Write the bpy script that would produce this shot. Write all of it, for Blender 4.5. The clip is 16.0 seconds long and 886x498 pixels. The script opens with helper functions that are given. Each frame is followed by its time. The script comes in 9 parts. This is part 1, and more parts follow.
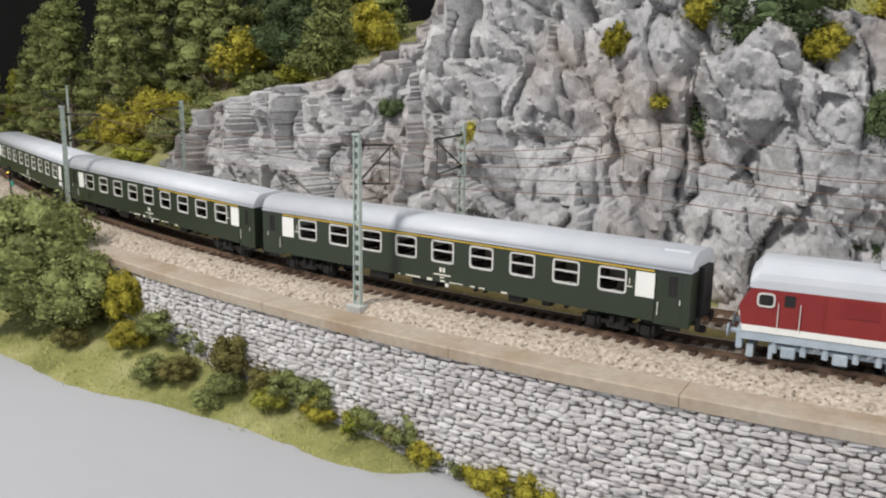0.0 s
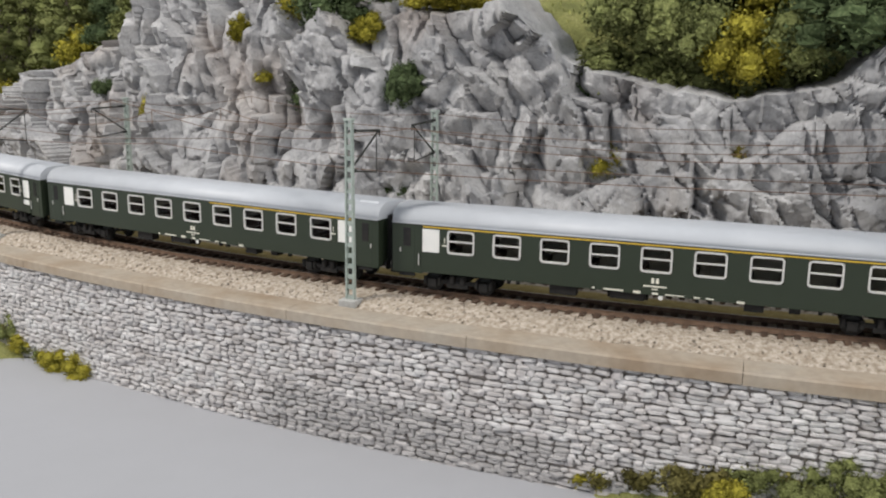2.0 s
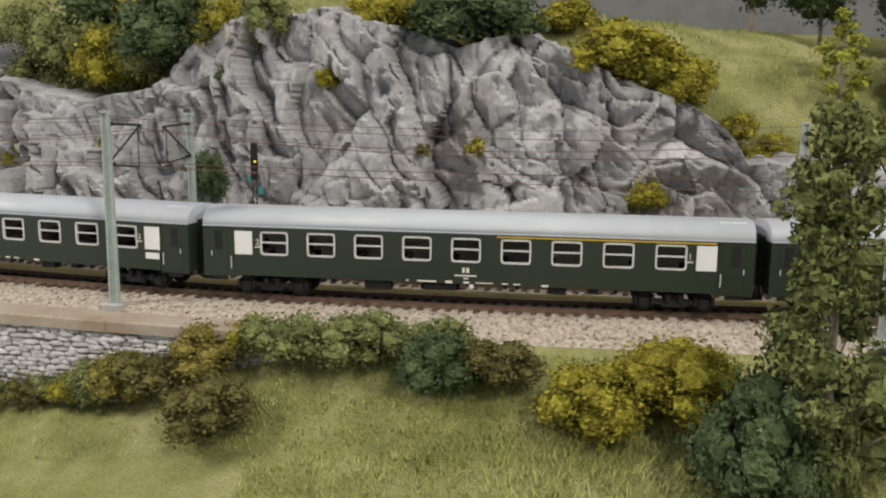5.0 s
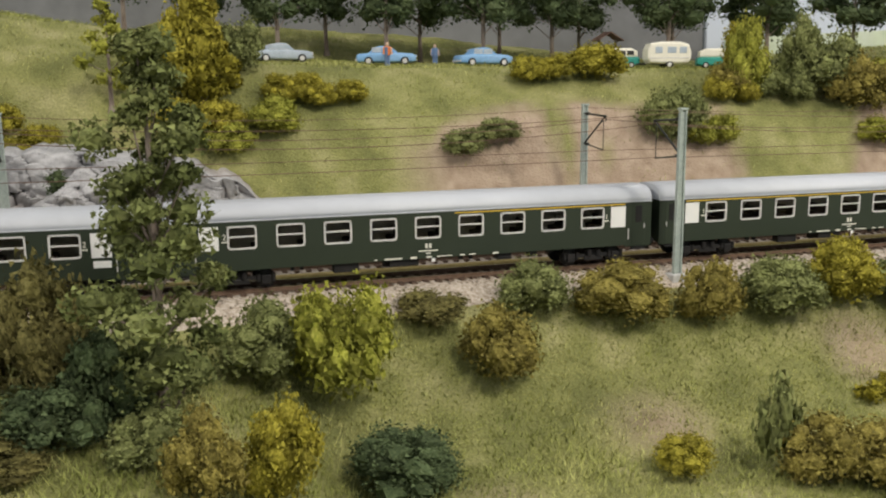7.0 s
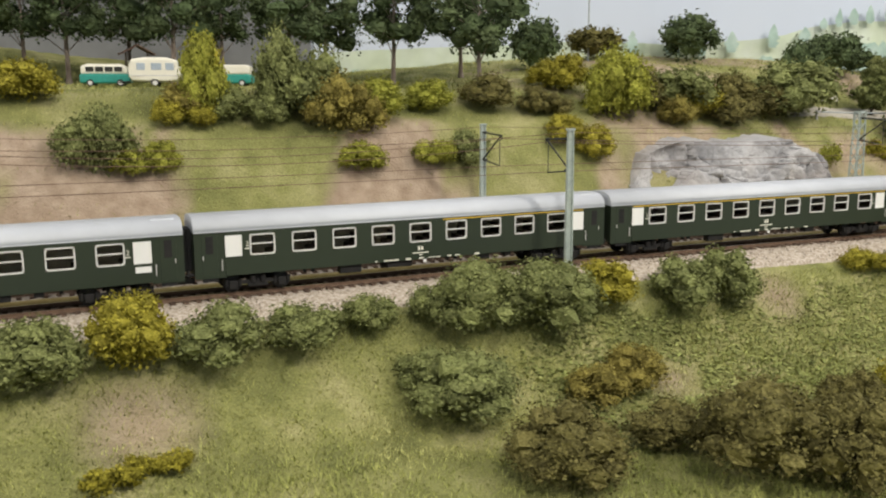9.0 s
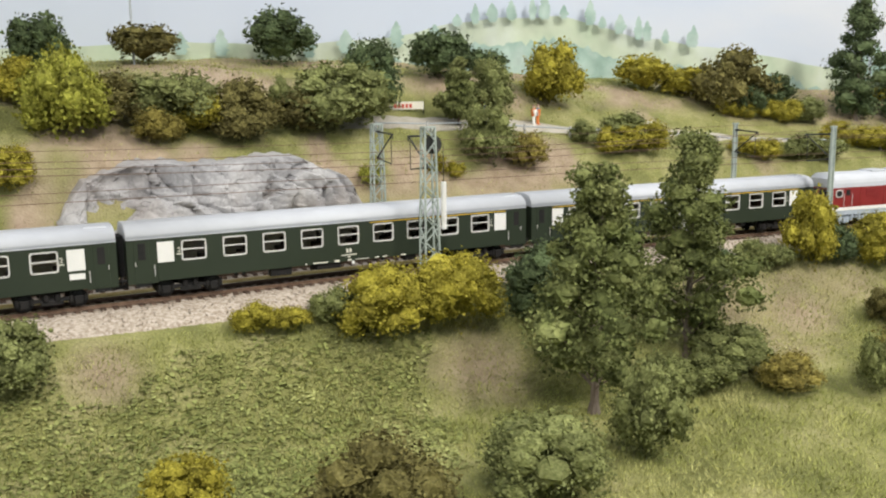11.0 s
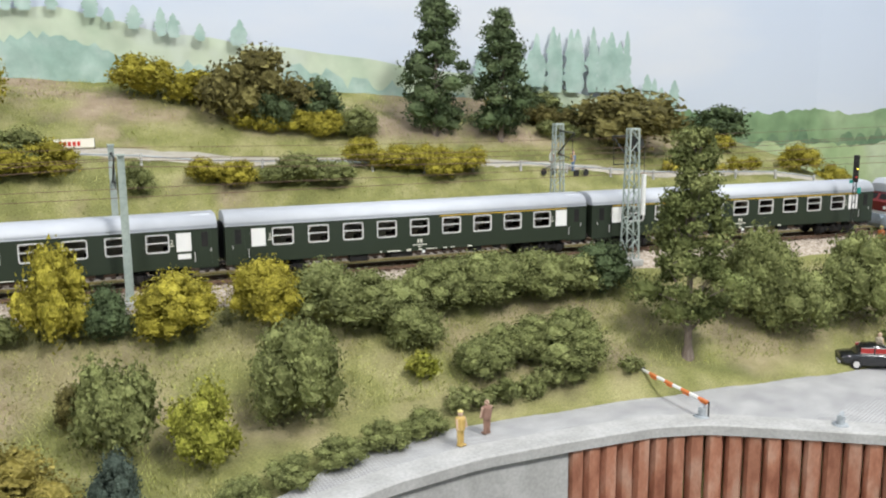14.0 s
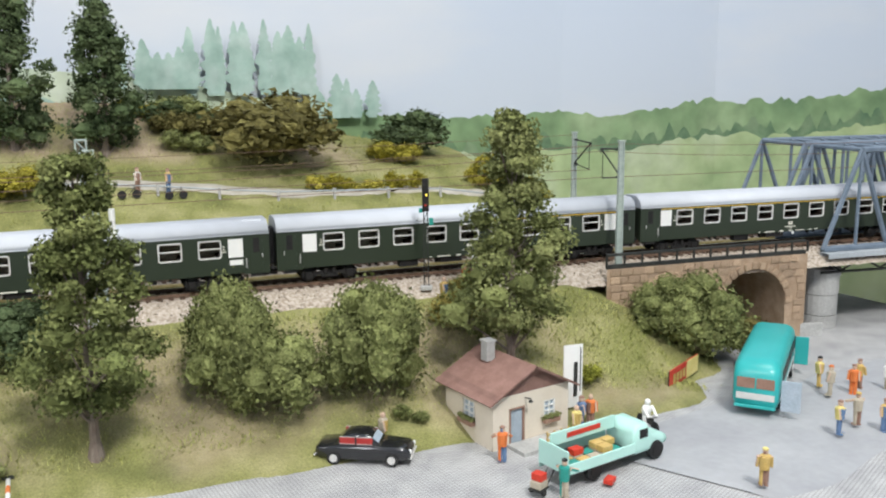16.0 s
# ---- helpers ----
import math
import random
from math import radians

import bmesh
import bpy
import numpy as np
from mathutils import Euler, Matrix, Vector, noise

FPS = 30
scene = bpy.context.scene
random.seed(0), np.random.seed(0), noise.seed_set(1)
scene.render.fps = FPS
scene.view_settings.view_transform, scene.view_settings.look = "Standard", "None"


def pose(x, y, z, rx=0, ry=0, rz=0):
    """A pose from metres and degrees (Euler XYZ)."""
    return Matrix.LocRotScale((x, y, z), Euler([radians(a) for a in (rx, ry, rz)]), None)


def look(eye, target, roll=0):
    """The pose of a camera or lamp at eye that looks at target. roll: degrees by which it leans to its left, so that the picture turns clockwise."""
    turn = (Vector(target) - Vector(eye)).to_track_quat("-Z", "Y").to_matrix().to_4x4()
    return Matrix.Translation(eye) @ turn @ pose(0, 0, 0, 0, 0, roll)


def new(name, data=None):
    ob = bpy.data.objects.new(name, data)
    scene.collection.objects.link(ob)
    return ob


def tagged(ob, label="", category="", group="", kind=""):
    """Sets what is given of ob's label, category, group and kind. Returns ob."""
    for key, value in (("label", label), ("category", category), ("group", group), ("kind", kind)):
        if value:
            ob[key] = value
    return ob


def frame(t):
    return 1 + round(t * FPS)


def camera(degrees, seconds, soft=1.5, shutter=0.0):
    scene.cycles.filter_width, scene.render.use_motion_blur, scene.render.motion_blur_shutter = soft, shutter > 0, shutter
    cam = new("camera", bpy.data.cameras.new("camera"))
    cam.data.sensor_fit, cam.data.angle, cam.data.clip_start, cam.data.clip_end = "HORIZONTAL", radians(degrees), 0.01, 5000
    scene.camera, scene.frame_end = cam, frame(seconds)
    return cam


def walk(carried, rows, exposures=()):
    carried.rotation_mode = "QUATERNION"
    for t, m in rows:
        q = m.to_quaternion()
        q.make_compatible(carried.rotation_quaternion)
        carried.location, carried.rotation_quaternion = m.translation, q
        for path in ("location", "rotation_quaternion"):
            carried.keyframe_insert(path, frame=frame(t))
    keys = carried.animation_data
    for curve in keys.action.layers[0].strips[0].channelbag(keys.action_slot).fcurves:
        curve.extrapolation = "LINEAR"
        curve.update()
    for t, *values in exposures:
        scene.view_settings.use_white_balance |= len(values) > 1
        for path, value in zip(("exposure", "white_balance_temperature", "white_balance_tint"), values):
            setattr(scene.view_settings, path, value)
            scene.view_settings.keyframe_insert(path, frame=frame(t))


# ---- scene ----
cam = camera(53.19, 16.0, soft=2.1)
PATH = [
    (0, pose(-1.0141, -0.3741, 0.1324, 77.950, -0.888, 7.222)),
    (0.5, pose(-0.9488, -0.4100, 0.1325, 78.084, -0.918, 7.447)),
    (1, pose(-0.8680, -0.4361, 0.1266, 77.870, -0.857, 7.660)),
    (1.5, pose(-0.7863, -0.4494, 0.1227, 78.095, -0.652, 8.028)),
    (2, pose(-0.7143, -0.4762, 0.1208, 78.172, -0.661, 8.066)),
    (2.5, pose(-0.6482, -0.4927, 0.1292, 78.340, -0.630, 8.287)),
    (3, pose(-0.5915, -0.4946, 0.1244, 78.307, -0.587, 8.447)),
    (3.2, pose(-0.5673, -0.4935, 0.1246, 78.203, -0.564, 8.645)),
    (5.3, pose(-0.2408, -0.5363, 0.1026, 80.597, -0.401, 5.850)),
    (5.5, pose(-0.2165, -0.5383, 0.1036, 80.607, -0.400, 4.081)),
    (6, pose(-0.1489, -0.5497, 0.1076, 80.783, -0.225, -0.912)),
    (6.5, pose(-0.0701, -0.5560, 0.1013, 80.614, 0.182, -6.984)),
    (7, pose(0.0067, -0.5494, 0.1028, 79.901, 0.431, -12.432)),
    (7.5, pose(0.0839, -0.5483, 0.1033, 79.583, 0.456, -15.553)),
    (8, pose(0.1722, -0.5547, 0.1152, 79.578, 0.360, -17.134)),
    (8.5, pose(0.2587, -0.5543, 0.1118, 80.069, 0.284, -18.646)),
    (9, pose(0.3459, -0.5619, 0.1138, 80.184, 0.232, -20.555)),
    (9.5, pose(0.4446, -0.5738, 0.1113, 80.383, 0.342, -23.207)),
    (10, pose(0.5501, -0.5663, 0.1176, 80.456, 0.629, -25.049)),
    (10.2, pose(0.5907, -0.5627, 0.1182, 80.422, 0.753, -25.386)),
    (12.3, pose(0.9881, -0.5700, 0.1239, 79.785, 0.424, -27.415)),
    (12.5, pose(1.0259, -0.5718, 0.1265, 79.681, 0.426, -27.502)),
    (13, pose(1.1163, -0.5795, 0.1288, 79.521, 0.359, -27.538)),
    (13.5, pose(1.2032, -0.5966, 0.1222, 79.698, 0.372, -27.281)),
    (14, pose(1.2893, -0.6203, 0.1263, 79.942, 0.328, -27.735)),
    (14.5, pose(1.3885, -0.6285, 0.1280, 80.434, 0.221, -29.922)),
    (15, pose(1.4741, -0.6358, 0.1314, 80.225, 0.356, -30.218)),
    (15.5, pose(1.5609, -0.6421, 0.1326, 79.884, 0.409, -29.881)),
    (16, pose(1.6524, -0.6448, 0.1347, 79.453, 0.520, -30.573)),
]
EXPOSURES = [(0.0, 0.06, 6500, 10), (3.2, -0.12, 6550, 10), (5.3, -0.08, 6850, 10), (7.5, -0.08, 6850, 10), (10.2, 0.02, 6750, 9), (12.3, 0.1, 6400, 9.5), (16.0, 0.0, 6200, 9)]
walk(cam, PATH, EXPOSURES)

# ---- the railway's centre line: a smooth spline, carried on as arcs at both ends ----
SPLINE = [1.2001, 0.7579, 0.4154, 0.1726, 0.0262, -0.0577, -0.089, -0.0699, -0.0392, -0.0143, 0.0002, 0.0056, -0.0148, -0.0536, -0.1057, -0.1758, -0.2639, -0.37]
SPLINE_X, SPLINE_STEP = -1.8, 0.3


def spline(x):
    u = (x - SPLINE_X) / SPLINE_STEP
    i = min(max(int(math.floor(u)), 0), len(SPLINE) - 4)
    u -= i
    b = ((1 - u) ** 3 / 6, (3 * u ** 3 - 6 * u * u + 4) / 6, (-3 * u ** 3 + 3 * u * u + 3 * u + 1) / 6, u ** 3 / 6)
    return sum(w * SPLINE[i + k] for k, w in enumerate(b))


def centre_line(step=0.01):
    pts = [(x, spline(x)) for x in np.arange(-1.5, 2.6001, step)]
    left, right = pts[0], pts[-1]
    a = math.atan2(pts[1][1] - left[1], pts[1][0] - left[0])
    x, y = left
    head = []
    for k in range(70):
        a -= step * 0.45
        x, y = x - step * math.cos(a), y - step * math.sin(a)
        head.append((x, y))
    a = math.atan2(right[1] - pts[-2][1], right[0] - pts[-2][0])
    x, y = right
    tail = []
    for k in range(60):
        a -= step * 0.2
        x, y = x + step * math.cos(a), y + step * math.sin(a)
        tail.append((x, y))
    return np.array(head[::-1] + pts + tail)


LINE = centre_line()
SEG = np.hypot(*np.diff(LINE, axis=0).T)
ARC = np.concatenate([[0], np.cumsum(SEG)])
ARC -= np.interp(0.0, LINE[:, 0], ARC)
TAN = np.gradient(LINE, ARC, axis=0)
ANG = np.unwrap(np.arctan2(TAN[:, 1], TAN[:, 0]))


def on_line(s, o=0.0, z=0.0):
    """World place at arc length s along the line, o metres behind it (minus: towards the viewer), and the heading."""
    x, y, a = np.interp(s, ARC, LINE[:, 0]), np.interp(s, ARC, LINE[:, 1]), np.interp(s, ARC, ANG)
    return Vector((x - o * math.sin(a), y + o * math.cos(a), z)), float(a)


def s_of(x):
    return float(np.interp(x, LINE[:, 0], ARC))


def at(x, o, z=0.0):
    return on_line(s_of(x), o, z)[0]


def offset_of(xs, ys):
    """For places in plan: the line's x beside them and how far behind the line they lie."""
    tx, oo = np.empty(len(xs)), np.empty(len(xs))
    for a in range(0, len(xs), 4000):
        dx = xs[a:a + 4000, None] - LINE[None, :, 0]
        dy = ys[a:a + 4000, None] - LINE[None, :, 1]
        k = np.argmin(dx * dx + dy * dy, axis=1)
        r = np.arange(len(k))
        tx[a:a + 4000] = LINE[k, 0] + (dx[r, k] * np.cos(ANG[k]) + dy[r, k] * np.sin(ANG[k])) * np.cos(ANG[k])
        oo[a:a + 4000] = -dx[r, k] * np.sin(ANG[k]) + dy[r, k] * np.cos(ANG[k])
    return tx, oo


# ---- the lie of the land: cross sections (offset, height) at places along the line ----
ROCK_X = (-1.50, -1.476, -1.426, -1.30, -1.24, -1.217, -1.195, -1.13, -1.02, -0.95, -0.894, -0.862, -0.80, -0.785, -0.76, -0.719, -0.646, -0.58, -0.545, -0.454, -0.40, -0.352, -0.302, -0.269, -0.232, -0.189, -0.166, -0.150, -0.067, -0.023, 0.008, 0.03)
ROCK_Z = (0.02, 0.055, 0.090, 0.110, 0.130, 0.152, 0.176, 0.184, 0.186, 0.176, 0.160, 0.153, 0.164, 0.150, 0.128, 0.114, 0.100, 0.112, 0.150, 0.165, 0.151, 0.139, 0.147, 0.134, 0.116, 0.101, 0.087, 0.066, 0.064, 0.055, 0.046, 0.02)


def rock_top(x):
    return np.interp(x, ROCK_X, ROCK_Z)


def section(front, back):
    return np.array(front + [(-0.045, -0.0105), (0.10, -0.009)] + back)


def wall_section(front, back):
    return np.array(front + [(-0.042, -0.013), (-0.03, -0.0105), (0.10, -0.009)] + back)


FIELD = [(-0.9, -0.10), (-0.3, -0.086), (-0.12, -0.068), (-0.09, -0.050), (-0.06, -0.022)]
KNOLL = [(-0.9, -0.09), (-0.3, -0.066), (-0.18, -0.046), (-0.12, -0.036), (-0.09, -0.029), (-0.06, -0.018)]
ROADSIDE = [(-0.9, -0.074), (-0.16, -0.072), (-0.14, -0.062), (-0.10, -0.042), (-0.06, -0.018)]
SECTIONS = {
    -2.30: section([(-0.9, -0.09), (-0.2, -0.08), (-0.08, -0.03)], [(0.16, 0.02), (0.35, 0.10), (0.6, 0.17), (1.4, 0.3)]),
    -1.42: section([(-0.9, -0.09), (-0.15, -0.085), (-0.10, -0.055), (-0.06, -0.016)], [(0.14, 0.02), (0.22, 0.075), (0.4, 0.14), (0.7, 0.21), (1.4, 0.3)]),
    -1.30: wall_section([(-0.9, -0.09), (-0.14, -0.085), (-0.09, -0.063), (-0.0585, -0.045), (-0.043, -0.045)], [(0.145, 0.0), (0.18, 0.085), (0.3, 0.14), (0.5, 0.20), (1.4, 0.3)]),
    -1.10: wall_section([(-0.9, -0.09), (-0.10, -0.085), (-0.0585, -0.066), (-0.043, -0.066)], [(0.145, 0.0), (0.19, 0.165), (0.3, 0.19), (0.5, 0.24), (1.4, 0.3)]),
    -0.98: wall_section([(-0.9, -0.09), (-0.0585, -0.085), (-0.043, -0.085)], [(0.145, 0.0), (0.19, 0.172), (0.3, 0.21), (0.5, 0.25), (1.4, 0.3)]),
    -0.74: wall_section([(-0.9, -0.09), (-0.0585, -0.085), (-0.043, -0.085)], [(0.145, 0.0), (0.19, 0.155), (0.3, 0.20), (0.5, 0.24), (1.4, 0.3)]),
    -0.62: wall_section([(-0.9, -0.09), (-0.09, -0.082), (-0.0585, -0.064), (-0.043, -0.064)], [(0.145, 0.0), (0.19, 0.095), (0.22, 0.15), (0.4, 0.21), (1.4, 0.28)]),
    -0.50: wall_section([(-0.9, -0.09), (-0.15, -0.085), (-0.0585, -0.050), (-0.043, -0.050)], [(0.145, 0.0), (0.19, 0.13), (0.25, 0.17), (0.4, 0.20), (1.4, 0.26)]),
    -0.40: section([(-0.9, -0.09), (-0.25, -0.085), (-0.1, -0.050), (-0.06, -0.020)], [(0.145, 0.0), (0.19, 0.142), (0.25, 0.17), (0.4, 0.19), (1.4, 0.24)]),
    -0.25: section(KNOLL, [(0.145, 0.0), (0.19, 0.108), (0.25, 0.165), (0.4, 0.18), (1.4, 0.2)]),
    -0.10: section(KNOLL, [(0.14, 0.005), (0.17, 0.055), (0.21, 0.125), (0.3, 0.158), (0.5, 0.165), (1.4, 0.18)]),
    -0.03: section(KNOLL, [(0.135, 0.012), (0.17, 0.068), (0.215, 0.122), (0.29, 0.143), (0.42, 0.148), (0.58, 0.185), (0.9, 0.20), (1.4, 0.19)]),
    0.05: section(FIELD, [(0.13, 0.02), (0.17, 0.08), (0.22, 0.120), (0.28, 0.128), (0.40, 0.131), (0.56, 0.176), (0.8, 0.192), (1.4, 0.18)]),
    0.25: section(FIELD, [(0.115, 0.02), (0.15, 0.085), (0.20, 0.117), (0.23, 0.122), (0.40, 0.126), (0.56, 0.168), (0.8, 0.182), (1.4, 0.16)]),
    0.55: section(FIELD, [(0.115, 0.03), (0.15, 0.090), (0.19, 0.114), (0.23, 0.120), (0.44, 0.128), (0.6, 0.146), (0.8, 0.15), (1.4, 0.14)]),
    0.75: section(FIELD, [(0.115, 0.03), (0.15, 0.085), (0.20, 0.114), (0.25, 0.128), (0.40, 0.148), (0.6, 0.152), (1.4, 0.15)]),
    0.90: section(FIELD, [(0.12, 0.03), (0.15, 0.075), (0.20, 0.10), (0.29, 0.145), (0.42, 0.160), (0.6, 0.150), (1.4, 0.14)]),
    1.15: section(FIELD, [(0.14, 0.035), (0.18, 0.085), (0.22, 0.094), (0.29, 0.138), (0.42, 0.164), (0.6, 0.150), (1.4, 0.13)]),
    1.35: section([(-0.9, -0.09), (-0.22, -0.074), (-0.16, -0.066), (-0.12, -0.048), (-0.06, -0.020)], [(0.15, 0.045), (0.19, 0.076), (0.225, 0.080), (0.30, 0.122), (0.42, 0.148), (0.6, 0.140), (1.4, 0.12)]),
    1.50: section(ROADSIDE, [(0.15, 0.035), (0.19, 0.066), (0.225, 0.069), (0.30, 0.115), (0.42, 0.150), (0.6, 0.140), (1.4, 0.12)]),
    1.75: section(ROADSIDE, [(0.15, 0.025), (0.19, 0.049), (0.225, 0.052), (0.30, 0.092), (0.42, 0.140), (0.6, 0.130), (1.4, 0.10)]),
    1.95: section(ROADSIDE, [(0.15, 0.018), (0.19, 0.036), (0.225, 0.038), (0.30, 0.070), (0.42, 0.095), (0.6, 0.08), (1.4, 0.05)]),
    2.06: section(ROADSIDE, [(0.15, 0.015), (0.19, 0.030), (0.225, 0.031), (0.30, 0.055), (0.42, 0.075), (0.6, 0.06), (1.4, 0.02)]),
    2.13: np.array([(-0.9, -0.074), (-0.11, -0.072), (-0.06, -0.045), (-0.03, -0.03), (0.09, -0.03), (0.13, -0.01), (0.2, 0.02), (0.3, 0.045), (0.42, 0.06), (1.4, -0.05)]),
    2.17: np.array([(-0.9, -0.074), (-0.05, -0.073), (0.12, -0.073), (0.2, -0.03), (0.3, 0.0), (0.42, 0.0), (1.4, -0.07)]),
    2.30: np.array([(-0.9, -0.074), (0.12, -0.074), (0.3, -0.07), (1.4, -0.08)]),
    2.33: np.array([(-0.9, -0.11), (1.4, -0.11)]),
    3.40: np.array([(-0.9, -0.11), (1.4, -0.11)]),
}
SECTION_X = sorted(SECTIONS)
OGRID = np.concatenate([np.arange(-0.9, -0.16, 0.01), np.arange(-0.16, 0.45, 0.0005), np.arange(0.45, 1.4, 0.01)])
ZGRID = np.array([np.interp(OGRID, SECTIONS[x][:, 0], SECTIONS[x][:, 1]) for x in SECTION_X])


def land(tx, o):
    """Height of the ground beside the line, for arrays."""
    tx, o = np.clip(np.asarray(tx, float), -2.29, 3.39), np.clip(np.asarray(o, float), -0.899, 1.39)
    k = np.clip(np.searchsorted(SECTION_X, tx) - 1, 0, len(SECTION_X) - 2)
    sx = np.array(SECTION_X)
    w = (tx - sx[k]) / (sx[k + 1] - sx[k])
    w = w * w * (3 - 2 * w) * 0.5 + w * 0.5
    f = np.interp(o, OGRID, np.arange(len(OGRID)))
    j = np.clip(f.astype(int), 0, len(OGRID) - 2)
    g = f - j
    za = ZGRID[k, j] * (1 - g) + ZGRID[k, j + 1] * g
    zb = ZGRID[k + 1, j] * (1 - g) + ZGRID[k + 1, j + 1] * g
    return za * (1 - w) + zb * w


def unevenness(x, y, tx, o):
    """Small hummocks of the ground, away from the track and the paving."""
    n1 = np.array([noise.fractal((a * 9, b * 9, 0.3), 1.0, 2.1, 4) for a, b in zip(x, y)])
    n2 = np.array([noise.noise((a * 70, b * 70, 5.0)) for a, b in zip(x, y)])
    away = np.clip((np.abs(o - 0.028) - 0.085) / 0.03, 0, 1)
    away = np.where(((tx > 1.42) & (o < -0.145)) | (tx > 2.1), 0.0, away)
    return away * (n1 * 0.0045 + n2 * 0.0012)


def ground_z(x, y):
    px, py = np.array([x]), np.array([y])
    tx, o = offset_of(px, py)
    return float(land(tx, o)[0] + unevenness(px, py, tx, o)[0])

# ---- light: unseen ceiling lamps of the room that the model railway stands in, and one fill lamp ----
world = bpy.data.worlds.new("room_air")
scene.world = world
world.use_nodes = True
world.node_tree.nodes["Background"].inputs[0].default_value = (0.86, 0.92, 1.0, 1)
world.node_tree.nodes["Background"].inputs[1].default_value = 0.50


def overhead_lamp(x, y, z, sx, sy, power, target):
    data = bpy.data.lights.new("overhead_lamp", "AREA")
    data.shape, data.size, data.size_y, data.energy, data.color = "RECTANGLE", sx, sy, power, (1.0, 0.965, 0.91)
    ob = new("overhead_lamp", data)
    ob.matrix_world = look((x, y, z), target)
    return ob


overhead_lamp(-2.1, -0.55, 1.35, 0.22, 0.22, 31, (-1.2, 0.4, 0))
overhead_lamp(0.45, -1.25, 1.35, 0.25, 0.25, 18, (0.4, 0, 0))
overhead_lamp(1.75, -1.25, 1.35, 0.25, 0.25, 25.5, (1.8, 0.1, 0))
# fill lamp, added only to brighten the right end and its backdrop
overhead_lamp(2.2, -0.45, 1.5, 0.5, 0.3, 9, (2.1, 0.3, 0.1))


# ---- materials ----
def material(name, colours, scale=120.0, rough=0.8, metal=0.0, bump=0.0, bump_scale=None, island=0.0, spec=0.3, detail=6.0, fine=None, stretch=None, coat=0.0, random=0.0, vary=0.28):
    """A procedural surface: noise blends the colours at two sizes; island and random vary it piece by piece."""
    m = bpy.data.materials.new(name)
    m.use_nodes = True
    nt = m.node_tree
    bsdf = nt.nodes["Principled BSDF"]
    bsdf.inputs["Roughness"].default_value, bsdf.inputs["Metallic"].default_value = rough, metal
    bsdf.inputs["Specular IOR Level"].default_value = spec
    bsdf.inputs["Coat Weight"].default_value = coat
    coord = nt.nodes.new("ShaderNodeTexCoord")
    vec = coord.outputs["Object"]
    if stretch:
        mp = nt.nodes.new("ShaderNodeMapping")
        mp.inputs["Scale"].default_value = stretch
        nt.links.new(vec, mp.inputs["Vector"])
        vec = mp.outputs["Vector"]
    n1 = nt.nodes.new("ShaderNodeTexNoise")
    n1.inputs["Scale"].default_value, n1.inputs["Detail"].default_value = scale, detail
    nt.links.new(vec, n1.inputs["Vector"])
    ramp = nt.nodes.new("ShaderNodeValToRGB")
    els = ramp.color_ramp.elements
    k = len(colours)
    while len(els) < k:
        els.new(0.5)
    for i, c in enumerate(colours):
        els[i].position = 0.5 if k == 1 else 0.32 + 0.36 * i / (k - 1)
        els[i].color = (*c, 1)
    nt.links.new(n1.outputs["Fac"], ramp.inputs["Fac"])
    out = ramp.outputs["Color"]
    n2 = nt.nodes.new("ShaderNodeTexNoise")
    n2.inputs["Scale"].default_value, n2.inputs["Detail"].default_value = fine or scale * 9, 3
    nt.links.new(vec, n2.inputs["Vector"])
    hsv = nt.nodes.new("ShaderNodeHueSaturation")
    nt.links.new(out, hsv.inputs["Color"])
    rng = nt.nodes.new("ShaderNodeMapRange")
    rng.inputs["To Min"].default_value, rng.inputs["To Max"].default_value = 1 - vary, 1 + vary
    nt.links.new(n2.outputs["Fac"], rng.inputs["Value"])
    value = rng.outputs["Result"]
    for amount, node, socket in ((island, "ShaderNodeNewGeometry", "Random Per Island"), (random, "ShaderNodeObjectInfo", "Random")):
        if amount:
            g = nt.nodes.new(node)
            r2 = nt.nodes.new("ShaderNodeMapRange")
            r2.inputs["To Min"].default_value, r2.inputs["To Max"].default_value = 1 - amount, 1 + amount
            nt.links.new(g.outputs[socket], r2.inputs["Value"])
            mul = nt.nodes.new("ShaderNodeMath")
            mul.operation = "MULTIPLY"
            nt.links.new(value, mul.inputs[0])
            nt.links.new(r2.outputs["Result"], mul.inputs[1])
            value = mul.outputs[0]
    nt.links.new(value, hsv.inputs["Value"])
    nt.links.new(hsv.outputs["Color"], bsdf.inputs["Base Color"])
    if bump:
        nb = n2
        if bump_scale:
            nb = nt.nodes.new("ShaderNodeTexNoise")
            nb.inputs["Scale"].default_value, nb.inputs["Detail"].default_value = bump_scale, 6
            nt.links.new(vec, nb.inputs["Vector"])
        b = nt.nodes.new("ShaderNodeBump")
        b.inputs["Strength"].default_value, b.inputs["Distance"].default_value = 0.8, bump
        nt.links.new(nb.outputs["Fac"], b.inputs["Height"])
        nt.links.new(b.outputs["Normal"], bsdf.inputs["Normal"])
    return m


def leaf_material(name, a, b, c):
    a, b, c = [tuple(v * 1.22 for v in q) for q in (a, b, c)]
    m = material(name, [a, b, c], scale=38, rough=0.85, island=0.45, spec=0.15, fine=400)
    nt = m.node_tree
    bsdf = nt.nodes["Principled BSDF"]
    bsdf.inputs["Subsurface Weight"].default_value = 0.0
    return m


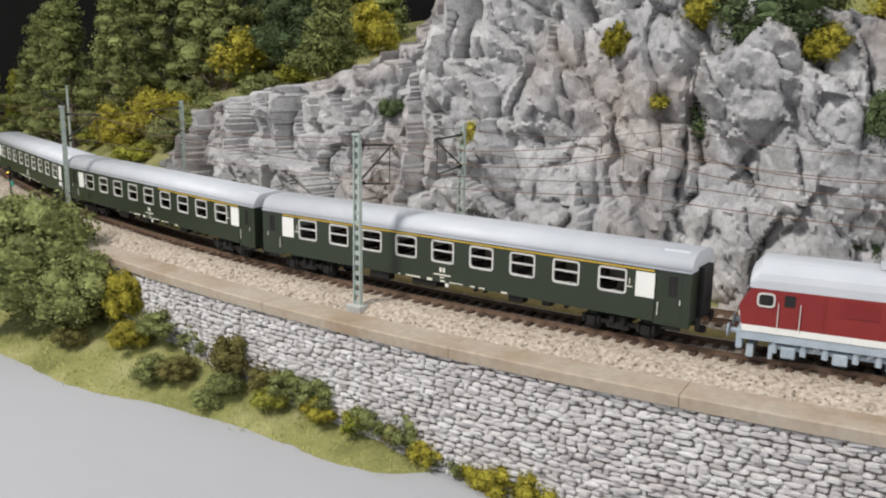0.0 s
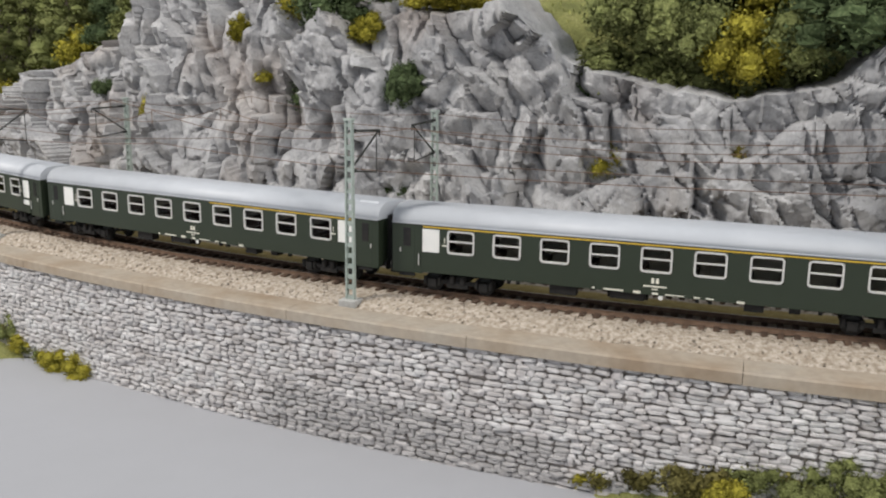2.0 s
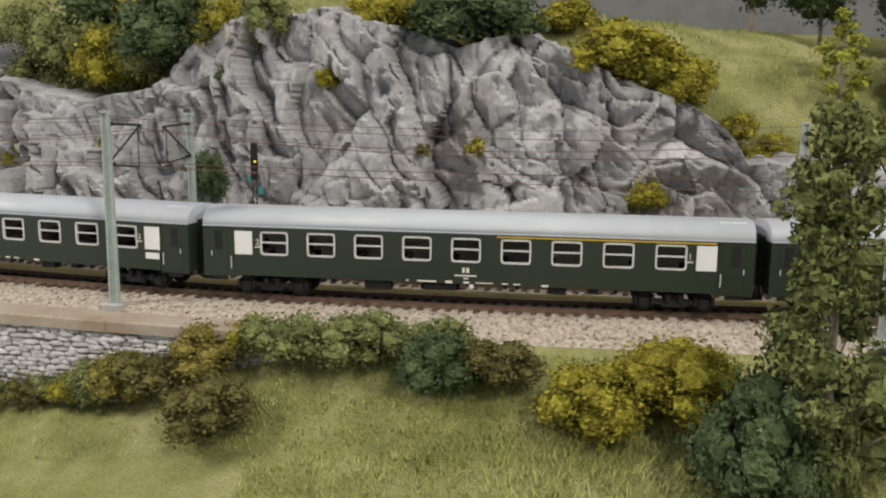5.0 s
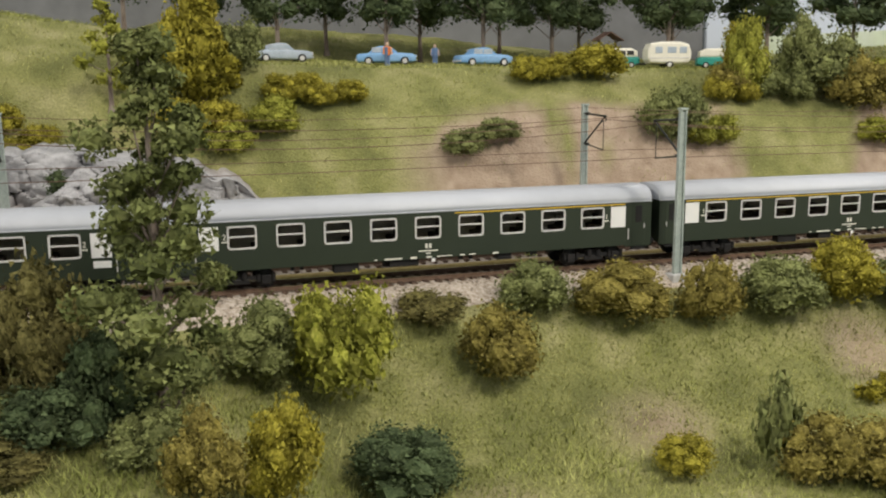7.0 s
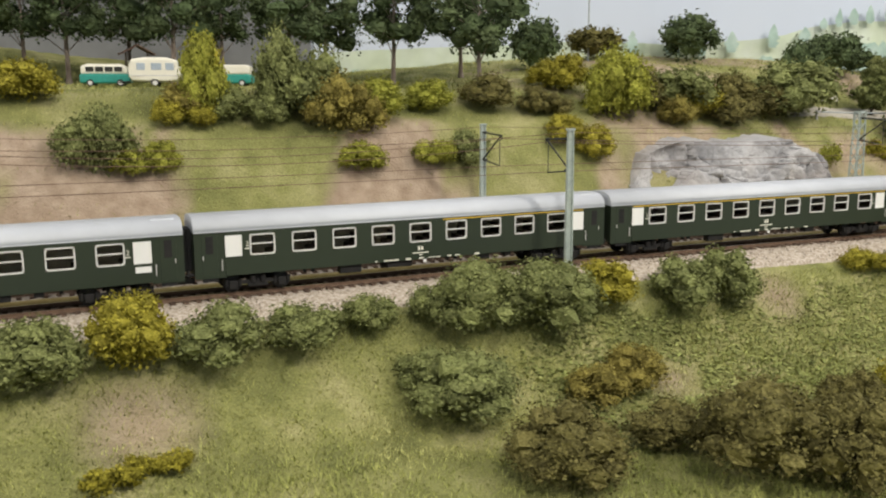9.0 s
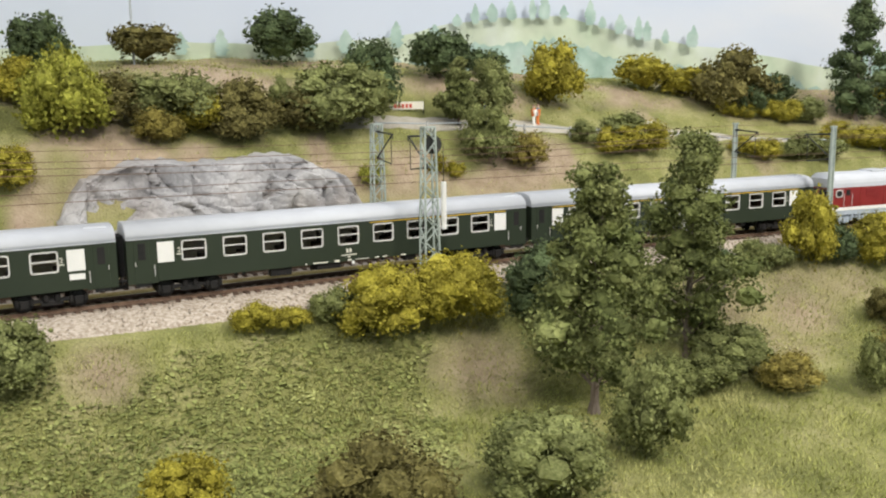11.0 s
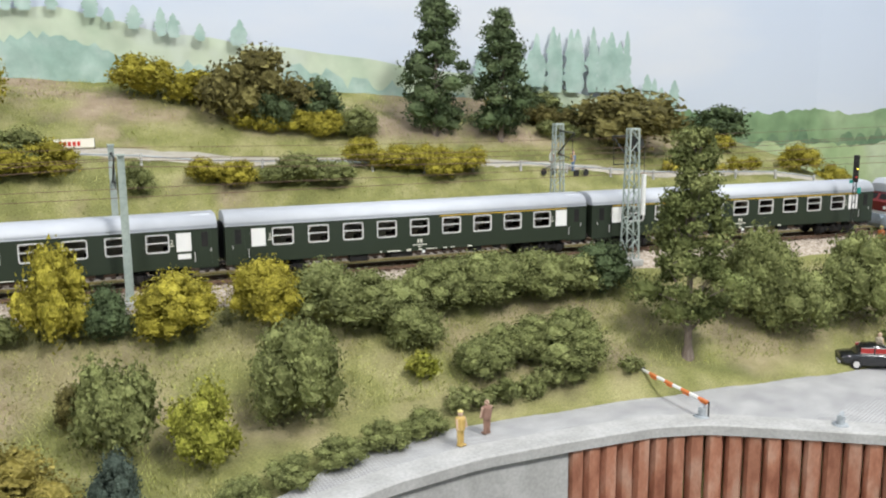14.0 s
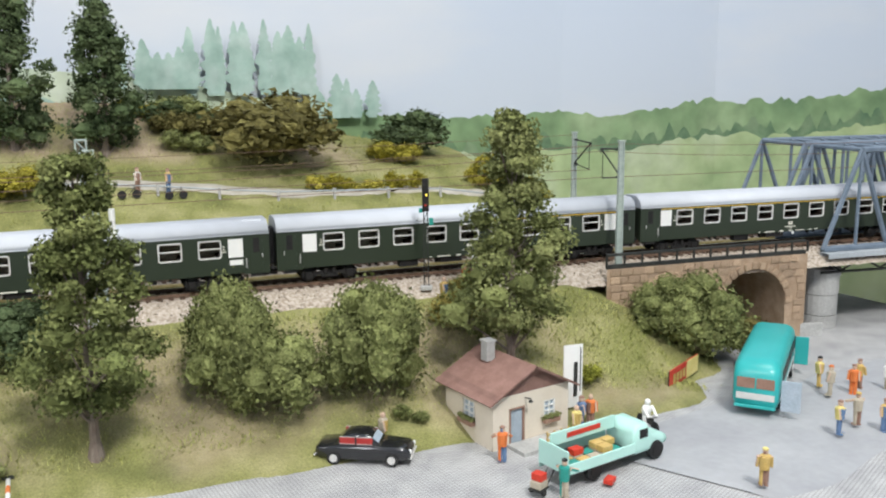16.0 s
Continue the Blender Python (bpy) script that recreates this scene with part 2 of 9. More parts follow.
MAT = {
    "soil": material("grassy_soil", [(0.155, 0.162, 0.054), (0.24, 0.242, 0.084), (0.345, 0.325, 0.148)], 30, 0.95, bump=0.0022, bump_scale=520, fine=900, vary=0.6, detail=10.0),
    "dirt": material("bare_earth", [(0.33, 0.24, 0.17), (0.44, 0.35, 0.26)], 60, 0.95, bump=0.0006, bump_scale=900),
    "ballast": material("ballast_chippings", [(0.23, 0.185, 0.14), (0.34, 0.29, 0.235), (0.44, 0.385, 0.33)], 420, 0.95, bump=0.0012, bump_scale=850, island=0.35, fine=1500),
    "rail": material("rusty_rail", [(0.12, 0.075, 0.05), (0.20, 0.13, 0.09)], 300, 0.6),
    "railhead": material("worn_rail_head", [(0.45, 0.42, 0.40), (0.6, 0.57, 0.54)], 300, 0.3, metal=0.9),
    "sleeper": material("dark_sleeper", [(0.07, 0.045, 0.03), (0.13, 0.085, 0.06)], 500, 0.85, random=0.25),
    "rock": None, "stone": None,
    "mortar": material("dark_mortar", [(0.22, 0.195, 0.175), (0.32, 0.285, 0.255)], 200, 0.95, bump=0.0005, bump_scale=1200),
    "coping": material("sandy_coping", [(0.31, 0.235, 0.165), (0.38, 0.315, 0.245), (0.40, 0.35, 0.29)], 28, 0.9, bump=0.0003, bump_scale=1500, vary=0.22),
    "board": material("grey_painted_board", [(0.375, 0.378, 0.40), (0.39, 0.392, 0.412)], 3, 0.7, fine=40, vary=0.03),
    "coach": material("bottle_green_paint", [(0.026, 0.036, 0.022), (0.029, 0.039, 0.025)], 30, 0.40, spec=0.4, fine=120, vary=0.05),
    "roof": material("silver_grey_roof", [(0.47, 0.49, 0.525), (0.52, 0.54, 0.575)], 40, 0.5, spec=0.5, fine=200, vary=0.04),
    "black": material("sooty_black", [(0.012, 0.012, 0.012), (0.022, 0.02, 0.019)], 200, 0.6),
    "frame": material("aluminium_frame", [(0.56, 0.55, 0.53), (0.64, 0.63, 0.60)], 200, 0.4, spec=0.5),
    "white": material("white_plastic", [(0.78, 0.78, 0.75), (0.82, 0.81, 0.78)], 150, 0.55, vary=0.05),
    "yellow": material("yellow_stripe", [(0.55, 0.36, 0.04), (0.62, 0.42, 0.06)], 150, 0.5),
    "cream": material("cream_interior", [(0.40, 0.35, 0.27), (0.52, 0.46, 0.36)], 60, 0.8),
    "seat": material("brown_seat", [(0.05, 0.035, 0.03), (0.10, 0.06, 0.05)], 100, 0.8),
    "letter": material("ivory_lettering", [(0.70, 0.68, 0.58), (0.74, 0.72, 0.62)], 100, 0.6),
    "red": material("wine_red_paint", [(0.21, 0.018, 0.018), (0.25, 0.024, 0.022)], 40, 0.4, spec=0.45, fine=160, vary=0.06),
    "bluegrey": material("blue_grey_frame", [(0.33, 0.39, 0.45), (0.42, 0.48, 0.54)], 120, 0.6, bump=0.0003, bump_scale=900),
    "mast": material("grey_green_mast", [(0.30, 0.35, 0.32), (0.40, 0.45, 0.41)], 90, 0.65, fine=600),
    "concrete": material("pale_concrete", [(0.37, 0.365, 0.35), (0.47, 0.465, 0.45)], 60, 0.9, bump=0.0002, bump_scale=1500),
    "wire": material("copper_wire", [(0.14, 0.085, 0.06), (0.22, 0.14, 0.10)], 100, 0.5, metal=0.4),
    "darkmetal": material("dark_metal", [(0.03, 0.032, 0.03), (0.055, 0.055, 0.05)], 150, 0.5, metal=0.3),
    "bark": material("tree_bark", [(0.15, 0.115, 0.09), (0.29, 0.24, 0.20)], 260, 0.95, bump=0.0005, bump_scale=900, stretch=(1, 1, 0.3)),
    "cobble": None,
    "asphalt": material("worn_light_asphalt", [(0.32, 0.325, 0.34), (0.40, 0.405, 0.415)], 22, 0.9, bump=0.0002, bump_scale=2500, vary=0.1),
    "path": material("pale_gravel_path", [(0.37, 0.34, 0.275), (0.47, 0.435, 0.37)], 70, 0.95, bump=0.0003, bump_scale=1500),
    "plaster": material("cream_plaster", [(0.68, 0.60, 0.49), (0.74, 0.66, 0.55)], 60, 0.9, bump=0.0001, bump_scale=2000, vary=0.06),
    "rooftile": material("brown_roof_tiles", [(0.22, 0.125, 0.10), (0.29, 0.17, 0.14)], 150, 0.85, random=0.12),
    "brickred": material("rust_red_sheet_piling", [(0.22, 0.085, 0.05), (0.35, 0.155, 0.095), (0.44, 0.26, 0.185)], 90, 0.8, bump=0.0003, bump_scale=800, random=0.15, stretch=(1, 1, 0.4)),
    "sandstone": material("warm_sandstone", [(0.36, 0.25, 0.16), (0.50, 0.37, 0.26)], 110, 0.9, bump=0.0005, bump_scale=900, random=0.2),
    "teal": material("turquoise_bus_paint", [(0.03, 0.36, 0.35), (0.04, 0.40, 0.39)], 40, 0.35, spec=0.5, vary=0.05),
    "paleteal": material("pale_turquoise_paint", [(0.45, 0.72, 0.64), (0.50, 0.76, 0.69)], 60, 0.45, vary=0.05),
    "carblack": material("black_car_paint", [(0.012, 0.013, 0.015), (0.018, 0.018, 0.02)], 60, 0.15, spec=0.6, coat=0.5),
    "carred": material("red_upholstery", [(0.35, 0.03, 0.03), (0.42, 0.05, 0.04)], 90, 0.6),
    "carblue": material("light_blue_paint", [(0.18, 0.36, 0.60), (0.24, 0.42, 0.65)], 60, 0.4),
    "cargreen": material("sea_green_paint", [(0.03, 0.26, 0.21), (0.04, 0.30, 0.25)], 60, 0.4),
    "caravan": material("ivory_caravan_shell", [(0.74, 0.71, 0.60), (0.80, 0.77, 0.66)], 60, 0.5, vary=0.05),
    "truss": material("slate_blue_steel", [(0.12, 0.155, 0.20), (0.17, 0.21, 0.26)], 110, 0.6, bump=0.0002, bump_scale=900),
    "bridgegrey": material("grey_bridge_steel", [(0.34, 0.37, 0.39), (0.42, 0.45, 0.47)], 110, 0.7),
    "rubber": material("tyre_rubber", [(0.018, 0.018, 0.018), (0.03, 0.03, 0.03)], 150, 0.8),
    "skin": material("painted_figure", [(0.52, 0.36, 0.26), (0.58, 0.42, 0.32)], 200, 0.7),
    "ochre": material("ochre_cloth", [(0.50, 0.34, 0.10), (0.58, 0.42, 0.16)], 200, 0.8),
    "brown": material("brown_cloth", [(0.25, 0.15, 0.11), (0.33, 0.20, 0.15)], 200, 0.8),
    "orange": material("orange_paint", [(0.62, 0.16, 0.04), (0.68, 0.22, 0.07)], 200, 0.7),
    "bluecloth": material("blue_cloth", [(0.10, 0.17, 0.30), (0.15, 0.22, 0.36)], 200, 0.8),
    "signred": material("signal_red", [(0.50, 0.035, 0.02), (0.58, 0.06, 0.035)], 100, 0.5),
    "signyellow": material("sign_yellow", [(0.66, 0.55, 0.18), (0.72, 0.62, 0.26)], 100, 0.6),
    "greycurtain": material("grey_wall_cloth", [(0.15, 0.152, 0.155), (0.20, 0.205, 0.21)], 4, 0.95, fine=40),
    # near-black colour in place of the unlit space beyond the layout
    "darkbeyond": material("black_beyond_layout", [(0.004, 0.004, 0.004), (0.008, 0.008, 0.008)], 6, 1.0),
    "water": material("murky_water", [(0.07, 0.075, 0.05), (0.10, 0.10, 0.07)], 15, 0.12, spec=0.5),
    "grassblade": material("static_grass_fibres", [(0.245, 0.268, 0.076), (0.345, 0.357, 0.116), (0.475, 0.458, 0.195)], 20, 0.9, island=0.42, spec=0.1),
    "olive": leaf_material("yellow_olive_foliage", (0.135, 0.118, 0.012), (0.215, 0.19, 0.024), (0.31, 0.27, 0.05)),
    "ochreleaf": leaf_material("ochre_foliage", (0.105, 0.088, 0.018), (0.168, 0.141, 0.034), (0.24, 0.2, 0.06)),
    "green": leaf_material("mid_green_foliage", (0.08, 0.092, 0.029), (0.132, 0.146, 0.052), (0.195, 0.206, 0.082)),
    "fresh": leaf_material("fresh_green_foliage", (0.13, 0.14, 0.018), (0.2, 0.205, 0.032), (0.29, 0.28, 0.06)),
    "dark": leaf_material("dark_green_foliage", (0.034, 0.052, 0.022), (0.06, 0.082, 0.036), (0.095, 0.12, 0.056)),
    "brownleaf": leaf_material("brown_green_foliage", (0.062, 0.055, 0.017), (0.102, 0.09, 0.029), (0.15, 0.135, 0.05)),
    "pine": leaf_material("grey_green_needles", (0.064, 0.078, 0.025), (0.11, 0.126, 0.042), (0.175, 0.188, 0.07)),
    "cover": leaf_material("ground_cover_leaves", (0.145, 0.165, 0.05), (0.205, 0.225, 0.075), (0.285, 0.295, 0.115)),
    "blueleaf": leaf_material("bluish_dark_foliage", (0.034, 0.048, 0.036), (0.055, 0.072, 0.056), (0.08, 0.1, 0.08)),
}


def blend_bare(m):
    """Lets bare earth show through the grassy soil where the ground carries it."""
    nt = m.node_tree
    bsdf = nt.nodes["Principled BSDF"]
    old = bsdf.inputs["Base Color"].links[0].from_socket
    at_ = nt.nodes.new("ShaderNodeAttribute")
    at_.attribute_name = "bare"
    n = nt.nodes.new("ShaderNodeTexNoise")
    n.inputs["Scale"].default_value, n.inputs["Detail"].default_value = 90, 6
    co = nt.nodes.new("ShaderNodeTexCoord")
    nt.links.new(co.outputs["Object"], n.inputs["Vector"])
    r = nt.nodes.new("ShaderNodeValToRGB")
    r.color_ramp.elements[0].color, r.color_ramp.elements[1].color = (0.30, 0.22, 0.155, 1), (0.45, 0.35, 0.26, 1)
    r.color_ramp.elements[0].position, r.color_ramp.elements[1].position = 0.3, 0.7
    nt.links.new(n.outputs["Fac"], r.inputs["Fac"])
    mix = nt.nodes.new("ShaderNodeMix")
    mix.data_type = "RGBA"
    nt.links.new(at_.outputs["Fac"], mix.inputs[0])
    nt.links.new(old, mix.inputs[6])
    nt.links.new(r.outputs["Color"], mix.inputs[7])
    nt.links.new(mix.outputs[2], bsdf.inputs["Base Color"])


blend_bare(MAT["soil"])
glass = bpy.data.materials.new("window_glass")
glass.use_nodes = True
g = glass.node_tree.nodes["Principled BSDF"]
g.inputs["Base Color"].default_value, g.inputs["Roughness"].default_value = (0.75, 0.8, 0.8, 1), 0.05
g.inputs["Transmission Weight"].default_value, g.inputs["IOR"].default_value = 1.0, 1.12
MAT["glass"] = glass


def glow(name, colour, strength):
    m = bpy.data.materials.new(name)
    m.use_nodes = True
    b = m.node_tree.nodes["Principled BSDF"]
    b.inputs["Base Color"].default_value = (*colour, 1)
    b.inputs["Emission Color"].default_value, b.inputs["Emission Strength"].default_value = (*colour, 1), strength
    return m


MAT["lampyellow"] = glow("lit_amber_lens", (1.0, 0.72, 0.08), 1.2)


def rock_material():
    m = material("grey_cliff_rock", [(0.32, 0.318, 0.325), (0.425, 0.42, 0.425), (0.53, 0.52, 0.515)], 26, 0.92, bump=0.0011, bump_scale=260, fine=420, spec=0.2, detail=10)
    nt = m.node_tree
    bsdf = nt.nodes["Principled BSDF"]
    old = bsdf.inputs["Base Color"].links[0].from_socket
    coord = nt.nodes.new("ShaderNodeTexCoord")
    # rusty stains
    n = nt.nodes.new("ShaderNodeTexNoise")
    n.inputs["Scale"].default_value, n.inputs["Detail"].default_value = 11, 5
    nt.links.new(coord.outputs["Object"], n.inputs["Vector"])
    r = nt.nodes.new("ShaderNodeMapRange")
    r.inputs["From Min"].default_value, r.inputs["From Max"].default_value, r.inputs["To Max"].default_value = 0.52, 0.74, 0.6
    nt.links.new(n.outputs["Fac"], r.inputs["Value"])
    mix = nt.nodes.new("ShaderNodeMix")
    mix.data_type = "RGBA"
    nt.links.new(r.outputs["Result"], mix.inputs[0])
    nt.links.new(old, mix.inputs[6])
    mix.inputs[7].default_value = (0.27, 0.205, 0.16, 1)
    # thin dark crack lines drawn into the colour along a noise contour
    v = nt.nodes.new("ShaderNodeTexNoise")
    v.inputs["Scale"].default_value, v.inputs["Detail"].default_value, v.inputs["Distortion"].default_value = 46, 7, 1.2
    nt.links.new(coord.outputs["Object"], v.inputs["Vector"])
    a = nt.nodes.new("ShaderNodeMath")
    a.operation = "SUBTRACT"
    a.inputs[1].default_value = 0.5
    nt.links.new(v.outputs["Fac"], a.inputs[0])
    ab = nt.nodes.new("ShaderNodeMath")
    ab.operation = "ABSOLUTE"
    nt.links.new(a.outputs[0], ab.inputs[0])
    r2 = nt.nodes.new("ShaderNodeMapRange")
    r2.inputs["From Min"].default_value, r2.inputs["From Max"].default_value = 0.0, 0.022
    r2.inputs["To Min"].default_value, r2.inputs["To Max"].default_value = 0.32, 0.0
    nt.links.new(ab.outputs[0], r2.inputs["Value"])
    mix2 = nt.nodes.new("ShaderNodeMix")
    mix2.data_type = "RGBA"
    nt.links.new(r2.outputs["Result"], mix2.inputs[0])
    nt.links.new(mix.outputs[2], mix2.inputs[6])
    mix2.inputs[7].default_value = (0.10, 0.095, 0.10, 1)
    nt.links.new(mix2.outputs[2], bsdf.inputs["Base Color"])
    return m


MAT["rock"] = rock_material()
MAT["stone"] = material("whitewashed_wall_stone", [(0.40, 0.375, 0.365), (0.475, 0.455, 0.45), (0.545, 0.535, 0.53)], 90, 0.9, bump=0.0004, bump_scale=1300, island=0.14, random=0.14, fine=900, vary=0.16)
MAT["cobble"] = material("grey_cobbles", [(0.34, 0.345, 0.345), (0.48, 0.48, 0.48)], 300, 0.9, bump=0.0003, bump_scale=1500, island=0.2, random=0.15)


# ---- helpers of shape ----
def part(name, bm, mat, parent=None, label="", smooth=False):
    """Links a bmesh as one mesh object under a thing or part."""
    me = bpy.data.meshes.new(name)
    if smooth:
        for fc in bm.faces:
            fc.smooth = True
    bm.to_mesh(me)
    bm.free()
    me.materials.append(mat)
    ob = new(name, me)
    if parent:
        ob.parent = parent
    if label:
        ob["label"] = label
    return ob


def solid(name, verts, faces, mat, parent=None, label="", smooth=False):
    me = bpy.data.meshes.new(name)
    me.from_pydata([tuple(v) for v in verts], [], faces)
    if smooth:
        me.polygons.foreach_set("use_smooth", [True] * len(me.polygons))
    me.materials.append(mat)
    ob = new(name, me)
    if parent:
        ob.parent = parent
    if label:
        ob["label"] = label
    return ob


def box(bm, x, y, z, sx, sy, sz, turn=None, bevel=0.0):
    """A box about (x, y, z), its edges rounded by bevel."""
    m = Matrix.Translation((x, y, z)) @ (turn.to_4x4() if turn else Matrix()) @ Matrix.Diagonal((sx, sy, sz, 1))
    made = bmesh.ops.create_cube(bm, size=1, matrix=m)
    if bevel:
        edges = list({e for v in made["verts"] for e in v.link_edges})
        bmesh.ops.bevel(bm, geom=edges, offset=bevel, segments=2, affect="EDGES", profile=0.5)
    return made["verts"]


def rod(bm, a, b, r, r2=None, seg=8):
    a, b = Vector(a), Vector(b)
    d = b - a
    m = Matrix.Translation((a + b) / 2) @ d.to_track_quat("Z", "Y").to_matrix().to_4x4()
    bmesh.ops.create_cone(bm, cap_ends=True, segments=seg, radius1=r, radius2=r if r2 is None else r2, depth=d.length, matrix=m)


def ball(bm, x, y, z, rx, ry=None, rz=None, u=10, v=7):
    m = Matrix.Translation((x, y, z)) @ Matrix.Diagonal((rx, ry or rx, rz or rx, 1))
    bmesh.ops.create_uvsphere(bm, u_segments=u, v_segments=v, radius=1, matrix=m)


def prism(bm, outline, axis, a, b):
    """Extrudes a closed outline of pairs along x, y or z from a to b."""
    put = {"x": lambda p, t: (t, p[0], p[1]), "y": lambda p, t: (p[0], t, p[1]), "z": lambda p, t: (p[0], p[1], t)}[axis]
    va, vb = [bm.verts.new(put(p, a)) for p in outline], [bm.verts.new(put(p, b)) for p in outline]
    n = len(outline)
    for i in range(n):
        bm.faces.new((va[i], va[(i + 1) % n], vb[(i + 1) % n], vb[i]))
    bm.faces.new(va[::-1])
    bm.faces.new(vb)
    bmesh.ops.recalc_face_normals(bm, faces=bm.faces[:])


def empty(name, m=None, label="", category="", group="", kind=""):
    ob = new(name)
    ob.empty_display_size = 0.01
    if m is not None:
        ob.matrix_basis = m
    return tagged(ob, label, category, group, kind)


def stand(x, y, z, turn=0.0):
    return pose(x, y, z, 0, 0, turn)


# ---- the large structure ----
DOCK_X = (1.20, 1.30, 1.395, 1.463, 1.517, 1.571, 1.628, 1.66, 1.70, 1.748, 1.805, 1.90, 2.0, 2.3)
DOCK_Y = (-0.40, -0.300, -0.252, -0.233, -0.227, -0.231, -0.237, -0.248, -0.278, -0.317, -0.367, -0.45, -0.54, -0.80)


def build_ground():
    xs, ys = np.arange(-2.6, 3.3, 0.0105), np.arange(-0.85, 1.35, 0.0095)
    gx, gy = np.meshgrid(xs, ys, indexing="ij")
    tx, o = offset_of(gx.ravel(), gy.ravel())
    z = land(tx, o)
    z = z + unevenness(gx.ravel(), gy.ravel(), tx, o)
    dock = (gx.ravel() > 1.2) & (gx.ravel() < 2.25) & (gy.ravel() < np.interp(gx.ravel(), DOCK_X, DOCK_Y) + 0.013)
    z = np.where(dock, -0.17, z)
    ny = len(ys)
    idx = np.arange(len(xs) * ny).reshape(len(xs), ny)
    faces = np.stack([idx[:-1, :-1], idx[1:, :-1], idx[1:, 1:], idx[:-1, 1:]], -1).reshape(-1, 4)
    ob = solid("ground", np.stack([gx.ravel(), gy.ravel(), z], -1).tolist(), faces.tolist(), MAT["soil"], smooth=True)
    tagged(ob, "rolling model landscape of dry yellow-green grass and bare earth", "ground", kind="structure")
    # bare earth on the cuttings behind the line and on trodden patches of the meadow, as a share per point
    fx, fy = gx.ravel(), gy.ravel()
    mask = np.array([noise.noise((x * 8, y * 11, 2.0)) + 0.45 * noise.noise((x * 40, y * 40, 1.0)) for x, y in zip(fx, fy)])

    def within(v, a, b, soft):
        return np.clip((v - a) / soft, 0, 1) * np.clip((b - v) / soft, 0, 1)

    bare = within(o, 0.10, 0.165, 0.012) * within(tx, 0.12, 0.80, 0.04) * np.clip((mask + 0.2) * 5, 0, 1)
    bare = np.maximum(bare, np.clip((o - 0.25) / 0.02, 0, 1) * within(tx, 0.85, 2.02, 0.06) * np.clip((mask + 0.25) * 2.2, 0, 0.85))
    bare = np.maximum(bare, np.clip((o - 0.12) / 0.02, 0, 1) * within(tx, 0.7, 1.5, 0.05) * np.clip((mask - 0.1) * 4, 0, 0.9))
    bare = np.maximum(bare, within(o, -0.16, -0.05, 0.02) * within(tx, 1.15, 2.15, 0.06) * np.clip((mask + 0.3) * 1.1, 0, 0.55))
    for px, py, r in ((0.205, -0.160, 0.030), (0.351, -0.121, 0.032), (1.0, -0.095, 0.036), (0.782, -0.070, 0.020), (0.662, -0.119, 0.022), (0.30, -0.20, 0.03), (1.27, -0.10, 0.035), (0.10, -0.215, 0.025)):
        d = np.hypot(fx - px, (fy - py) * 1.5) / r + 0.5 * mask
        bare = np.maximum(bare, np.clip(1.25 - d, 0, 1) * 0.8)
    ob.data.attributes.new("bare", "FLOAT", "POINT").data.foreach_set("value", bare.astype(np.float32))
    return ob


def ribbon(name, s0, s1, step, profile, mat, rough=0.0, parent=None, label=""):
    """A strip along the line with a cross section of (offset, height) pairs."""
    ss = np.arange(s0, s1 + step / 2, step)
    verts, faces = [], []
    n = len(profile)
    for i, s in enumerate(ss):
        for o, z in profile:
            p, a = on_line(s, o, z)
            if rough:
                k = noise.noise((p.x * 330, p.y * 330, z * 330))
                p.z += rough * k
            verts.append(p)
        if i:
            for k in range(n - 1):
                a0 = (i - 1) * n + k
                faces.append((a0, a0 + n, a0 + n + 1, a0 + 1))
    return solid(name, verts, faces, mat, parent, label, smooth=bool(rough))


S0, S1 = s_of(-1.5) - 0.55, s_of(2.6) + 0.4
TRACK2 = 0.056


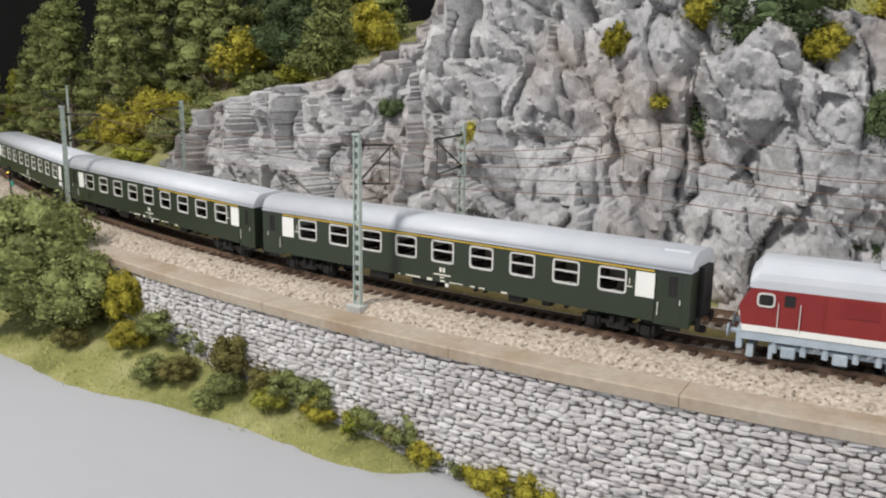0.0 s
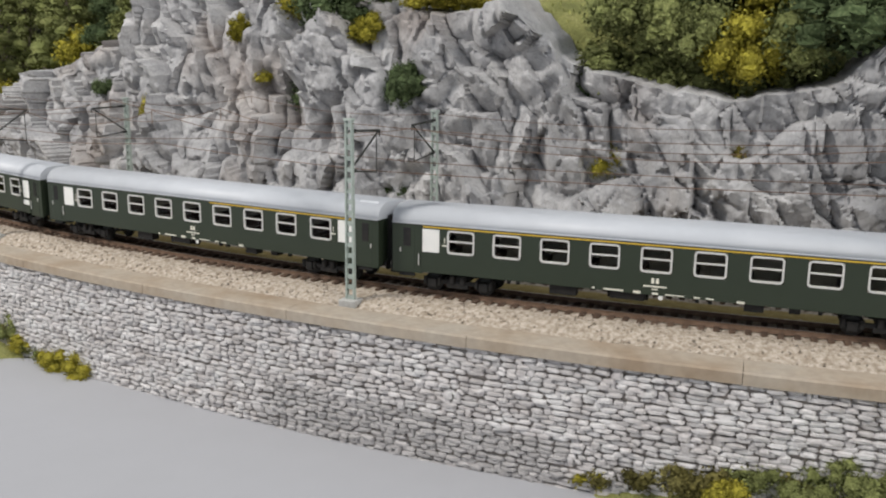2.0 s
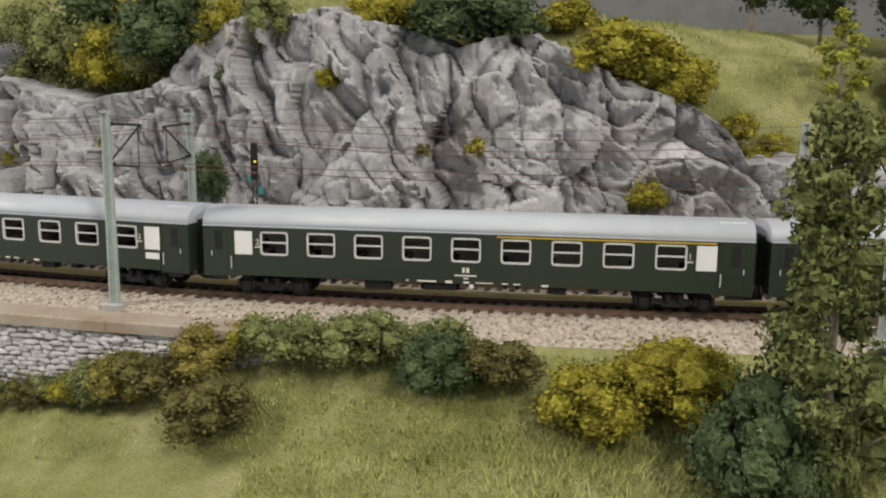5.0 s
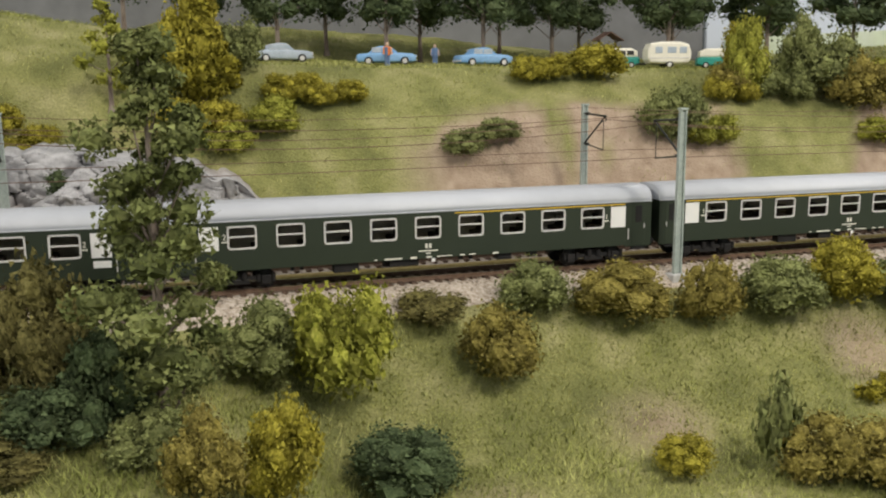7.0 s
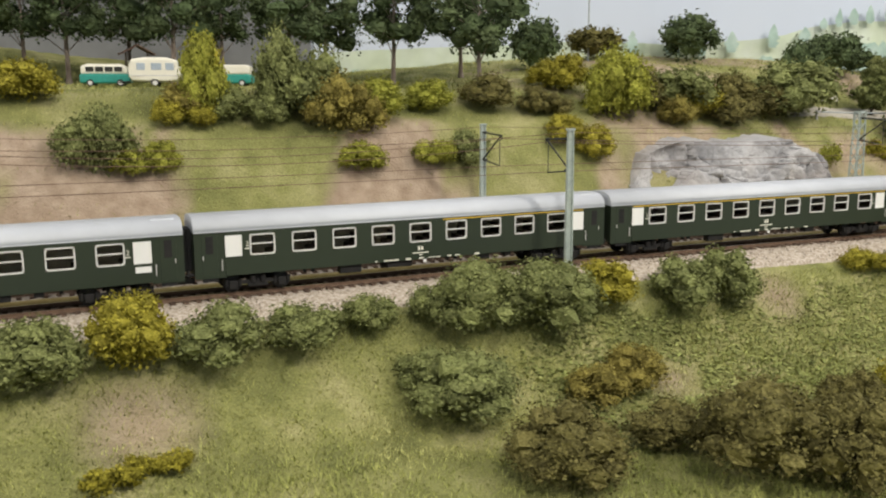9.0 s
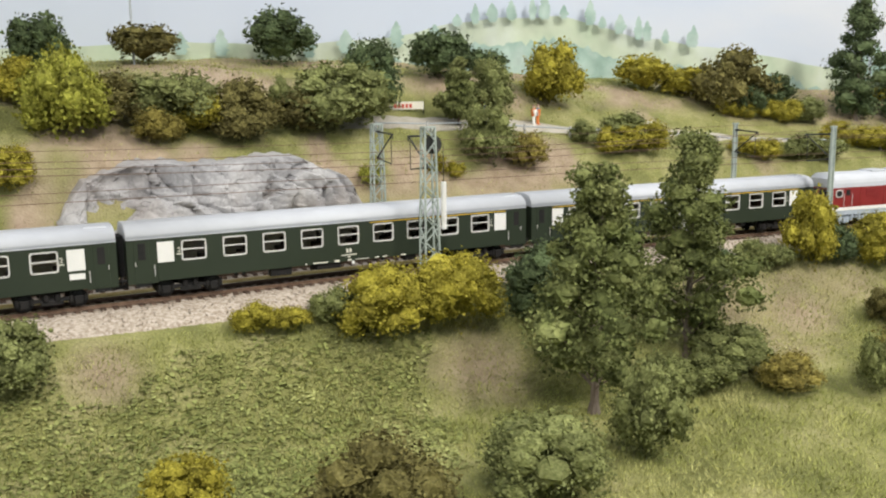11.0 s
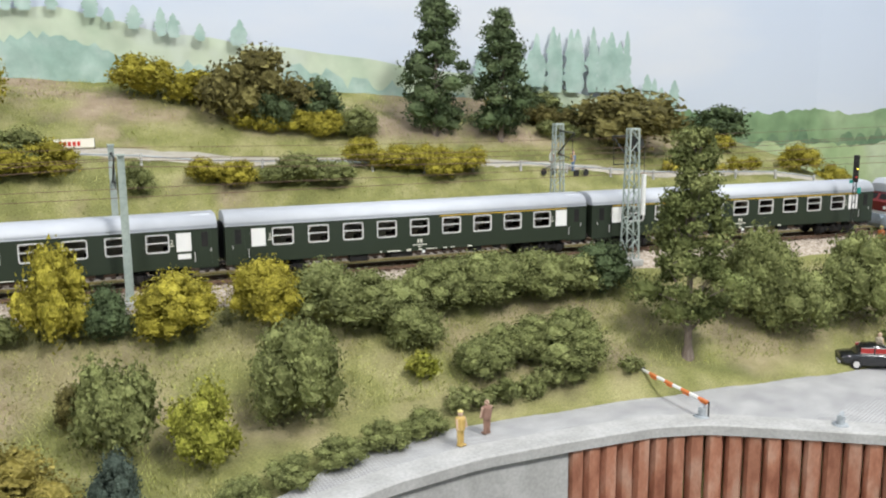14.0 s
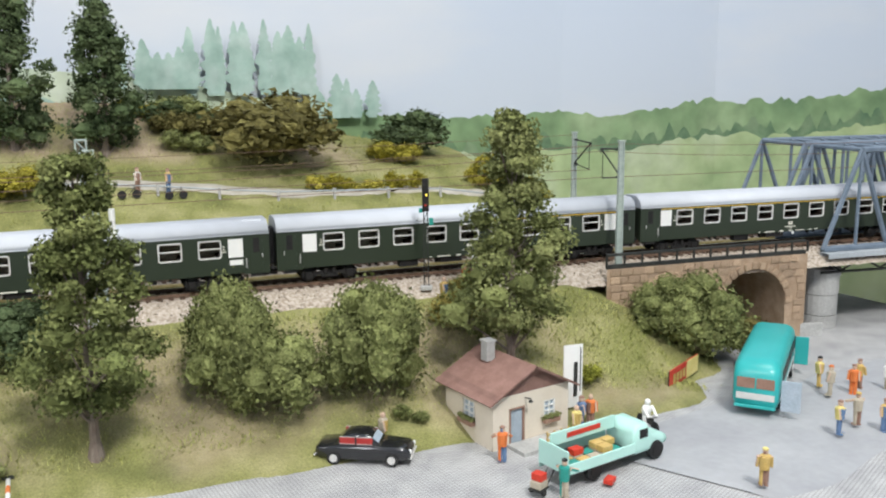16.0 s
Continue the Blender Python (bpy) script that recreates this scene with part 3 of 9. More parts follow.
def build_track():
    prof = [(-0.046, -0.014), (-0.041, -0.0096), (-0.036, -0.0072), (-0.031, -0.0050), (-0.026, -0.0034), (-0.02, -0.003), (-0.012, -0.0032), (0.0, -0.0034), (0.012, -0.0032), (0.02, -0.003),
            (0.026, -0.0042), (0.031, -0.0052), (0.036, -0.0042), (0.044, -0.003), (0.056, -0.0034), (0.068, -0.003), (0.076, -0.0032), (0.084, -0.005), (0.092, -0.0095), (0.10, -0.013)]
    bed = ribbon("ballast_bed", S0, S1, 0.003, prof, MAT["ballast"], rough=0.0011)
    tagged(bed, "sandy beige ballast under a double railway track", "ballast", kind="stuff")
    strip = material("dry_moss_strip", [(0.30, 0.22, 0.075), (0.42, 0.33, 0.13)], 220, 0.95, bump=0.0008, bump_scale=900)
    tagged(ribbon("verge_strip", S0, S1, 0.01, [(0.0165, -0.0036), (0.019, -0.0022), (0.032, -0.0022), (0.0355, -0.0036)], strip, rough=0.0005), "dry yellow moss between the two tracks", "ground", kind="structure")
    rng = np.random.default_rng(4)
    # loose chippings on the shoulder
    verts, faces = [], []
    base = np.array([(1, 0, 0), (-1, 0, 0), (0, 1, 0), (0, -1, 0), (0, 0, 1), (0, 0, -1)], float)
    tri = [(0, 2, 4), (2, 1, 4), (1, 3, 4), (3, 0, 4), (2, 0, 5), (1, 2, 5), (3, 1, 5), (0, 3, 5)]
    po, pz = [p[0] for p in prof], [p[1] for p in prof]
    for k in range(15000):
        s, o = rng.uniform(S0 + 0.3, S1 - 0.3), rng.choice([rng.uniform(-0.044, -0.009), rng.uniform(-0.042, -0.015), rng.uniform(0.018, 0.09)])
        p, a = on_line(s, o, float(np.interp(o, po, pz)) + 0.0001)
        r = rng.uniform(0.0005, 0.00105, 3)
        q = base * r + rng.normal(0, 0.00012, base.shape)
        c, sn = math.cos(s * 999), math.sin(s * 999)
        b = len(verts)
        verts += [(p.x + v[0] * c - v[1] * sn, p.y + v[0] * sn + v[1] * c, p.z + v[2]) for v in q]
        faces += [tuple(b + i for i in t) for t in tri]
    tagged(solid("ballast_stones", verts, faces, MAT["ballast"]), "loose sandy chippings of the ballast shoulder", "ballast", kind="stuff")
    for base_o, word in ((0.0, "front"), (TRACK2, "rear")):
        tr = empty("railway_track", None, "model railway track with brown rails on dark sleepers", "railway track", "railway tracks")
        for side in (-1, 1):
            o = base_o + side * 0.0087
            ribbon("rail", S0, S1, 0.01, [(o - 0.0011, -0.0026), (o - 0.0003, -0.0022), (o - 0.0003, -0.0008), (o - 0.0005, -0.0001), (o + 0.0005, -0.0001), (o + 0.0003, -0.0008), (o + 0.0003, -0.0022), (o + 0.0011, -0.0026)], MAT["rail"], parent=tr)
            ribbon("rail_head", S0, S1, 0.01, [(o - 0.0004, 0.00002), (o + 0.0004, 0.00002)], MAT["railhead"], parent=tr, label="worn bright running surface")
        bm = bmesh.new()
        box(bm, 0, 0, -0.0031, 0.003, 0.0300, 0.0016)
        for sd in (-1, 1):
            box(bm, 0, sd * 0.0087, -0.0023, 0.0026, 0.0044, 0.0006)
        me = bpy.data.meshes.new("sleeper")
        bm.to_mesh(me)
        bm.free()
        me.materials.append(MAT["sleeper"])
        pts = np.array([v.co for v in me.vertices])
        fcs = [tuple(f.vertices) for f in me.polygons]
        step = 0.0072
        verts, faces = [], []
        for k in range(int((S1 - S0) / step)):
            s = S0 + k * step
            p, a = on_line(s, base_o)
            if word == "front" and -1.2 < s < 0.9:
                ob = new("sleeper", me)
                ob.parent = tr
                ob.matrix_basis = pose(p.x, p.y, 0, 0, 0, math.degrees(a))
            else:
                b = len(verts)
                c, sn = math.cos(a), math.sin(a)
                verts += [(p.x + v[0] * c - v[1] * sn, p.y + v[0] * sn + v[1] * c, v[2]) for v in pts]
                faces += [tuple(b + i for i in f) for f in fcs]
        tagged(solid("sleeper_bed", verts, faces, MAT["sleeper"], tr), kind="stuff")


def build_cliff(name, x0, x1, top, foot_o, lean, label, seed, depth=1.0):
    """A rock face along the line: blocky steps, ledges and cracks out of layered noise."""
    sa, sb = s_of(x0), s_of(x1)
    ns, nz = int((sb - sa) / 0.0017), 112
    verts = []
    sd = Vector((seed * 7.3, seed * 3.1, seed * 1.7))
    for i in range(ns + 1):
        s = sa + (sb - sa) * i / ns
        x = float(np.interp(s, ARC, LINE[:, 0]))
        h = float(top(x))
        h += 0.006 * noise.noise((s * 22, seed, 0)) + 0.003 * noise.noise((s * 90, seed, 3))
        h = max(h, 0.004)
        for j in range(nz + 1):
            f = j / nz
            z = -0.012 + (h + 0.012) * min(f / 0.86, 1.0)
            o = foot_o + lean * (z + 0.012)
            over = max(0.0, (f - 0.86) / 0.14)
            p = Vector((s, 0.0, z)) + sd
            big = noise.fractal(p * 9, 0.9, 2.0, 3)
            warp = noise.noise(p * 24)
            d = 0.012 * big
            for wide, high, size, slope in ((19, 15, 0.0034, 0.24), (47, 42, 0.0019, 0.22), (120, 110, 0.0006, 0.10)):
                # facets: each cell is a tilted plane with a step at its edge
                q = Vector((p.x * wide + 0.35 * warp + p.z * wide * 0.25, p.z * high + 0.3 * warp, seed))
                dist, pts = noise.voronoi(q)
                c = pts[0]
                r1, r2, r3 = noise.cell(c * 3.7), noise.cell(c * 5.3 + sd), noise.cell(c * 7.9 - sd)
                d += size * (r1 - 0.5) * 2 + slope * ((q.x - c.x) / wide * (r2 - 0.5) * 2 + (q.y - c.y) / high * (r3 - 0.42) * 1.4)
                d += size * 0.8 * max(0.0, 1 - (dist[1] - dist[0]) * 7)
            fine = noise.fractal(Vector((p.x * 150, p.z * 120, seed)), 0.8, 2.1, 3)
            d += 0.0009 * fine
            # sharp ribs that run down the face
            rib = noise.noise(Vector((p.x * 38 + 1.5 * warp, p.z * 17 + warp, seed + 4)))
            d += 0.0055 * abs(rib) + 0.0022 * abs(noise.noise(Vector((p.x * 85, p.z * 60, seed + 6))))
            d += 0.011 * max(0.0, noise.noise(Vector((p.x * 30, p.z * 34, seed + 9))) - 0.34) * 3
            keep = 1 - over
            o += d * depth * (0.3 + 0.7 * keep)
            if over:
                o += over * 0.05
                z = h + 0.004 * over + 0.002 * fine
            o = max(o, 0.094)
            q, a = on_line(s, o, z)
            verts.append(q)
    n = nz + 1
    faces = [(i * n + j, (i + 1) * n + j, (i + 1) * n + j + 1, i * n + j + 1) for i in range(ns) for j in range(nz)]
    ob = solid(name, verts, faces, MAT["rock"])
    me = ob.data
    me.polygons.foreach_set("use_smooth", [True] * len(me.polygons))
    try:
        me.set_sharp_from_angle(angle=radians(38))
    except AttributeError:
        pass
    return tagged(ob, label, "rock face")


def build_wall():
    """The retaining wall below the line: mortar core, courses of rough stones, sandy coping slabs."""
    wall = empty("retaining_wall", None, "whitewashed rough stone retaining wall below the railway", "wall", kind="structure")
    sa, sb = s_of(-1.36), s_of(-0.40)
    bottom, top, face = -0.080, -0.0125, -0.0565
    ribbon("wall_core", sa, sb, 0.008, [(-0.046, top), (face, top), (face - 0.0, bottom), (-0.046, bottom)], MAT["mortar"], parent=wall, label="dark recessed mortar")
    rng = np.random.default_rng(11)
    shapes = []
    for k in range(14):
        bm = bmesh.new()
        bmesh.ops.create_cube(bm, size=1)
        bmesh.ops.bevel(bm, geom=bm.edges[:], offset=0.24, segments=1, affect="EDGES")
        for v in bm.verts:
            v.co += Vector(rng.normal(0, 0.055, 3))
        me = bpy.data.meshes.new("stone")
        bm.to_mesh(me)
        bm.free()
        me.materials.append(MAT["stone"])
        shapes.append(me)
    sv = [np.array([v.co for v in me.vertices]) for me in shapes]
    sf = [[tuple(f.vertices) for f in me.polygons] for me in shapes]
    rows = 27
    hrow = (top - bottom) / rows
    verts, faces, made = [], [], 0
    for r in range(rows):
        s = sa + rng.uniform(0, 0.008)
        while s < sb - 0.01:
            L = rng.uniform(0.0040, 0.0094)
            tall = 1.75 if rng.random() < 0.05 else 1.0
            L = L * 0.55 if tall > 1 else L
            z = bottom + (r + 0.5) * hrow + 0.0011 * noise.noise((s * 25, r * 0.4, 0)) + rng.normal(0, 0.0003)
            p, a = on_line(s + L / 2, face - 0.0002 + rng.normal(0, 0.0004), z)
            k = rng.integers(len(shapes))
            sc = (L * 0.99, 0.0042, hrow * 0.97 * tall)
            tilt = rng.normal(0, 3.0)
            m = pose(p.x, p.y, p.z, 0, tilt, math.degrees(a)) @ Matrix.Diagonal((*sc, 1))
            if made < 300 and s_of(-0.86) < s < s_of(-0.70):
                ob = new("stone", shapes[k])
                ob.parent = wall
                ob.matrix_basis = m
                made += 1
            else:
                b = len(verts)
                w = sv[k] @ np.array(m.to_3x3()).T + np.array(m.translation)
                verts += w.tolist()
                faces += [tuple(b + i for i in f) for f in sf[k]]
            s += L
    tagged(solid("stones", verts, faces, MAT["stone"], wall), kind="stuff")
    # coping slabs
    s = sa - 0.006
    while s < sb:
        L = min(rng.uniform(0.10, 0.15), sb + 0.012 - s)
        n = max(2, int(L / 0.012))
        vs, fs = [], []
        e = 0.00015
        for i in range(n + 1):
            q = s + e + (L - 2 * e) * i / n
            for o, z in ((-0.0415, -0.0125), (-0.0415, -0.0066), (-0.0592, -0.0066), (-0.0600, -0.0074), (-0.0600, -0.0125)):
                vs.append(on_line(q, o, z + 0.0003 * noise.noise((s * 50, 0, 0)))[0])
            if i:
                for k in range(5):
                    fs.append(((i - 1) * 5 + k, i * 5 + k, i * 5 + (k + 1) % 5, (i - 1) * 5 + (k + 1) % 5))
        fs += [(0, 1, 2, 3, 4), tuple(n * 5 + k for k in (4, 3, 2, 1, 0))]
        solid("coping_slab", vs, fs, MAT["coping"], wall)
        s += L
    return wall


def build_boards():
    # the plain grey board in front of the wall, and the layout's frame below the ground
    bm = bmesh.new()
    box(bm, -1.2, -0.45, -0.0815, 2.4, 1.4, 0.012)
    tagged(part("front_board", bm, MAT["board"]), "plain grey painted board in front of the layout", "board", kind="structure")
    bm = bmesh.new()
    box(bm, 0.4, -1.2, -1.12, 14, 12, 0.02)
    tagged(part("floor", bm, MAT["greycurtain"]), "dark grey exhibition hall floor", "floor", kind="structure")


build_ground()
build_track()
build_cliff("rock_cliff", -1.50, 0.03, rock_top, 0.103, 0.26, "tall rugged grey rock cliff with rusty stains and cracks", 1)
build_cliff("rock_outcrop", 0.765, 1.02, lambda x: np.interp(x, (0.765, 0.80, 0.84, 0.92, 0.96, 1.0, 1.02), (0.015, 0.062, 0.072, 0.07, 0.073, 0.052, 0.01)), 0.108, 0.2, "low pale grey rock outcrop between bushes", 3, 0.6)
build_wall()
build_boards()


# ---- the train ----
PITCH = 0.286
COACH_L, HALF_W, Z_SKIRT, Z_GUTTER, Z_ROOF = 0.280, 0.0162, 0.0115, 0.0374, 0.0466
BOGIE = 0.1035


def text_mesh(name, body, size, mat, parent, place):
    cu = bpy.data.curves.new(name, "FONT")
    cu.body, cu.size, cu.align_x, cu.extrude = body, size, "CENTER", 0.00005
    tmp = bpy.data.objects.new(name, cu)
    scene.collection.objects.link(tmp)
    bpy.context.view_layer.update()
    me = bpy.data.meshes.new_from_object(tmp.evaluated_get(bpy.context.evaluated_depsgraph_get()))
    bpy.data.objects.remove(tmp)
    me.materials.clear()
    me.materials.append(mat)
    ob = new(name, me)
    ob.parent = parent
    ob.matrix_basis = place
    return ob


def roof_outline(n=12, w=HALF_W, z0=Z_GUTTER, z1=Z_ROOF):
    pts = []
    for i in range(n + 1):
        a = math.pi * i / n
        c, s = math.cos(a), math.sin(a)
        pts.append((w * math.copysign(abs(c) ** 0.62, c), z0 + (z1 - z0) * s ** 0.9))
    return pts


def window_frame(bm, x, y, z, w, h, bar=True, t=0.0009, depth=0.0006):
    """A rounded window frame in the plane of the side at y, facing -y or +y."""
    def ring(ww, hh, r):
        out = []
        for cx, cz, a0 in ((1, 1, 0), (-1, 1, 90), (-1, -1, 180), (1, -1, 270)):
            for k in range(4):
                a = radians(a0 + 30 * k)
                out.append((x + cx * (ww / 2 - r) + r * math.cos(a), z + cz * (hh / 2 - r) + r * math.sin(a)))
        return out
    outer, inner = ring(w, h, 0.0019), ring(w - 2 * t, h - 2 * t, 0.0012)
    sg = -1 if y < 0 else 1
    yo, yi = y + sg * depth, y - sg * 0.0008
    rows = [[bm.verts.new((p[0], q, p[1])) for p in r] for r, q in ((outer, y - sg * 0.0002), (outer, yo), (inner, yo), (inner, yi))]
    n = len(outer)
    for a, b in zip(rows, rows[1:]):
        for i in range(n):
            bm.faces.new((a[i], a[(i + 1) % n], b[(i + 1) % n], b[i]))
    if bar:
        box(bm, x, y + sg * 0.0001, z + h * 0.04, w - t, 0.0007, 0.0008)
    bmesh.ops.recalc_face_normals(bm, faces=bm.faces[:])


def side_wall(bm, y, openings, z0, z1, x0, x1, thick=0.0007):
    """A side with real openings (x, z, width, height): bands above and below, pillars between."""
    openings = sorted(openings)
    zt, zb = max(z + h / 2 for x, z, w, h in openings), min(z - h / 2 for x, z, w, h in openings)
    mid = (x0 + x1) / 2
    box(bm, mid, y, (z0 + zb) / 2, x1 - x0, thick, zb - z0)
    box(bm, mid, y, (zt + z1) / 2, x1 - x0, thick, z1 - zt)
    edge = x0
    for x, z, w, h in openings:
        box(bm, (edge + x - w / 2) / 2, y, (zb + zt) / 2, x - w / 2 - edge, thick, zt - zb)
        edge = x + w / 2
    box(bm, (edge + x1) / 2, y, (zb + zt) / 2, x1 - edge, thick, zt - zb)


def wheelset(parent, x, r=0.0054):
    ws = bmesh.new()
    for sy in (-1, 1):
        rod(ws, (x, sy * 0.0072, r), (x, sy * 0.0095, r), r, seg=18)
    rod(ws, (x, -0.009, r), (x, 0.009, r), 0.001, seg=6)
    w = part("wheelset", ws, MAT["black"], parent)
    hub = bmesh.new()
    rod(hub, (x, -0.0096, r), (x, -0.0100, r), r * 0.72, seg=14)
    part("rim", hub, MAT["darkmetal"], w, "dull metal wheel face")


def coach_bogie(parent, x):
    bm = bmesh.new()
    for sy in (-1, 1):
        box(bm, x, sy * 0.0118, 0.0062, 0.036, 0.0016, 0.0024, bevel=0.0003)
        for dx in (-0.0145, 0.0145):
            box(bm, x + dx, sy * 0.0124, 0.0052, 0.0048, 0.0020, 0.0050, bevel=0.0004)
            rod(bm, (x + dx - 0.004, sy * 0.0124, 0.0042), (x + dx - 0.004, sy * 0.0124, 0.0085), 0.0011)
            rod(bm, (x + dx + 0.004, sy * 0.0124, 0.0042), (x + dx + 0.004, sy * 0.0124, 0.0085), 0.0011)
        box(bm, x, sy * 0.0126, 0.0046, 0.012, 0.0018, 0.0026, bevel=0.0003)
        rod(bm, (x - 0.003, sy * 0.0130, 0.0060), (x - 0.003, sy * 0.0130, 0.0100), 0.0016)
        rod(bm, (x + 0.003, sy * 0.0130, 0.0060), (x + 0.003, sy * 0.0130, 0.0100), 0.0016)
    box(bm, x, 0, 0.0078, 0.010, 0.024, 0.003)
    b = part("bogie", bm, MAT["black"], parent, "black sprung bogie")
    for dx in (-0.0145, 0.0145):
        wheelset(b, x + dx)


def build_coach(kind, label):
    th = empty("railway_coach", None, label, "railway coach", "coaches of the train")
    L = COACH_L / 2
    wins = [(0.0252 * k, 0.0288, 0.0152, 0.0126) for k in range(-4, 5)]
    whites = [(-0.1177, 0.0288, 0.0100, 0.0126), (0.1177, 0.0288, 0.0100, 0.0126)]
    bm = bmesh.new()
    for y in (-HALF_W, HALF_W):
        side_wall(bm, y, wins + whites, Z_SKIRT, Z_GUTTER, -L + 0.0175, L - 0.0175)
        for e in (-1, 1):
            # the drawn-in entrance end
            xm = e * (L - 0.00875)
            box(bm, xm, y * 0.965, (Z_SKIRT - 0.001 + Z_GUTTER) / 2, 0.0175, 0.0009, Z_GUTTER - Z_SKIRT + 0.001)
    for e in (-1, 1):
        box(bm, e * (L - 0.0004), 0, (Z_SKIRT + Z_GUTTER) / 2, 0.0008, HALF_W * 1.92, Z_GUTTER - Z_SKIRT)
    box(bm, 0, 0, Z_SKIRT + 0.0004, 2 * L, HALF_W * 1.9, 0.0008)
    body = part("body", bm, MAT["coach"], th)
    bm = bmesh.new()
    prism(bm, roof_outline(), "x", -L, L)
    box(bm, 0, -HALF_W - 0.0002, Z_GUTTER + 0.0001, 2 * L, 0.0006, 0.0007)
    box(bm, 0, HALF_W + 0.0002, Z_GUTTER + 0.0001, 2 * L, 0.0006, 0.0007)
    roof = part("roof", bm, MAT["roof"], th, "smooth silver-grey roof", smooth=False)
    for p in roof.data.polygons:
        p.use_smooth = abs(p.normal.x) < 0.5
    for x in (-0.116, 0.118, -0.06, 0.06):
        v = bmesh.new()
        box(v, x, -0.009, Z_ROOF - 0.0013, 0.011, 0.0016, 0.0010, bevel=0.0003)
        part("roof_vent", v, MAT["roof"], roof)
    pan = bmesh.new()
    box(pan, L - 0.010, -0.0118, Z_GUTTER + 0.0062, 0.0125, 0.0005, 0.0070, Euler((radians(-42), 0, 0)).to_matrix())
    part("roof_hatch", pan, MAT["roof"], roof)
    for y in (-HALF_W, HALF_W):
        for x, z, w, h in wins:
            f = bmesh.new()
            window_frame(f, x, y, z, w, h)
            wo = part("window", f, MAT["frame"], th, "aluminium-framed compartment window with a crossbar")
            pn = bmesh.new()
            box(pn, x, y * 0.975, z, w - 0.001, 0.0003, h - 0.001)
            po = part("pane", pn, MAT["glass"], wo)
            po.visible_shadow = False
        for x, z, w, h in whites:
            f = bmesh.new()
            box(f, x, y * 0.99, z, w, 0.0008, h, bevel=0.0002)
            box(f, x, y * 1.008, z + 0.0016, w, 0.0003, 0.0004)
            part("frosted_window", f, MAT["white"], th, "white frosted lavatory window")
        for e in (-1, 1):
            d = bmesh.new()
            box(d, e * (L - 0.0086), y * 0.985, 0.0243, 0.0088, 0.0006, 0.0252, bevel=0.0002)
            do = part("door", d, MAT["coach"], th, "recessed green entrance door")
            d = bmesh.new()
            box(d, e * (L - 0.0086), y * 1.005, 0.0300, 0.0042, 0.0004, 0.0100, bevel=0.0001)
            part("door_window", d, MAT["black"], do, "dark door pane")
            d = bmesh.new()
            rod(d, (e * (L - 0.0155), y * 1.03, 0.0150), (e * (L - 0.0155), y * 1.03, 0.0215), 0.00028, seg=6)
            rod(d, (e * (L - 0.0048), y * 1.02, 0.0215), (e * (L - 0.0048), y * 1.02, 0.0240), 0.00028, seg=6)
            part("handrail", d, MAT["frame"], do, "bright grab rail")
            st = bmesh.new()
            box(st, e * (L - 0.0086), y * 0.98, Z_SKIRT - 0.0024, 0.0090, 0.0026, 0.0005)
            box(st, e * (L - 0.0086), y * 0.95, Z_SKIRT - 0.0012, 0.0086, 0.0006, 0.0026)
            part("step", st, MAT["black"], th)
        # first-class stripe
        span = {"A": (-L + 0.018, L - 0.018), "AB": (0.0155, L - 0.018), "B": None}[kind]
        if span:
            sb = bmesh.new()
            box(sb, (span[0] + span[1]) / 2, y * 1.026, 0.03615, span[1] - span[0], 0.0003, 0.0007)
            part("stripe", sb, MAT["yellow"], th, "yellow first-class stripe")
        sg = -1 if y < 0 else 1
        turn = 0 if y < 0 else 180
        # lettering: plain bars for the owner's mark and numbers
        bars = bmesh.new()
        for dx, dz, w, h in ((-0.0011, 0.0186, 0.0014, 0.0026), (0.0011, 0.0186, 0.0014, 0.0026), (0, 0.0158, 0.0112, 0.0007), (0, 0.0144, 0.0028, 0.0006),
                             (-0.020, 0.0123, 0.0100, 0.0008), (-0.030, 0.0123, 0.0014, 0.0008), (-0.0085, 0.0123, 0.0036, 0.0013), (0.0004, 0.0123, 0.0030, 0.0010),
                             (0.0095, 0.0123, 0.0090, 0.0005), (0.020, 0.0123, 0.0030, 0.0007), (0.026, 0.0123, 0.0036, 0.0006), (0.040, 0.0121, 0.0036, 0.0010)):
            box(bars, dx, y * 1.026, dz, w, 0.0002, h)
        part("lettering", bars, MAT["letter"], th, "ivory lettering on the green side")
        for e, cls in ((-1, "1" if kind == "A" else "2"), (1, "2" if kind == "B" else "1")):
            text_mesh("class_numeral", cls, 0.0042, MAT["letter"], th, pose(e * 0.1098, y * 1.028, 0.0280, 90, 0, turn))
            nb = bmesh.new()
            box(nb, e * 0.1098, y * 1.027, 0.0268, 0.0030, 0.0002, 0.0007)
            part("numeral_line", nb, MAT["letter"], th)
        ds = bmesh.new()
        box(ds, 0.003, y * 1.0, 0.0103, 0.0022, 0.0005, 0.0022, bevel=0.0004)
        part("marker", ds, MAT["white"], th, "small white marker below the sill")
    if kind == "B":
        ds = bmesh.new()
        box(ds, 0.1177, -HALF_W * 1.03, 0.0192, 0.0086, 0.0004, 0.0034)
        part("destination_board", ds, MAT["white"], th, "white destination board")
    # inside: floor, partitions, seats
    bm = bmesh.new()
    box(bm, 0, 0.002, 0.0180, 2 * L - 0.004, HALF_W * 1.6, 0.0006)
    box(bm, 0, 0.006, 0.0270, 2 * L - 0.04, 0.0006, 0.0175)
    for k in range(10):
        x = -0.1134 + 0.0252 * k
        box(bm, x, -0.004, 0.0270, 0.0010, 0.019, 0.0175)
    part("interior", bm, MAT["cream"], th, "cream partitions of the compartments")
    bm = bmesh.new()
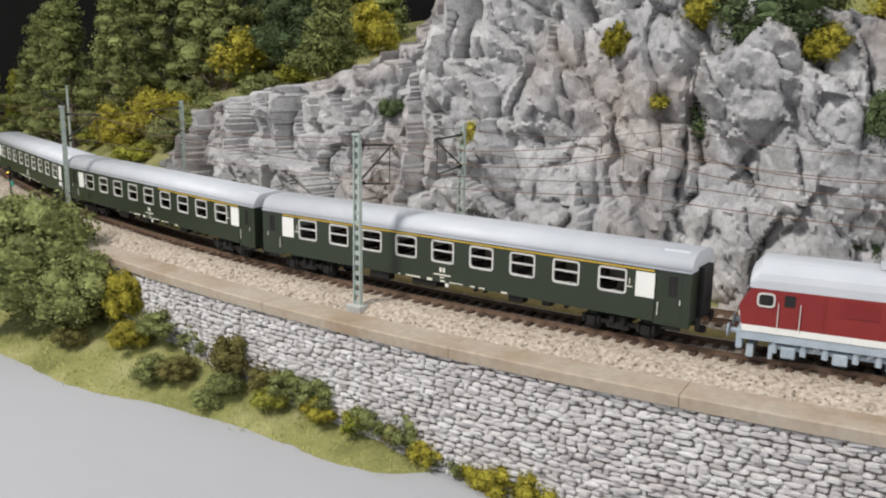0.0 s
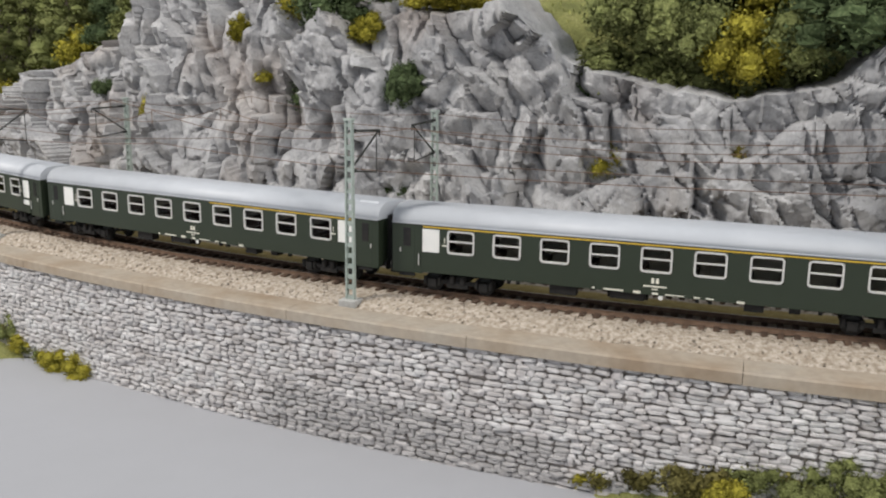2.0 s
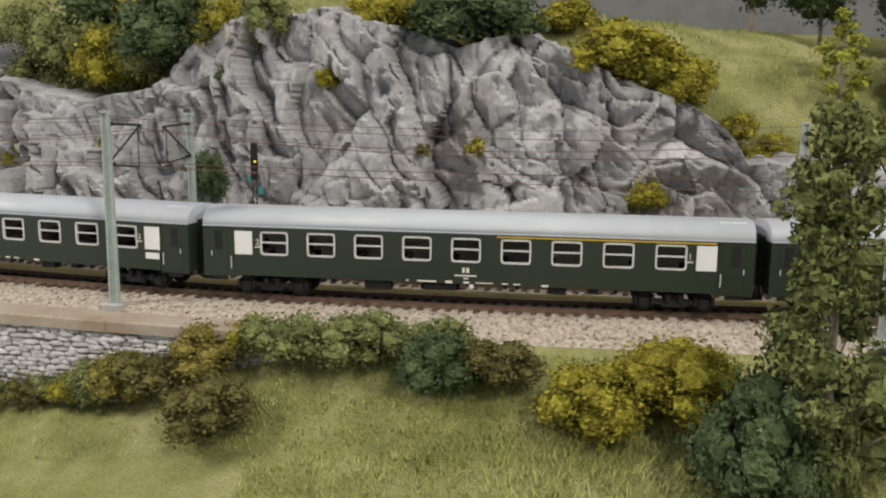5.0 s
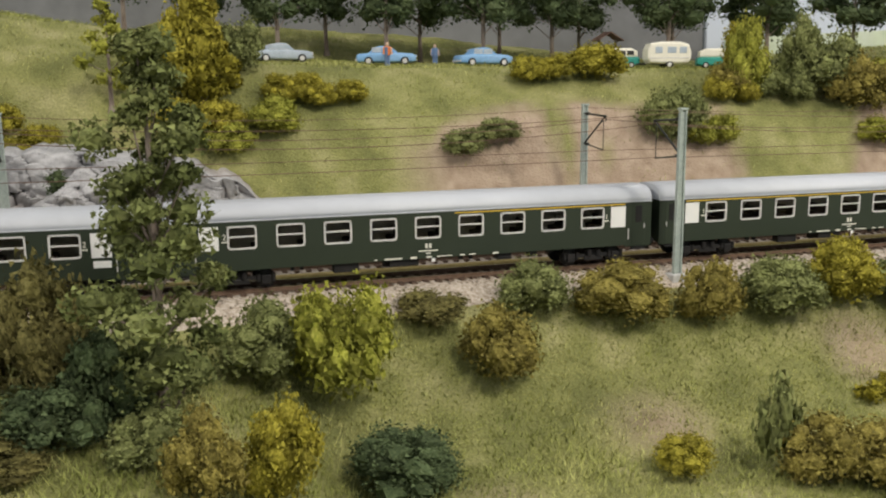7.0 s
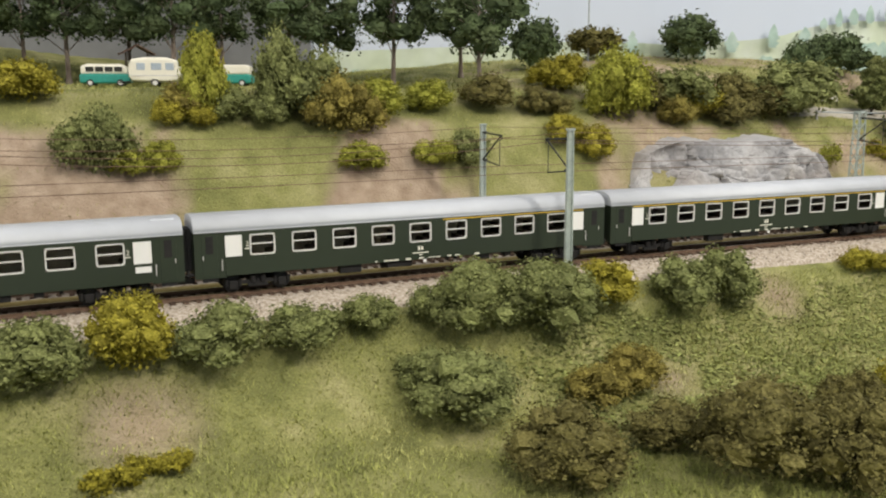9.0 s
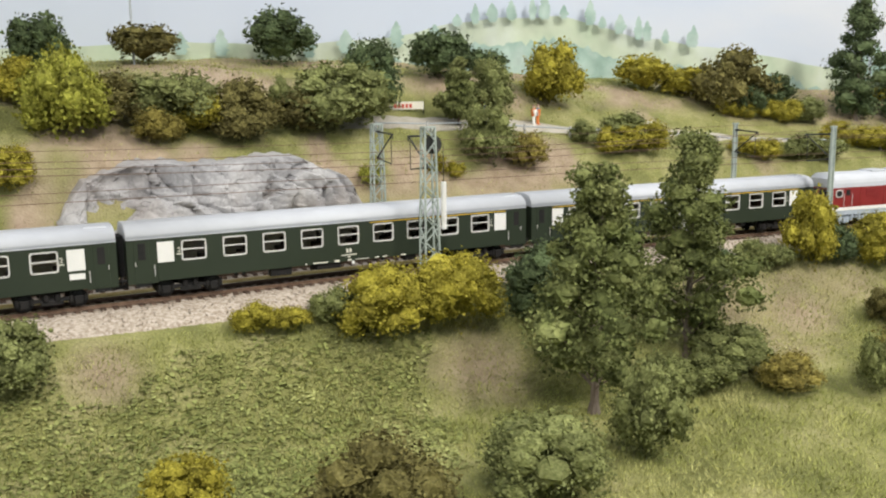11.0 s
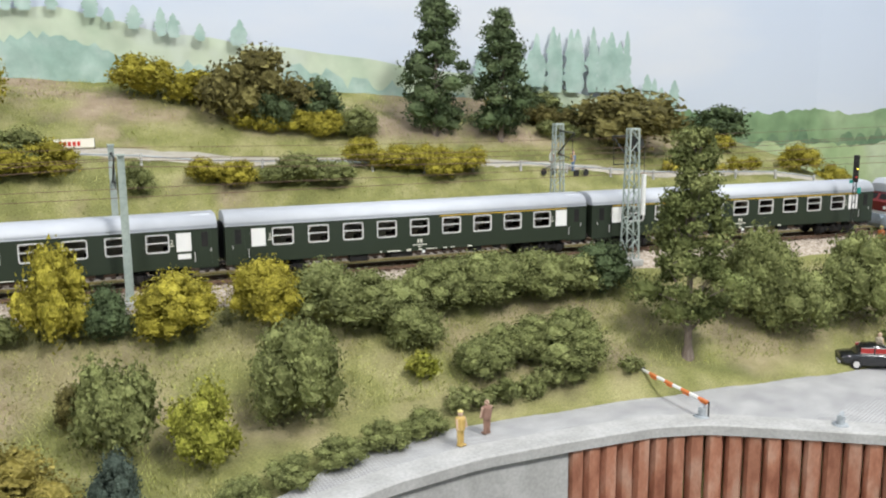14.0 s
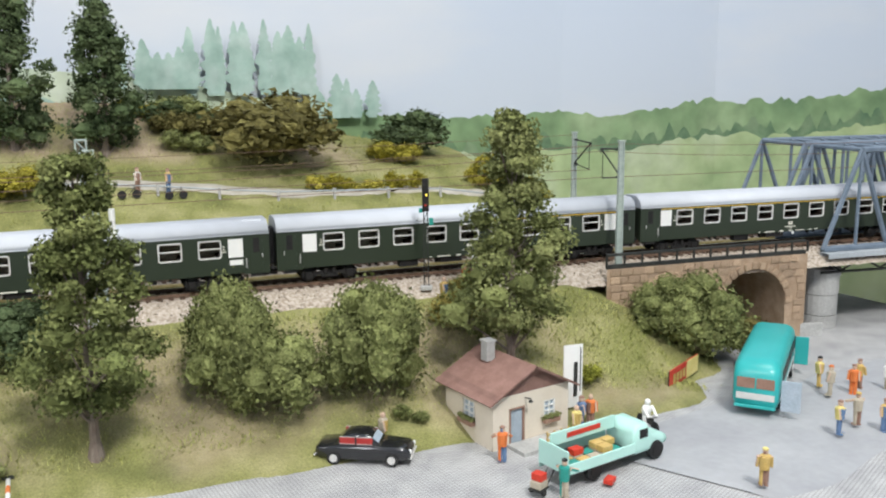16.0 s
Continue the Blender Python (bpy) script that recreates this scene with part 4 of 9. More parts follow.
    for k in range(9):
        for e in (-1, 1):
            x = -0.1008 + 0.0252 * k + e * 0.0092
            box(bm, x, -0.004, 0.0215, 0.0062, 0.018, 0.0032, bevel=0.0005)
            box(bm, x + e * 0.0022, -0.004, 0.0255, 0.0016, 0.018, 0.0062, bevel=0.0004)
    part("seats", bm, MAT["seat"], th, "brown compartment seats")
    # ends and underframe
    for e in (-1, 1):
        g = bmesh.new()
        for k in range(4):
            box(g, e * (L + 0.0004 + 0.0007 * k), 0, 0.0265, 0.0005, 0.0145 - (k % 2) * 0.001, 0.0250, bevel=0.0002)
        part("gangway", g, MAT["rubber"], th, "black rubber gangway bellows")
        for sy in (-1, 1):
            b = bmesh.new()
            rod(b, (e * L, sy * 0.0100, 0.0122), (e * (L + 0.0022), sy * 0.0100, 0.0122), 0.0011)
            rod(b, (e * (L + 0.0022), sy * 0.0100, 0.0122), (e * (L + 0.0028), sy * 0.0100, 0.0122), 0.0030, seg=12)
            part("buffer", b, MAT["black"], th)
        c = bmesh.new()
        box(c, e * (L + 0.0006), 0, 0.0072, 0.0046, 0.0034, 0.0028)
        part("coupling", c, MAT["black"], th)
    u = bmesh.new()
    box(u, 0, 0, 0.0102, 2 * L - 0.06, 0.006, 0.0028)
    for x, w, h in ((-0.046, 0.014, 0.0052), (-0.0135, 0.017, 0.0042), (0.046, 0.009, 0.0040), (0.064, 0.005, 0.0030)):
        box(u, x, -0.0118, Z_SKIRT - h / 2, w, 0.0060, h, bevel=0.0005)
        box(u, x, 0.0118, Z_SKIRT - h / 2, w, 0.0060, h, bevel=0.0005)
    rod(u, (-0.024, -0.0085, 0.0085), (-0.004, -0.0085, 0.0085), 0.0022, seg=10)
    for x in (-0.075, -0.07, 0.020, 0.026, 0.075):
        box(u, x, -0.013, 0.0102, 0.0018, 0.002, 0.0022)
    part("underframe", u, MAT["black"], th, "black underframe boxes and tanks")
    for x in (-BOGIE, BOGIE):
        coach_bogie(th, x)
    return th


def build_locomotive():
    th = empty("diesel_locomotive", None, "wine-red diesel locomotive with a white band and blue-grey frame", "locomotive", "train")
    L = 0.116
    W, zb, zw, zg, zr = 0.0160, 0.0142, 0.0172, 0.0345, 0.0470
    # body sides rise in a wedge at both cabs
    bm = bmesh.new()
    def shell(z0, z1, inset0, inset1, w):
        vs = [bm.verts.new((sx * (L - i), sy * w, z)) for z, i in ((z0, inset0), (z1, inset1)) for sx, sy in ((-1, -1), (1, -1), (1, 1), (-1, 1))]
        for a, b in ((0, 1), (1, 2), (2, 3), (3, 0)):
            bm.faces.new((vs[a], vs[b], vs[b + 4], vs[a + 4]))
        bm.faces.new(vs[:4][::-1])
        bm.faces.new(vs[4:])
    shell(zw, 0.0258, 0.0016, 0.0, W)
    shell(0.0258, zg, 0.0, 0.0050, W)
    body = part("body", bm, MAT["red"], th)
    bm = bmesh.new()
    shell(zb, zw, 0.0022, 0.0016, W + 0.0001)
    part("band", bm, MAT["white"], th, "off-white waist band")
    bm = bmesh.new()
    outline = roof_outline(12, W, zg, zr)
    prism(bm, outline, "x", -L + 0.008, L - 0.008)
    for sx in (-1, 1):
        va = [bm.verts.new((sx * (L - 0.008), y, z)) for y, z in outline]
        vb = [bm.verts.new((sx * (L - 0.0040), y * 0.99, zg + (z - zg) * 0.62)) for y, z in outline]
        for i in range(len(va) - 1):
            bm.faces.new((va[i], va[i + 1], vb[i + 1], vb[i]))
        bm.faces.new(vb)
    for x in (-0.05, -0.02, 0.02, 0.05):
        box(bm, x, 0, zr + 0.0002, 0.020, 0.016, 0.0012, bevel=0.0004)
    bmesh.ops.recalc_face_normals(bm, faces=bm.faces[:])
    part("roof", bm, MAT["roof"], th, "pale grey roof with hatches")
    bm = bmesh.new()
    box(bm, 0, 0, 0.0122, 2 * L - 0.003, 2 * W - 0.0006, 0.0040)
    for sx in (-1, 1):
        box(bm, sx * (L - 0.0012), 0, 0.0098, 0.0028, 2 * W - 0.001, 0.0092, bevel=0.0005)
        box(bm, sx * (L - 0.006), 0, 0.0045, 0.0030, 2 * W - 0.004, 0.0060)
    box(bm, 0, 0, 0.0082, 0.050, 0.027, 0.0070, bevel=0.0008)
    frame_ob = part("frame", bm, MAT["bluegrey"], th, "blue-grey frame and fuel tank")
    for y in (-1, 1):
        for sx in (-1, 1):
            w = bmesh.new()
            window_frame(w, sx * (L - 0.0115), y * W, 0.0295, 0.0078, 0.0066, bar=False, t=0.0008)
            wo = part("cab_window", w, MAT["frame"], th, "silver-framed cab side window")
            w = bmesh.new()
            box(w, sx * (L - 0.0115), y * W * 1.004, 0.0295, 0.0064, 0.0003, 0.0052)
            part("pane", w, MAT["black"], wo)
            d = bmesh.new()
            box(d, sx * (L - 0.0215), y * W * 1.004, 0.0255, 0.0075, 0.0003, 0.0165, bevel=0.0001)
            do = part("door", d, MAT["red"], th, "red cab door")
            d = bmesh.new()
            box(d, sx * (L - 0.0215), y * W * 1.016, 0.0300, 0.0046, 0.0003, 0.0052, bevel=0.0001)
            part("door_window", d, MAT["black"], do)
            d = bmesh.new()
            for dx in (-0.0046, 0.0046):
                rod(d, (sx * (L - 0.0215) + dx, y * W * 1.04, 0.0165), (sx * (L - 0.0215) + dx, y * W * 1.04, 0.0290), 0.00022, seg=6)
            part("handrail", d, MAT["frame"], do)
        for x in (-0.066, -0.040, -0.014, 0.014, 0.040, 0.066):
            v = bmesh.new()
            box(v, x, y * W * 1.004, 0.0292, 0.0150, 0.0004, 0.0070)
            for k in range(6):
                box(v, x, y * W * 1.016, 0.0263 + 0.0012 * k, 0.0142, 0.0004, 0.0005)
            part("louvre", v, MAT["red"], th, "red louvred panel")
        for x in (-0.08, -0.053, -0.027, 0.0, 0.027, 0.053, 0.08):
            v = bmesh.new()
            box(v, x, y * W * 1.002, 0.0258, 0.0005, 0.0004, 0.0172)
            part("rib", v, MAT["red"], th)
    for sx in (-1, 1):
        turn = Euler((0, sx * radians(-30), 0)).to_matrix()
        for sy in (-1, 1):
            w = bmesh.new()
            box(w, sx * (L - 0.0028), sy * 0.0072, 0.0302, 0.0006, 0.0118, 0.0060, turn, 0.0002)
            part("windscreen", w, MAT["black"], th, "dark slanted windscreen")
            w = bmesh.new()
            rod(w, (sx * (L - 0.0014), sy * 0.0108, 0.0208), (sx * (L + 0.0002), sy * 0.0108, 0.0208), 0.0016, seg=12)
            part("headlight", w, MAT["white"], th, "round headlight")
            b = bmesh.new()
            rod(b, (sx * L, sy * 0.0100, 0.0120), (sx * (L + 0.0040), sy * 0.0100, 0.0120), 0.0013)
            rod(b, (sx * (L + 0.0040), sy * 0.0100, 0.0120), (sx * (L + 0.0048), sy * 0.0100, 0.0120), 0.0032, seg=12)
            part("buffer", b, MAT["bluegrey"], th)
    for x0 in (-0.072, 0.072):
        bm = bmesh.new()
        for sy in (-1, 1):
            box(bm, x0, sy * 0.0128, 0.0078, 0.060, 0.0018, 0.0022, bevel=0.0003)
            for dx in (-0.0215, 0, 0.0215):
                box(bm, x0 + dx, sy * 0.0138, 0.0058, 0.0062, 0.0026, 0.0054, bevel=0.0006)
                for q in (-0.0062, 0.0062):
                    rod(bm, (x0 + dx + q, sy * 0.0138, 0.0050), (x0 + dx + q, sy * 0.0138, 0.0100), 0.0014)
            for dx in (-0.0108, 0.0108):
                rod(bm, (x0 + dx, sy * 0.0140, 0.0085), (x0 + dx + 0.004, sy * 0.0140, 0.0118), 0.0010)
            rod(bm, (x0 - 0.029, sy * 0.0142, 0.0020), (x0 - 0.029, sy * 0.0142, 0.0080), 0.0010)
        b = part("bogie", bm, MAT["bluegrey"], th, "blue-grey six-wheeled bogie")
        for dx in (-0.0215, 0, 0.0215):
            wheelset(b, x0 + dx, 0.0060)
    return th


coach_a = build_coach("A", "bottle-green first-class coach with a long yellow stripe and silver roof")
coach_ab = build_coach("AB", "bottle-green mixed-class coach with a half-length yellow stripe")
coach_b = build_coach("B", "bottle-green second-class coach with a white destination board")
locomotive = build_locomotive()


def ride(s, half):
    """The pose of a vehicle whose middle is at arc length s, on two bogies half apart."""
    a, b = on_line(s - half)[0], on_line(s + half)[0]
    m = (a + b) / 2
    return pose(m.x, m.y, 0.0, 0, 0, math.degrees(math.atan2(b.y - a.y, b.x - a.x)))


PACE_T = (0.0, 0.5, 1.0, 2.0, 3.0, 4.3, 5.5, 6.5, 7.5, 9.0, 10.0, 11.2, 12.5, 14.0, 15.5, 16.0)
PACE_S = (-0.0020, -0.0004, 0.0004, 0.0020, 0.0055, 0.0035, 0.0004, 0.0008, 0.0035, 0.0055, 0.0050, 0.0015, -0.0020, -0.0010, 0.0014, 0.0012)



def train_s(t):
    """Where the middle coach is at t seconds: the train runs almost evenly."""
    return -1.3815 + 0.2115 * t + float(np.interp(t, PACE_T, PACE_S))


def motions():
    times = [0.5 * k for k in range(33)]
    for ob, ahead, half in ((coach_b, -PITCH, BOGIE), (coach_ab, 0.0, BOGIE), (coach_a, PITCH, BOGIE), (locomotive, PITCH + 0.2750, 0.072)):
        walk(ob, [(t, ride(train_s(t) + ahead, half)) for t in times])


# ---- plants ----
def clump_mesh(name, count, leaf, seed, lumps=9, flat=0.0):
    """A unit bush, one wide and one high: many small leaves on overlapping lumps over a dark core."""
    rng = np.random.default_rng(seed)
    cen = []
    for k in range(lumps):
        # lumps lie near the surface of an egg, the first fills its middle
        a, e, r = k * 2.399 + rng.normal(0, 0.3), rng.uniform(-0.35, 1.0), rng.uniform(0.13, 0.23)
        f = math.sqrt(max(0.0, 1 - max(e, 0) ** 2)) * (0.5 - r * 0.85)
        cen.append((f * math.cos(a), f * math.sin(a), 0.42 + 0.40 * e, r))
    cen[0] = (0, 0, 0.44, 0.36)
    cen = np.array(cen)
    k = rng.choice(len(cen), size=count, p=cen[:, 3] ** 2 / np.sum(cen[:, 3] ** 2))
    d = rng.normal(size=(count, 3))
    d /= np.linalg.norm(d, axis=1)[:, None]
    r = cen[k, 3] * (1.18 - 0.50 * rng.random(count)) * (1 + 0.16 * np.sin(d[:, 0] * 9 + k) * np.sin(d[:, 2] * 8 + k))
    p = cen[k, :3] + d * r[:, None]
    p[:, 2] = np.where(p[:, 2] < -0.1, -p[:, 2], p[:, 2])
    # leaves face roughly outwards
    n = d + rng.normal(0, 0.85, (count, 3))
    n /= np.linalg.norm(n, axis=1)[:, None]
    u = np.cross(n, rng.normal(size=(count, 3)))
    u /= np.linalg.norm(u, axis=1)[:, None] + 1e-9
    v = np.cross(n, u)
    a = leaf * rng.uniform(0.6, 1.35, count)[:, None]
    b = a * rng.uniform(0.5, 0.9, count)[:, None]
    q = np.stack([p - u * a - v * b * 0.6, p + v * b * 1.2 + n * a * 0.25, p + u * a - v * b * 0.6], 1).reshape(-1, 3)
    verts = q.tolist()
    faces = [(3 * i, 3 * i + 1, 3 * i + 2) for i in range(count)]
    for cx, cy, cz, cr in cen:
        # the foam body that the leaves are stuck to
        b0, nu, nv = len(verts), 6, 5
        for j in range(nv):
            for i in range(nu):
                th, ph = math.pi * (j + 0.5) / nv, 2 * math.pi * (i + 0.5 * (j % 2)) / nu
                rr = cr * 0.66 * (1 + rng.normal(0, 0.14))
                verts.append((cx + rr * math.sin(th) * math.cos(ph), cy + rr * math.sin(th) * math.sin(ph), cz + rr * math.cos(th)))
        for j in range(nv - 1):
            for i in range(nu):
                faces.append((b0 + j * nu + i, b0 + (j + 1) * nu + i, b0 + (j + 1) * nu + (i + 1) % nu, b0 + j * nu + (i + 1) % nu))
        faces += [tuple(b0 + i for i in range(nu)), tuple(b0 + (nv - 1) * nu + i for i in reversed(range(nu)))]
    me = bpy.data.meshes.new(name)
    me.from_pydata(verts, [], faces)
    return me


BUSHES = {"small": [clump_mesh("foliage", 640, 0.052, 20 + k, 9) for k in range(4)],
          "medium": [clump_mesh("foliage", 3000, 0.0265, 40 + k, 20) for k in range(5)],
          "far": [clump_mesh("foliage", 1500, 0.036, 80 + k, 16) for k in range(4)],
          "large": [clump_mesh("foliage", 5800, 0.0190, 60 + k, 34) for k in range(5)]}
BUSH_WORDS = {"green": "mid-green", "olive": "yellow-olive", "ochreleaf": "ochre-brown", "fresh": "fresh light green", "dark": "dark green", "brownleaf": "brownish green", "blueleaf": "bluish dark green", "pine": "grey-green"}
bush_rng = random.Random(5)
SMALL_PLANTS = []


def bush(colour, x, y, w, h, base=None):
    if h < 0.58 * w and base is None:
        # a low run of growth is several bushes side by side
        n = min(4, max(2, round(w / (1.45 * h))))
        a = float(np.interp(s_of(x), ARC, ANG))
        for k in range(n):
            d = (k - (n - 1) / 2) * w / n
            bush(colour, x + d * math.cos(a), y + d * math.sin(a) + bush_rng.uniform(-0.1, 0.1) * w, 1.3 * w / n, h * bush_rng.uniform(0.8, 1.15))
        return
    tx, o = offset_of(np.array([x]), np.array([y]))
    tx, o = float(tx[0]), float(o[0])
    if base is None and -0.045 - 0.35 * w < o < 0.03:
        p = at(tx, -0.045 - 0.38 * w)
        x, y = p.x, p.y
    elif base is None and 0.03 <= o < 0.098 + 0.3 * w and not -1.4 < tx < 0.0:
        p = at(tx, 0.098 + 0.32 * w)
        x, y = p.x, p.y
    z = ground_z(x, y) if base is None else base
    on_cliff = -1.4 < tx < 0.0 and o > 0.10 and z < float(rock_top(tx)) - 0.012
    if on_cliff and base is None and w < 0.03:
        p = at(tx, o - 0.022)
        x, y = p.x, p.y
    size = "small" if w < 0.022 else "far" if o > 0.26 else "medium" if w < 0.05 or o > 0.12 else "large"
    m = pose(x, y, z - 0.04 * h, bush_rng.uniform(-6, 6), bush_rng.uniform(-6, 6), bush_rng.uniform(0, 360)) @ Matrix.Diagonal((w * 1.02, w * 1.02, h * 1.04, 1))
    if w < 0.0235:
        SMALL_PLANTS.append((colour, bush_rng.choice(BUSHES[size]), m))
        return None
    me = bush_rng.choice(BUSHES[size]).copy()
    me.materials.clear()
    me.materials.append(MAT[colour])
    if on_cliff:
        label = f"small {BUSH_WORDS[colour]} tuft growing on the rock face"
    else:
        label = f"{'low' if h < 0.7 * w else 'tall' if h > 1.3 * w else 'round'} {BUSH_WORDS[colour]} model bush on the {'bank below the railway' if o < 0 else 'slope behind the railway'}"
    ob = tagged(new("bush", me), label, "bush", "bushes")
    ob.matrix_basis = m
    return ob


def leaf_quads(rng, centres, radii, per, leaf, squash=0.7):
    """Leaf clumps: a rough foam body in each, and leaves all over it."""
    n = len(centres) * per
    c, r = np.repeat(centres, per, 0), np.repeat(radii, per)
    d = rng.normal(size=(n, 3))
    d /= np.linalg.norm(d, axis=1)[:, None]
    d2 = d * np.array([1, 1, squash])
    p = c + d2 * (r * (1.22 - 0.55 * rng.random(n)))[:, None]
    nn = d + rng.normal(0, 0.9, (n, 3))
    nn /= np.linalg.norm(nn, axis=1)[:, None]
    u = np.cross(nn, rng.normal(size=(n, 3)))
    u /= np.linalg.norm(u, axis=1)[:, None] + 1e-9
    v = np.cross(nn, u)
    a = leaf * rng.uniform(0.6, 1.35, n)[:, None]
    b = a * rng.uniform(0.5, 0.9, n)[:, None]
    q = np.stack([p - u * a - v * b * 0.6, p + v * b * 1.2, p + u * a - v * b * 0.6], 1).reshape(-1, 3).tolist()
    faces = [(3 * i, 3 * i + 1, 3 * i + 2) for i in range(n)]
    nu, nv = 7, 5
    for (cx, cy, cz), cr in zip(centres, radii):
        b0 = len(q)
        for j in range(nv):
            for i in range(nu):
                th, ph = math.pi * (j + 0.5) / nv, 2 * math.pi * (i + 0.5 * (j % 2)) / nu
                rr = cr * 0.60 * (1 + rng.normal(0, 0.15))
                q.append((cx + rr * math.sin(th) * math.cos(ph), cy + rr * math.sin(th) * math.sin(ph), cz + rr * squash * math.cos(th)))
        for j in range(nv - 1):
            for i in range(nu):
                faces.append((b0 + j * nu + i, b0 + (j + 1) * nu + i, b0 + (j + 1) * nu + (i + 1) % nu, b0 + j * nu + (i + 1) % nu))
        faces += [tuple(b0 + i for i in range(nu)), tuple(b0 + (nv - 1) * nu + i for i in reversed(range(nu)))]
    return q, faces


TREE_COUNT = [0]


def tree(shape, colour, x, y, w, h):
    """A model tree: tapered trunk, limbs, and a crown of leaf clumps with gaps."""
    TREE_COUNT[0] += 1
    rng = np.random.default_rng(100 + TREE_COUNT[0])
    z = ground_z(x, y) - 0.002
    words = {"tree": "slender broken-crowned", "camp": "tall park", "spruce": "dense pointed", "bare": "sparse young", "poplar": "tall dense", "pine": "open ragged"}[shape]
    th = empty("tree", stand(x, y, z), f"{words} {BUSH_WORDS[colour]} model tree with a bare lower trunk" if shape in ("tree", "camp", "pine") else f"{words} {BUSH_WORDS[colour]} model tree on the slope", "tree", "trees")
    bm = bmesh.new()
    r0 = 0.014 * h + 0.0008
    lean = rng.normal(0, 0.007 * h, 2)
    steps = [Vector((lean[0] * math.sin(f * 2.5), lean[1] * math.sin(f * 2.1), f * h * 0.95)) for f in np.linspace(0, 1, 9)]
    for k in range(8):
        rod(bm, steps[k], steps[k + 1], r0 * (1 - 0.11 * k), r0 * (1 - 0.11 * (k + 1)), 7)
    rod(bm, (0, 0, -0.001), (0, 0, 0.006 * h / 0.1), r0 * 1.7, r0, 8)
    low = {"tree": 0.2, "camp": 0.37, "spruce": 0.06, "bare": 0.25, "poplar": 0.1, "pine": 0.16}[shape]
    centres, radii = [], []
    n = {"tree": 58, "camp": 36, "spruce": 84, "bare": 16, "poplar": 50, "pine": 44}[shape]
    for k in range(n):
        f = low + (1 - low) * (k + 0.5) / n
        # the crown's outline: widest in its lower half, tapering to the top, uneven
        g = (f - low) / (1 - low)
        if shape == "spruce":
            reach = (1 - g) * 0.5 + 0.03
        elif shape == "camp":
            reach = 0.5 * math.sin(math.pi * min(max(g * 0.86 + 0.12, 0), 1)) ** 0.6
        else:
            reach = 0.48 * (min(1.0, (g + 0.05) / 0.16) ** 0.6) * (1 - 0.80 * max(0, g - 0.22) / 0.78) * (0.82 + 0.18 * math.sin(g * 17 + TREE_COUNT[0]))
        az = k * 2.399 + rng.normal(0, 0.4)
        rr = w * reach * math.sqrt(rng.uniform(0.06, 0.92))
        c = np.array([rr * math.cos(az), rr * math.sin(az), f * h + rng.normal(0, 0.015 * h)])
        base = steps[min(8, int(max(0.0, f - 0.05) * 8))]
        if rng.random() < 0.8:
            rod(bm, base, Vector(c) * 0.94 + base * 0.06, r0 * 0.34 * (1.1 - f), r0 * 0.12, 5)
        centres.append(c + np.array([base.x, base.y, 0]) * 0.5)
        radii.append(w * {"bare": 0.12, "tree": 0.135, "pine": 0.115}.get(shape, 0.155) * rng.uniform(0.6, 1.3) * (1.15 - 0.45 * g))
    part("trunk", bm, MAT["bark"], th, "brown bark trunk with limbs")
    leaf = 0.00145 if h > 0.1 and shape in ("tree", "pine") else 0.0019
    q, f = leaf_quads(rng, np.array(centres), np.array(radii), {"tree": 230, "camp": 110, "spruce": 85, "bare": 45, "poplar": 120, "pine": 210}[shape], leaf)
    solid("crown", q, f, MAT[colour], th, f"{BUSH_WORDS[colour]} leaf clumps with gaps")
    return th


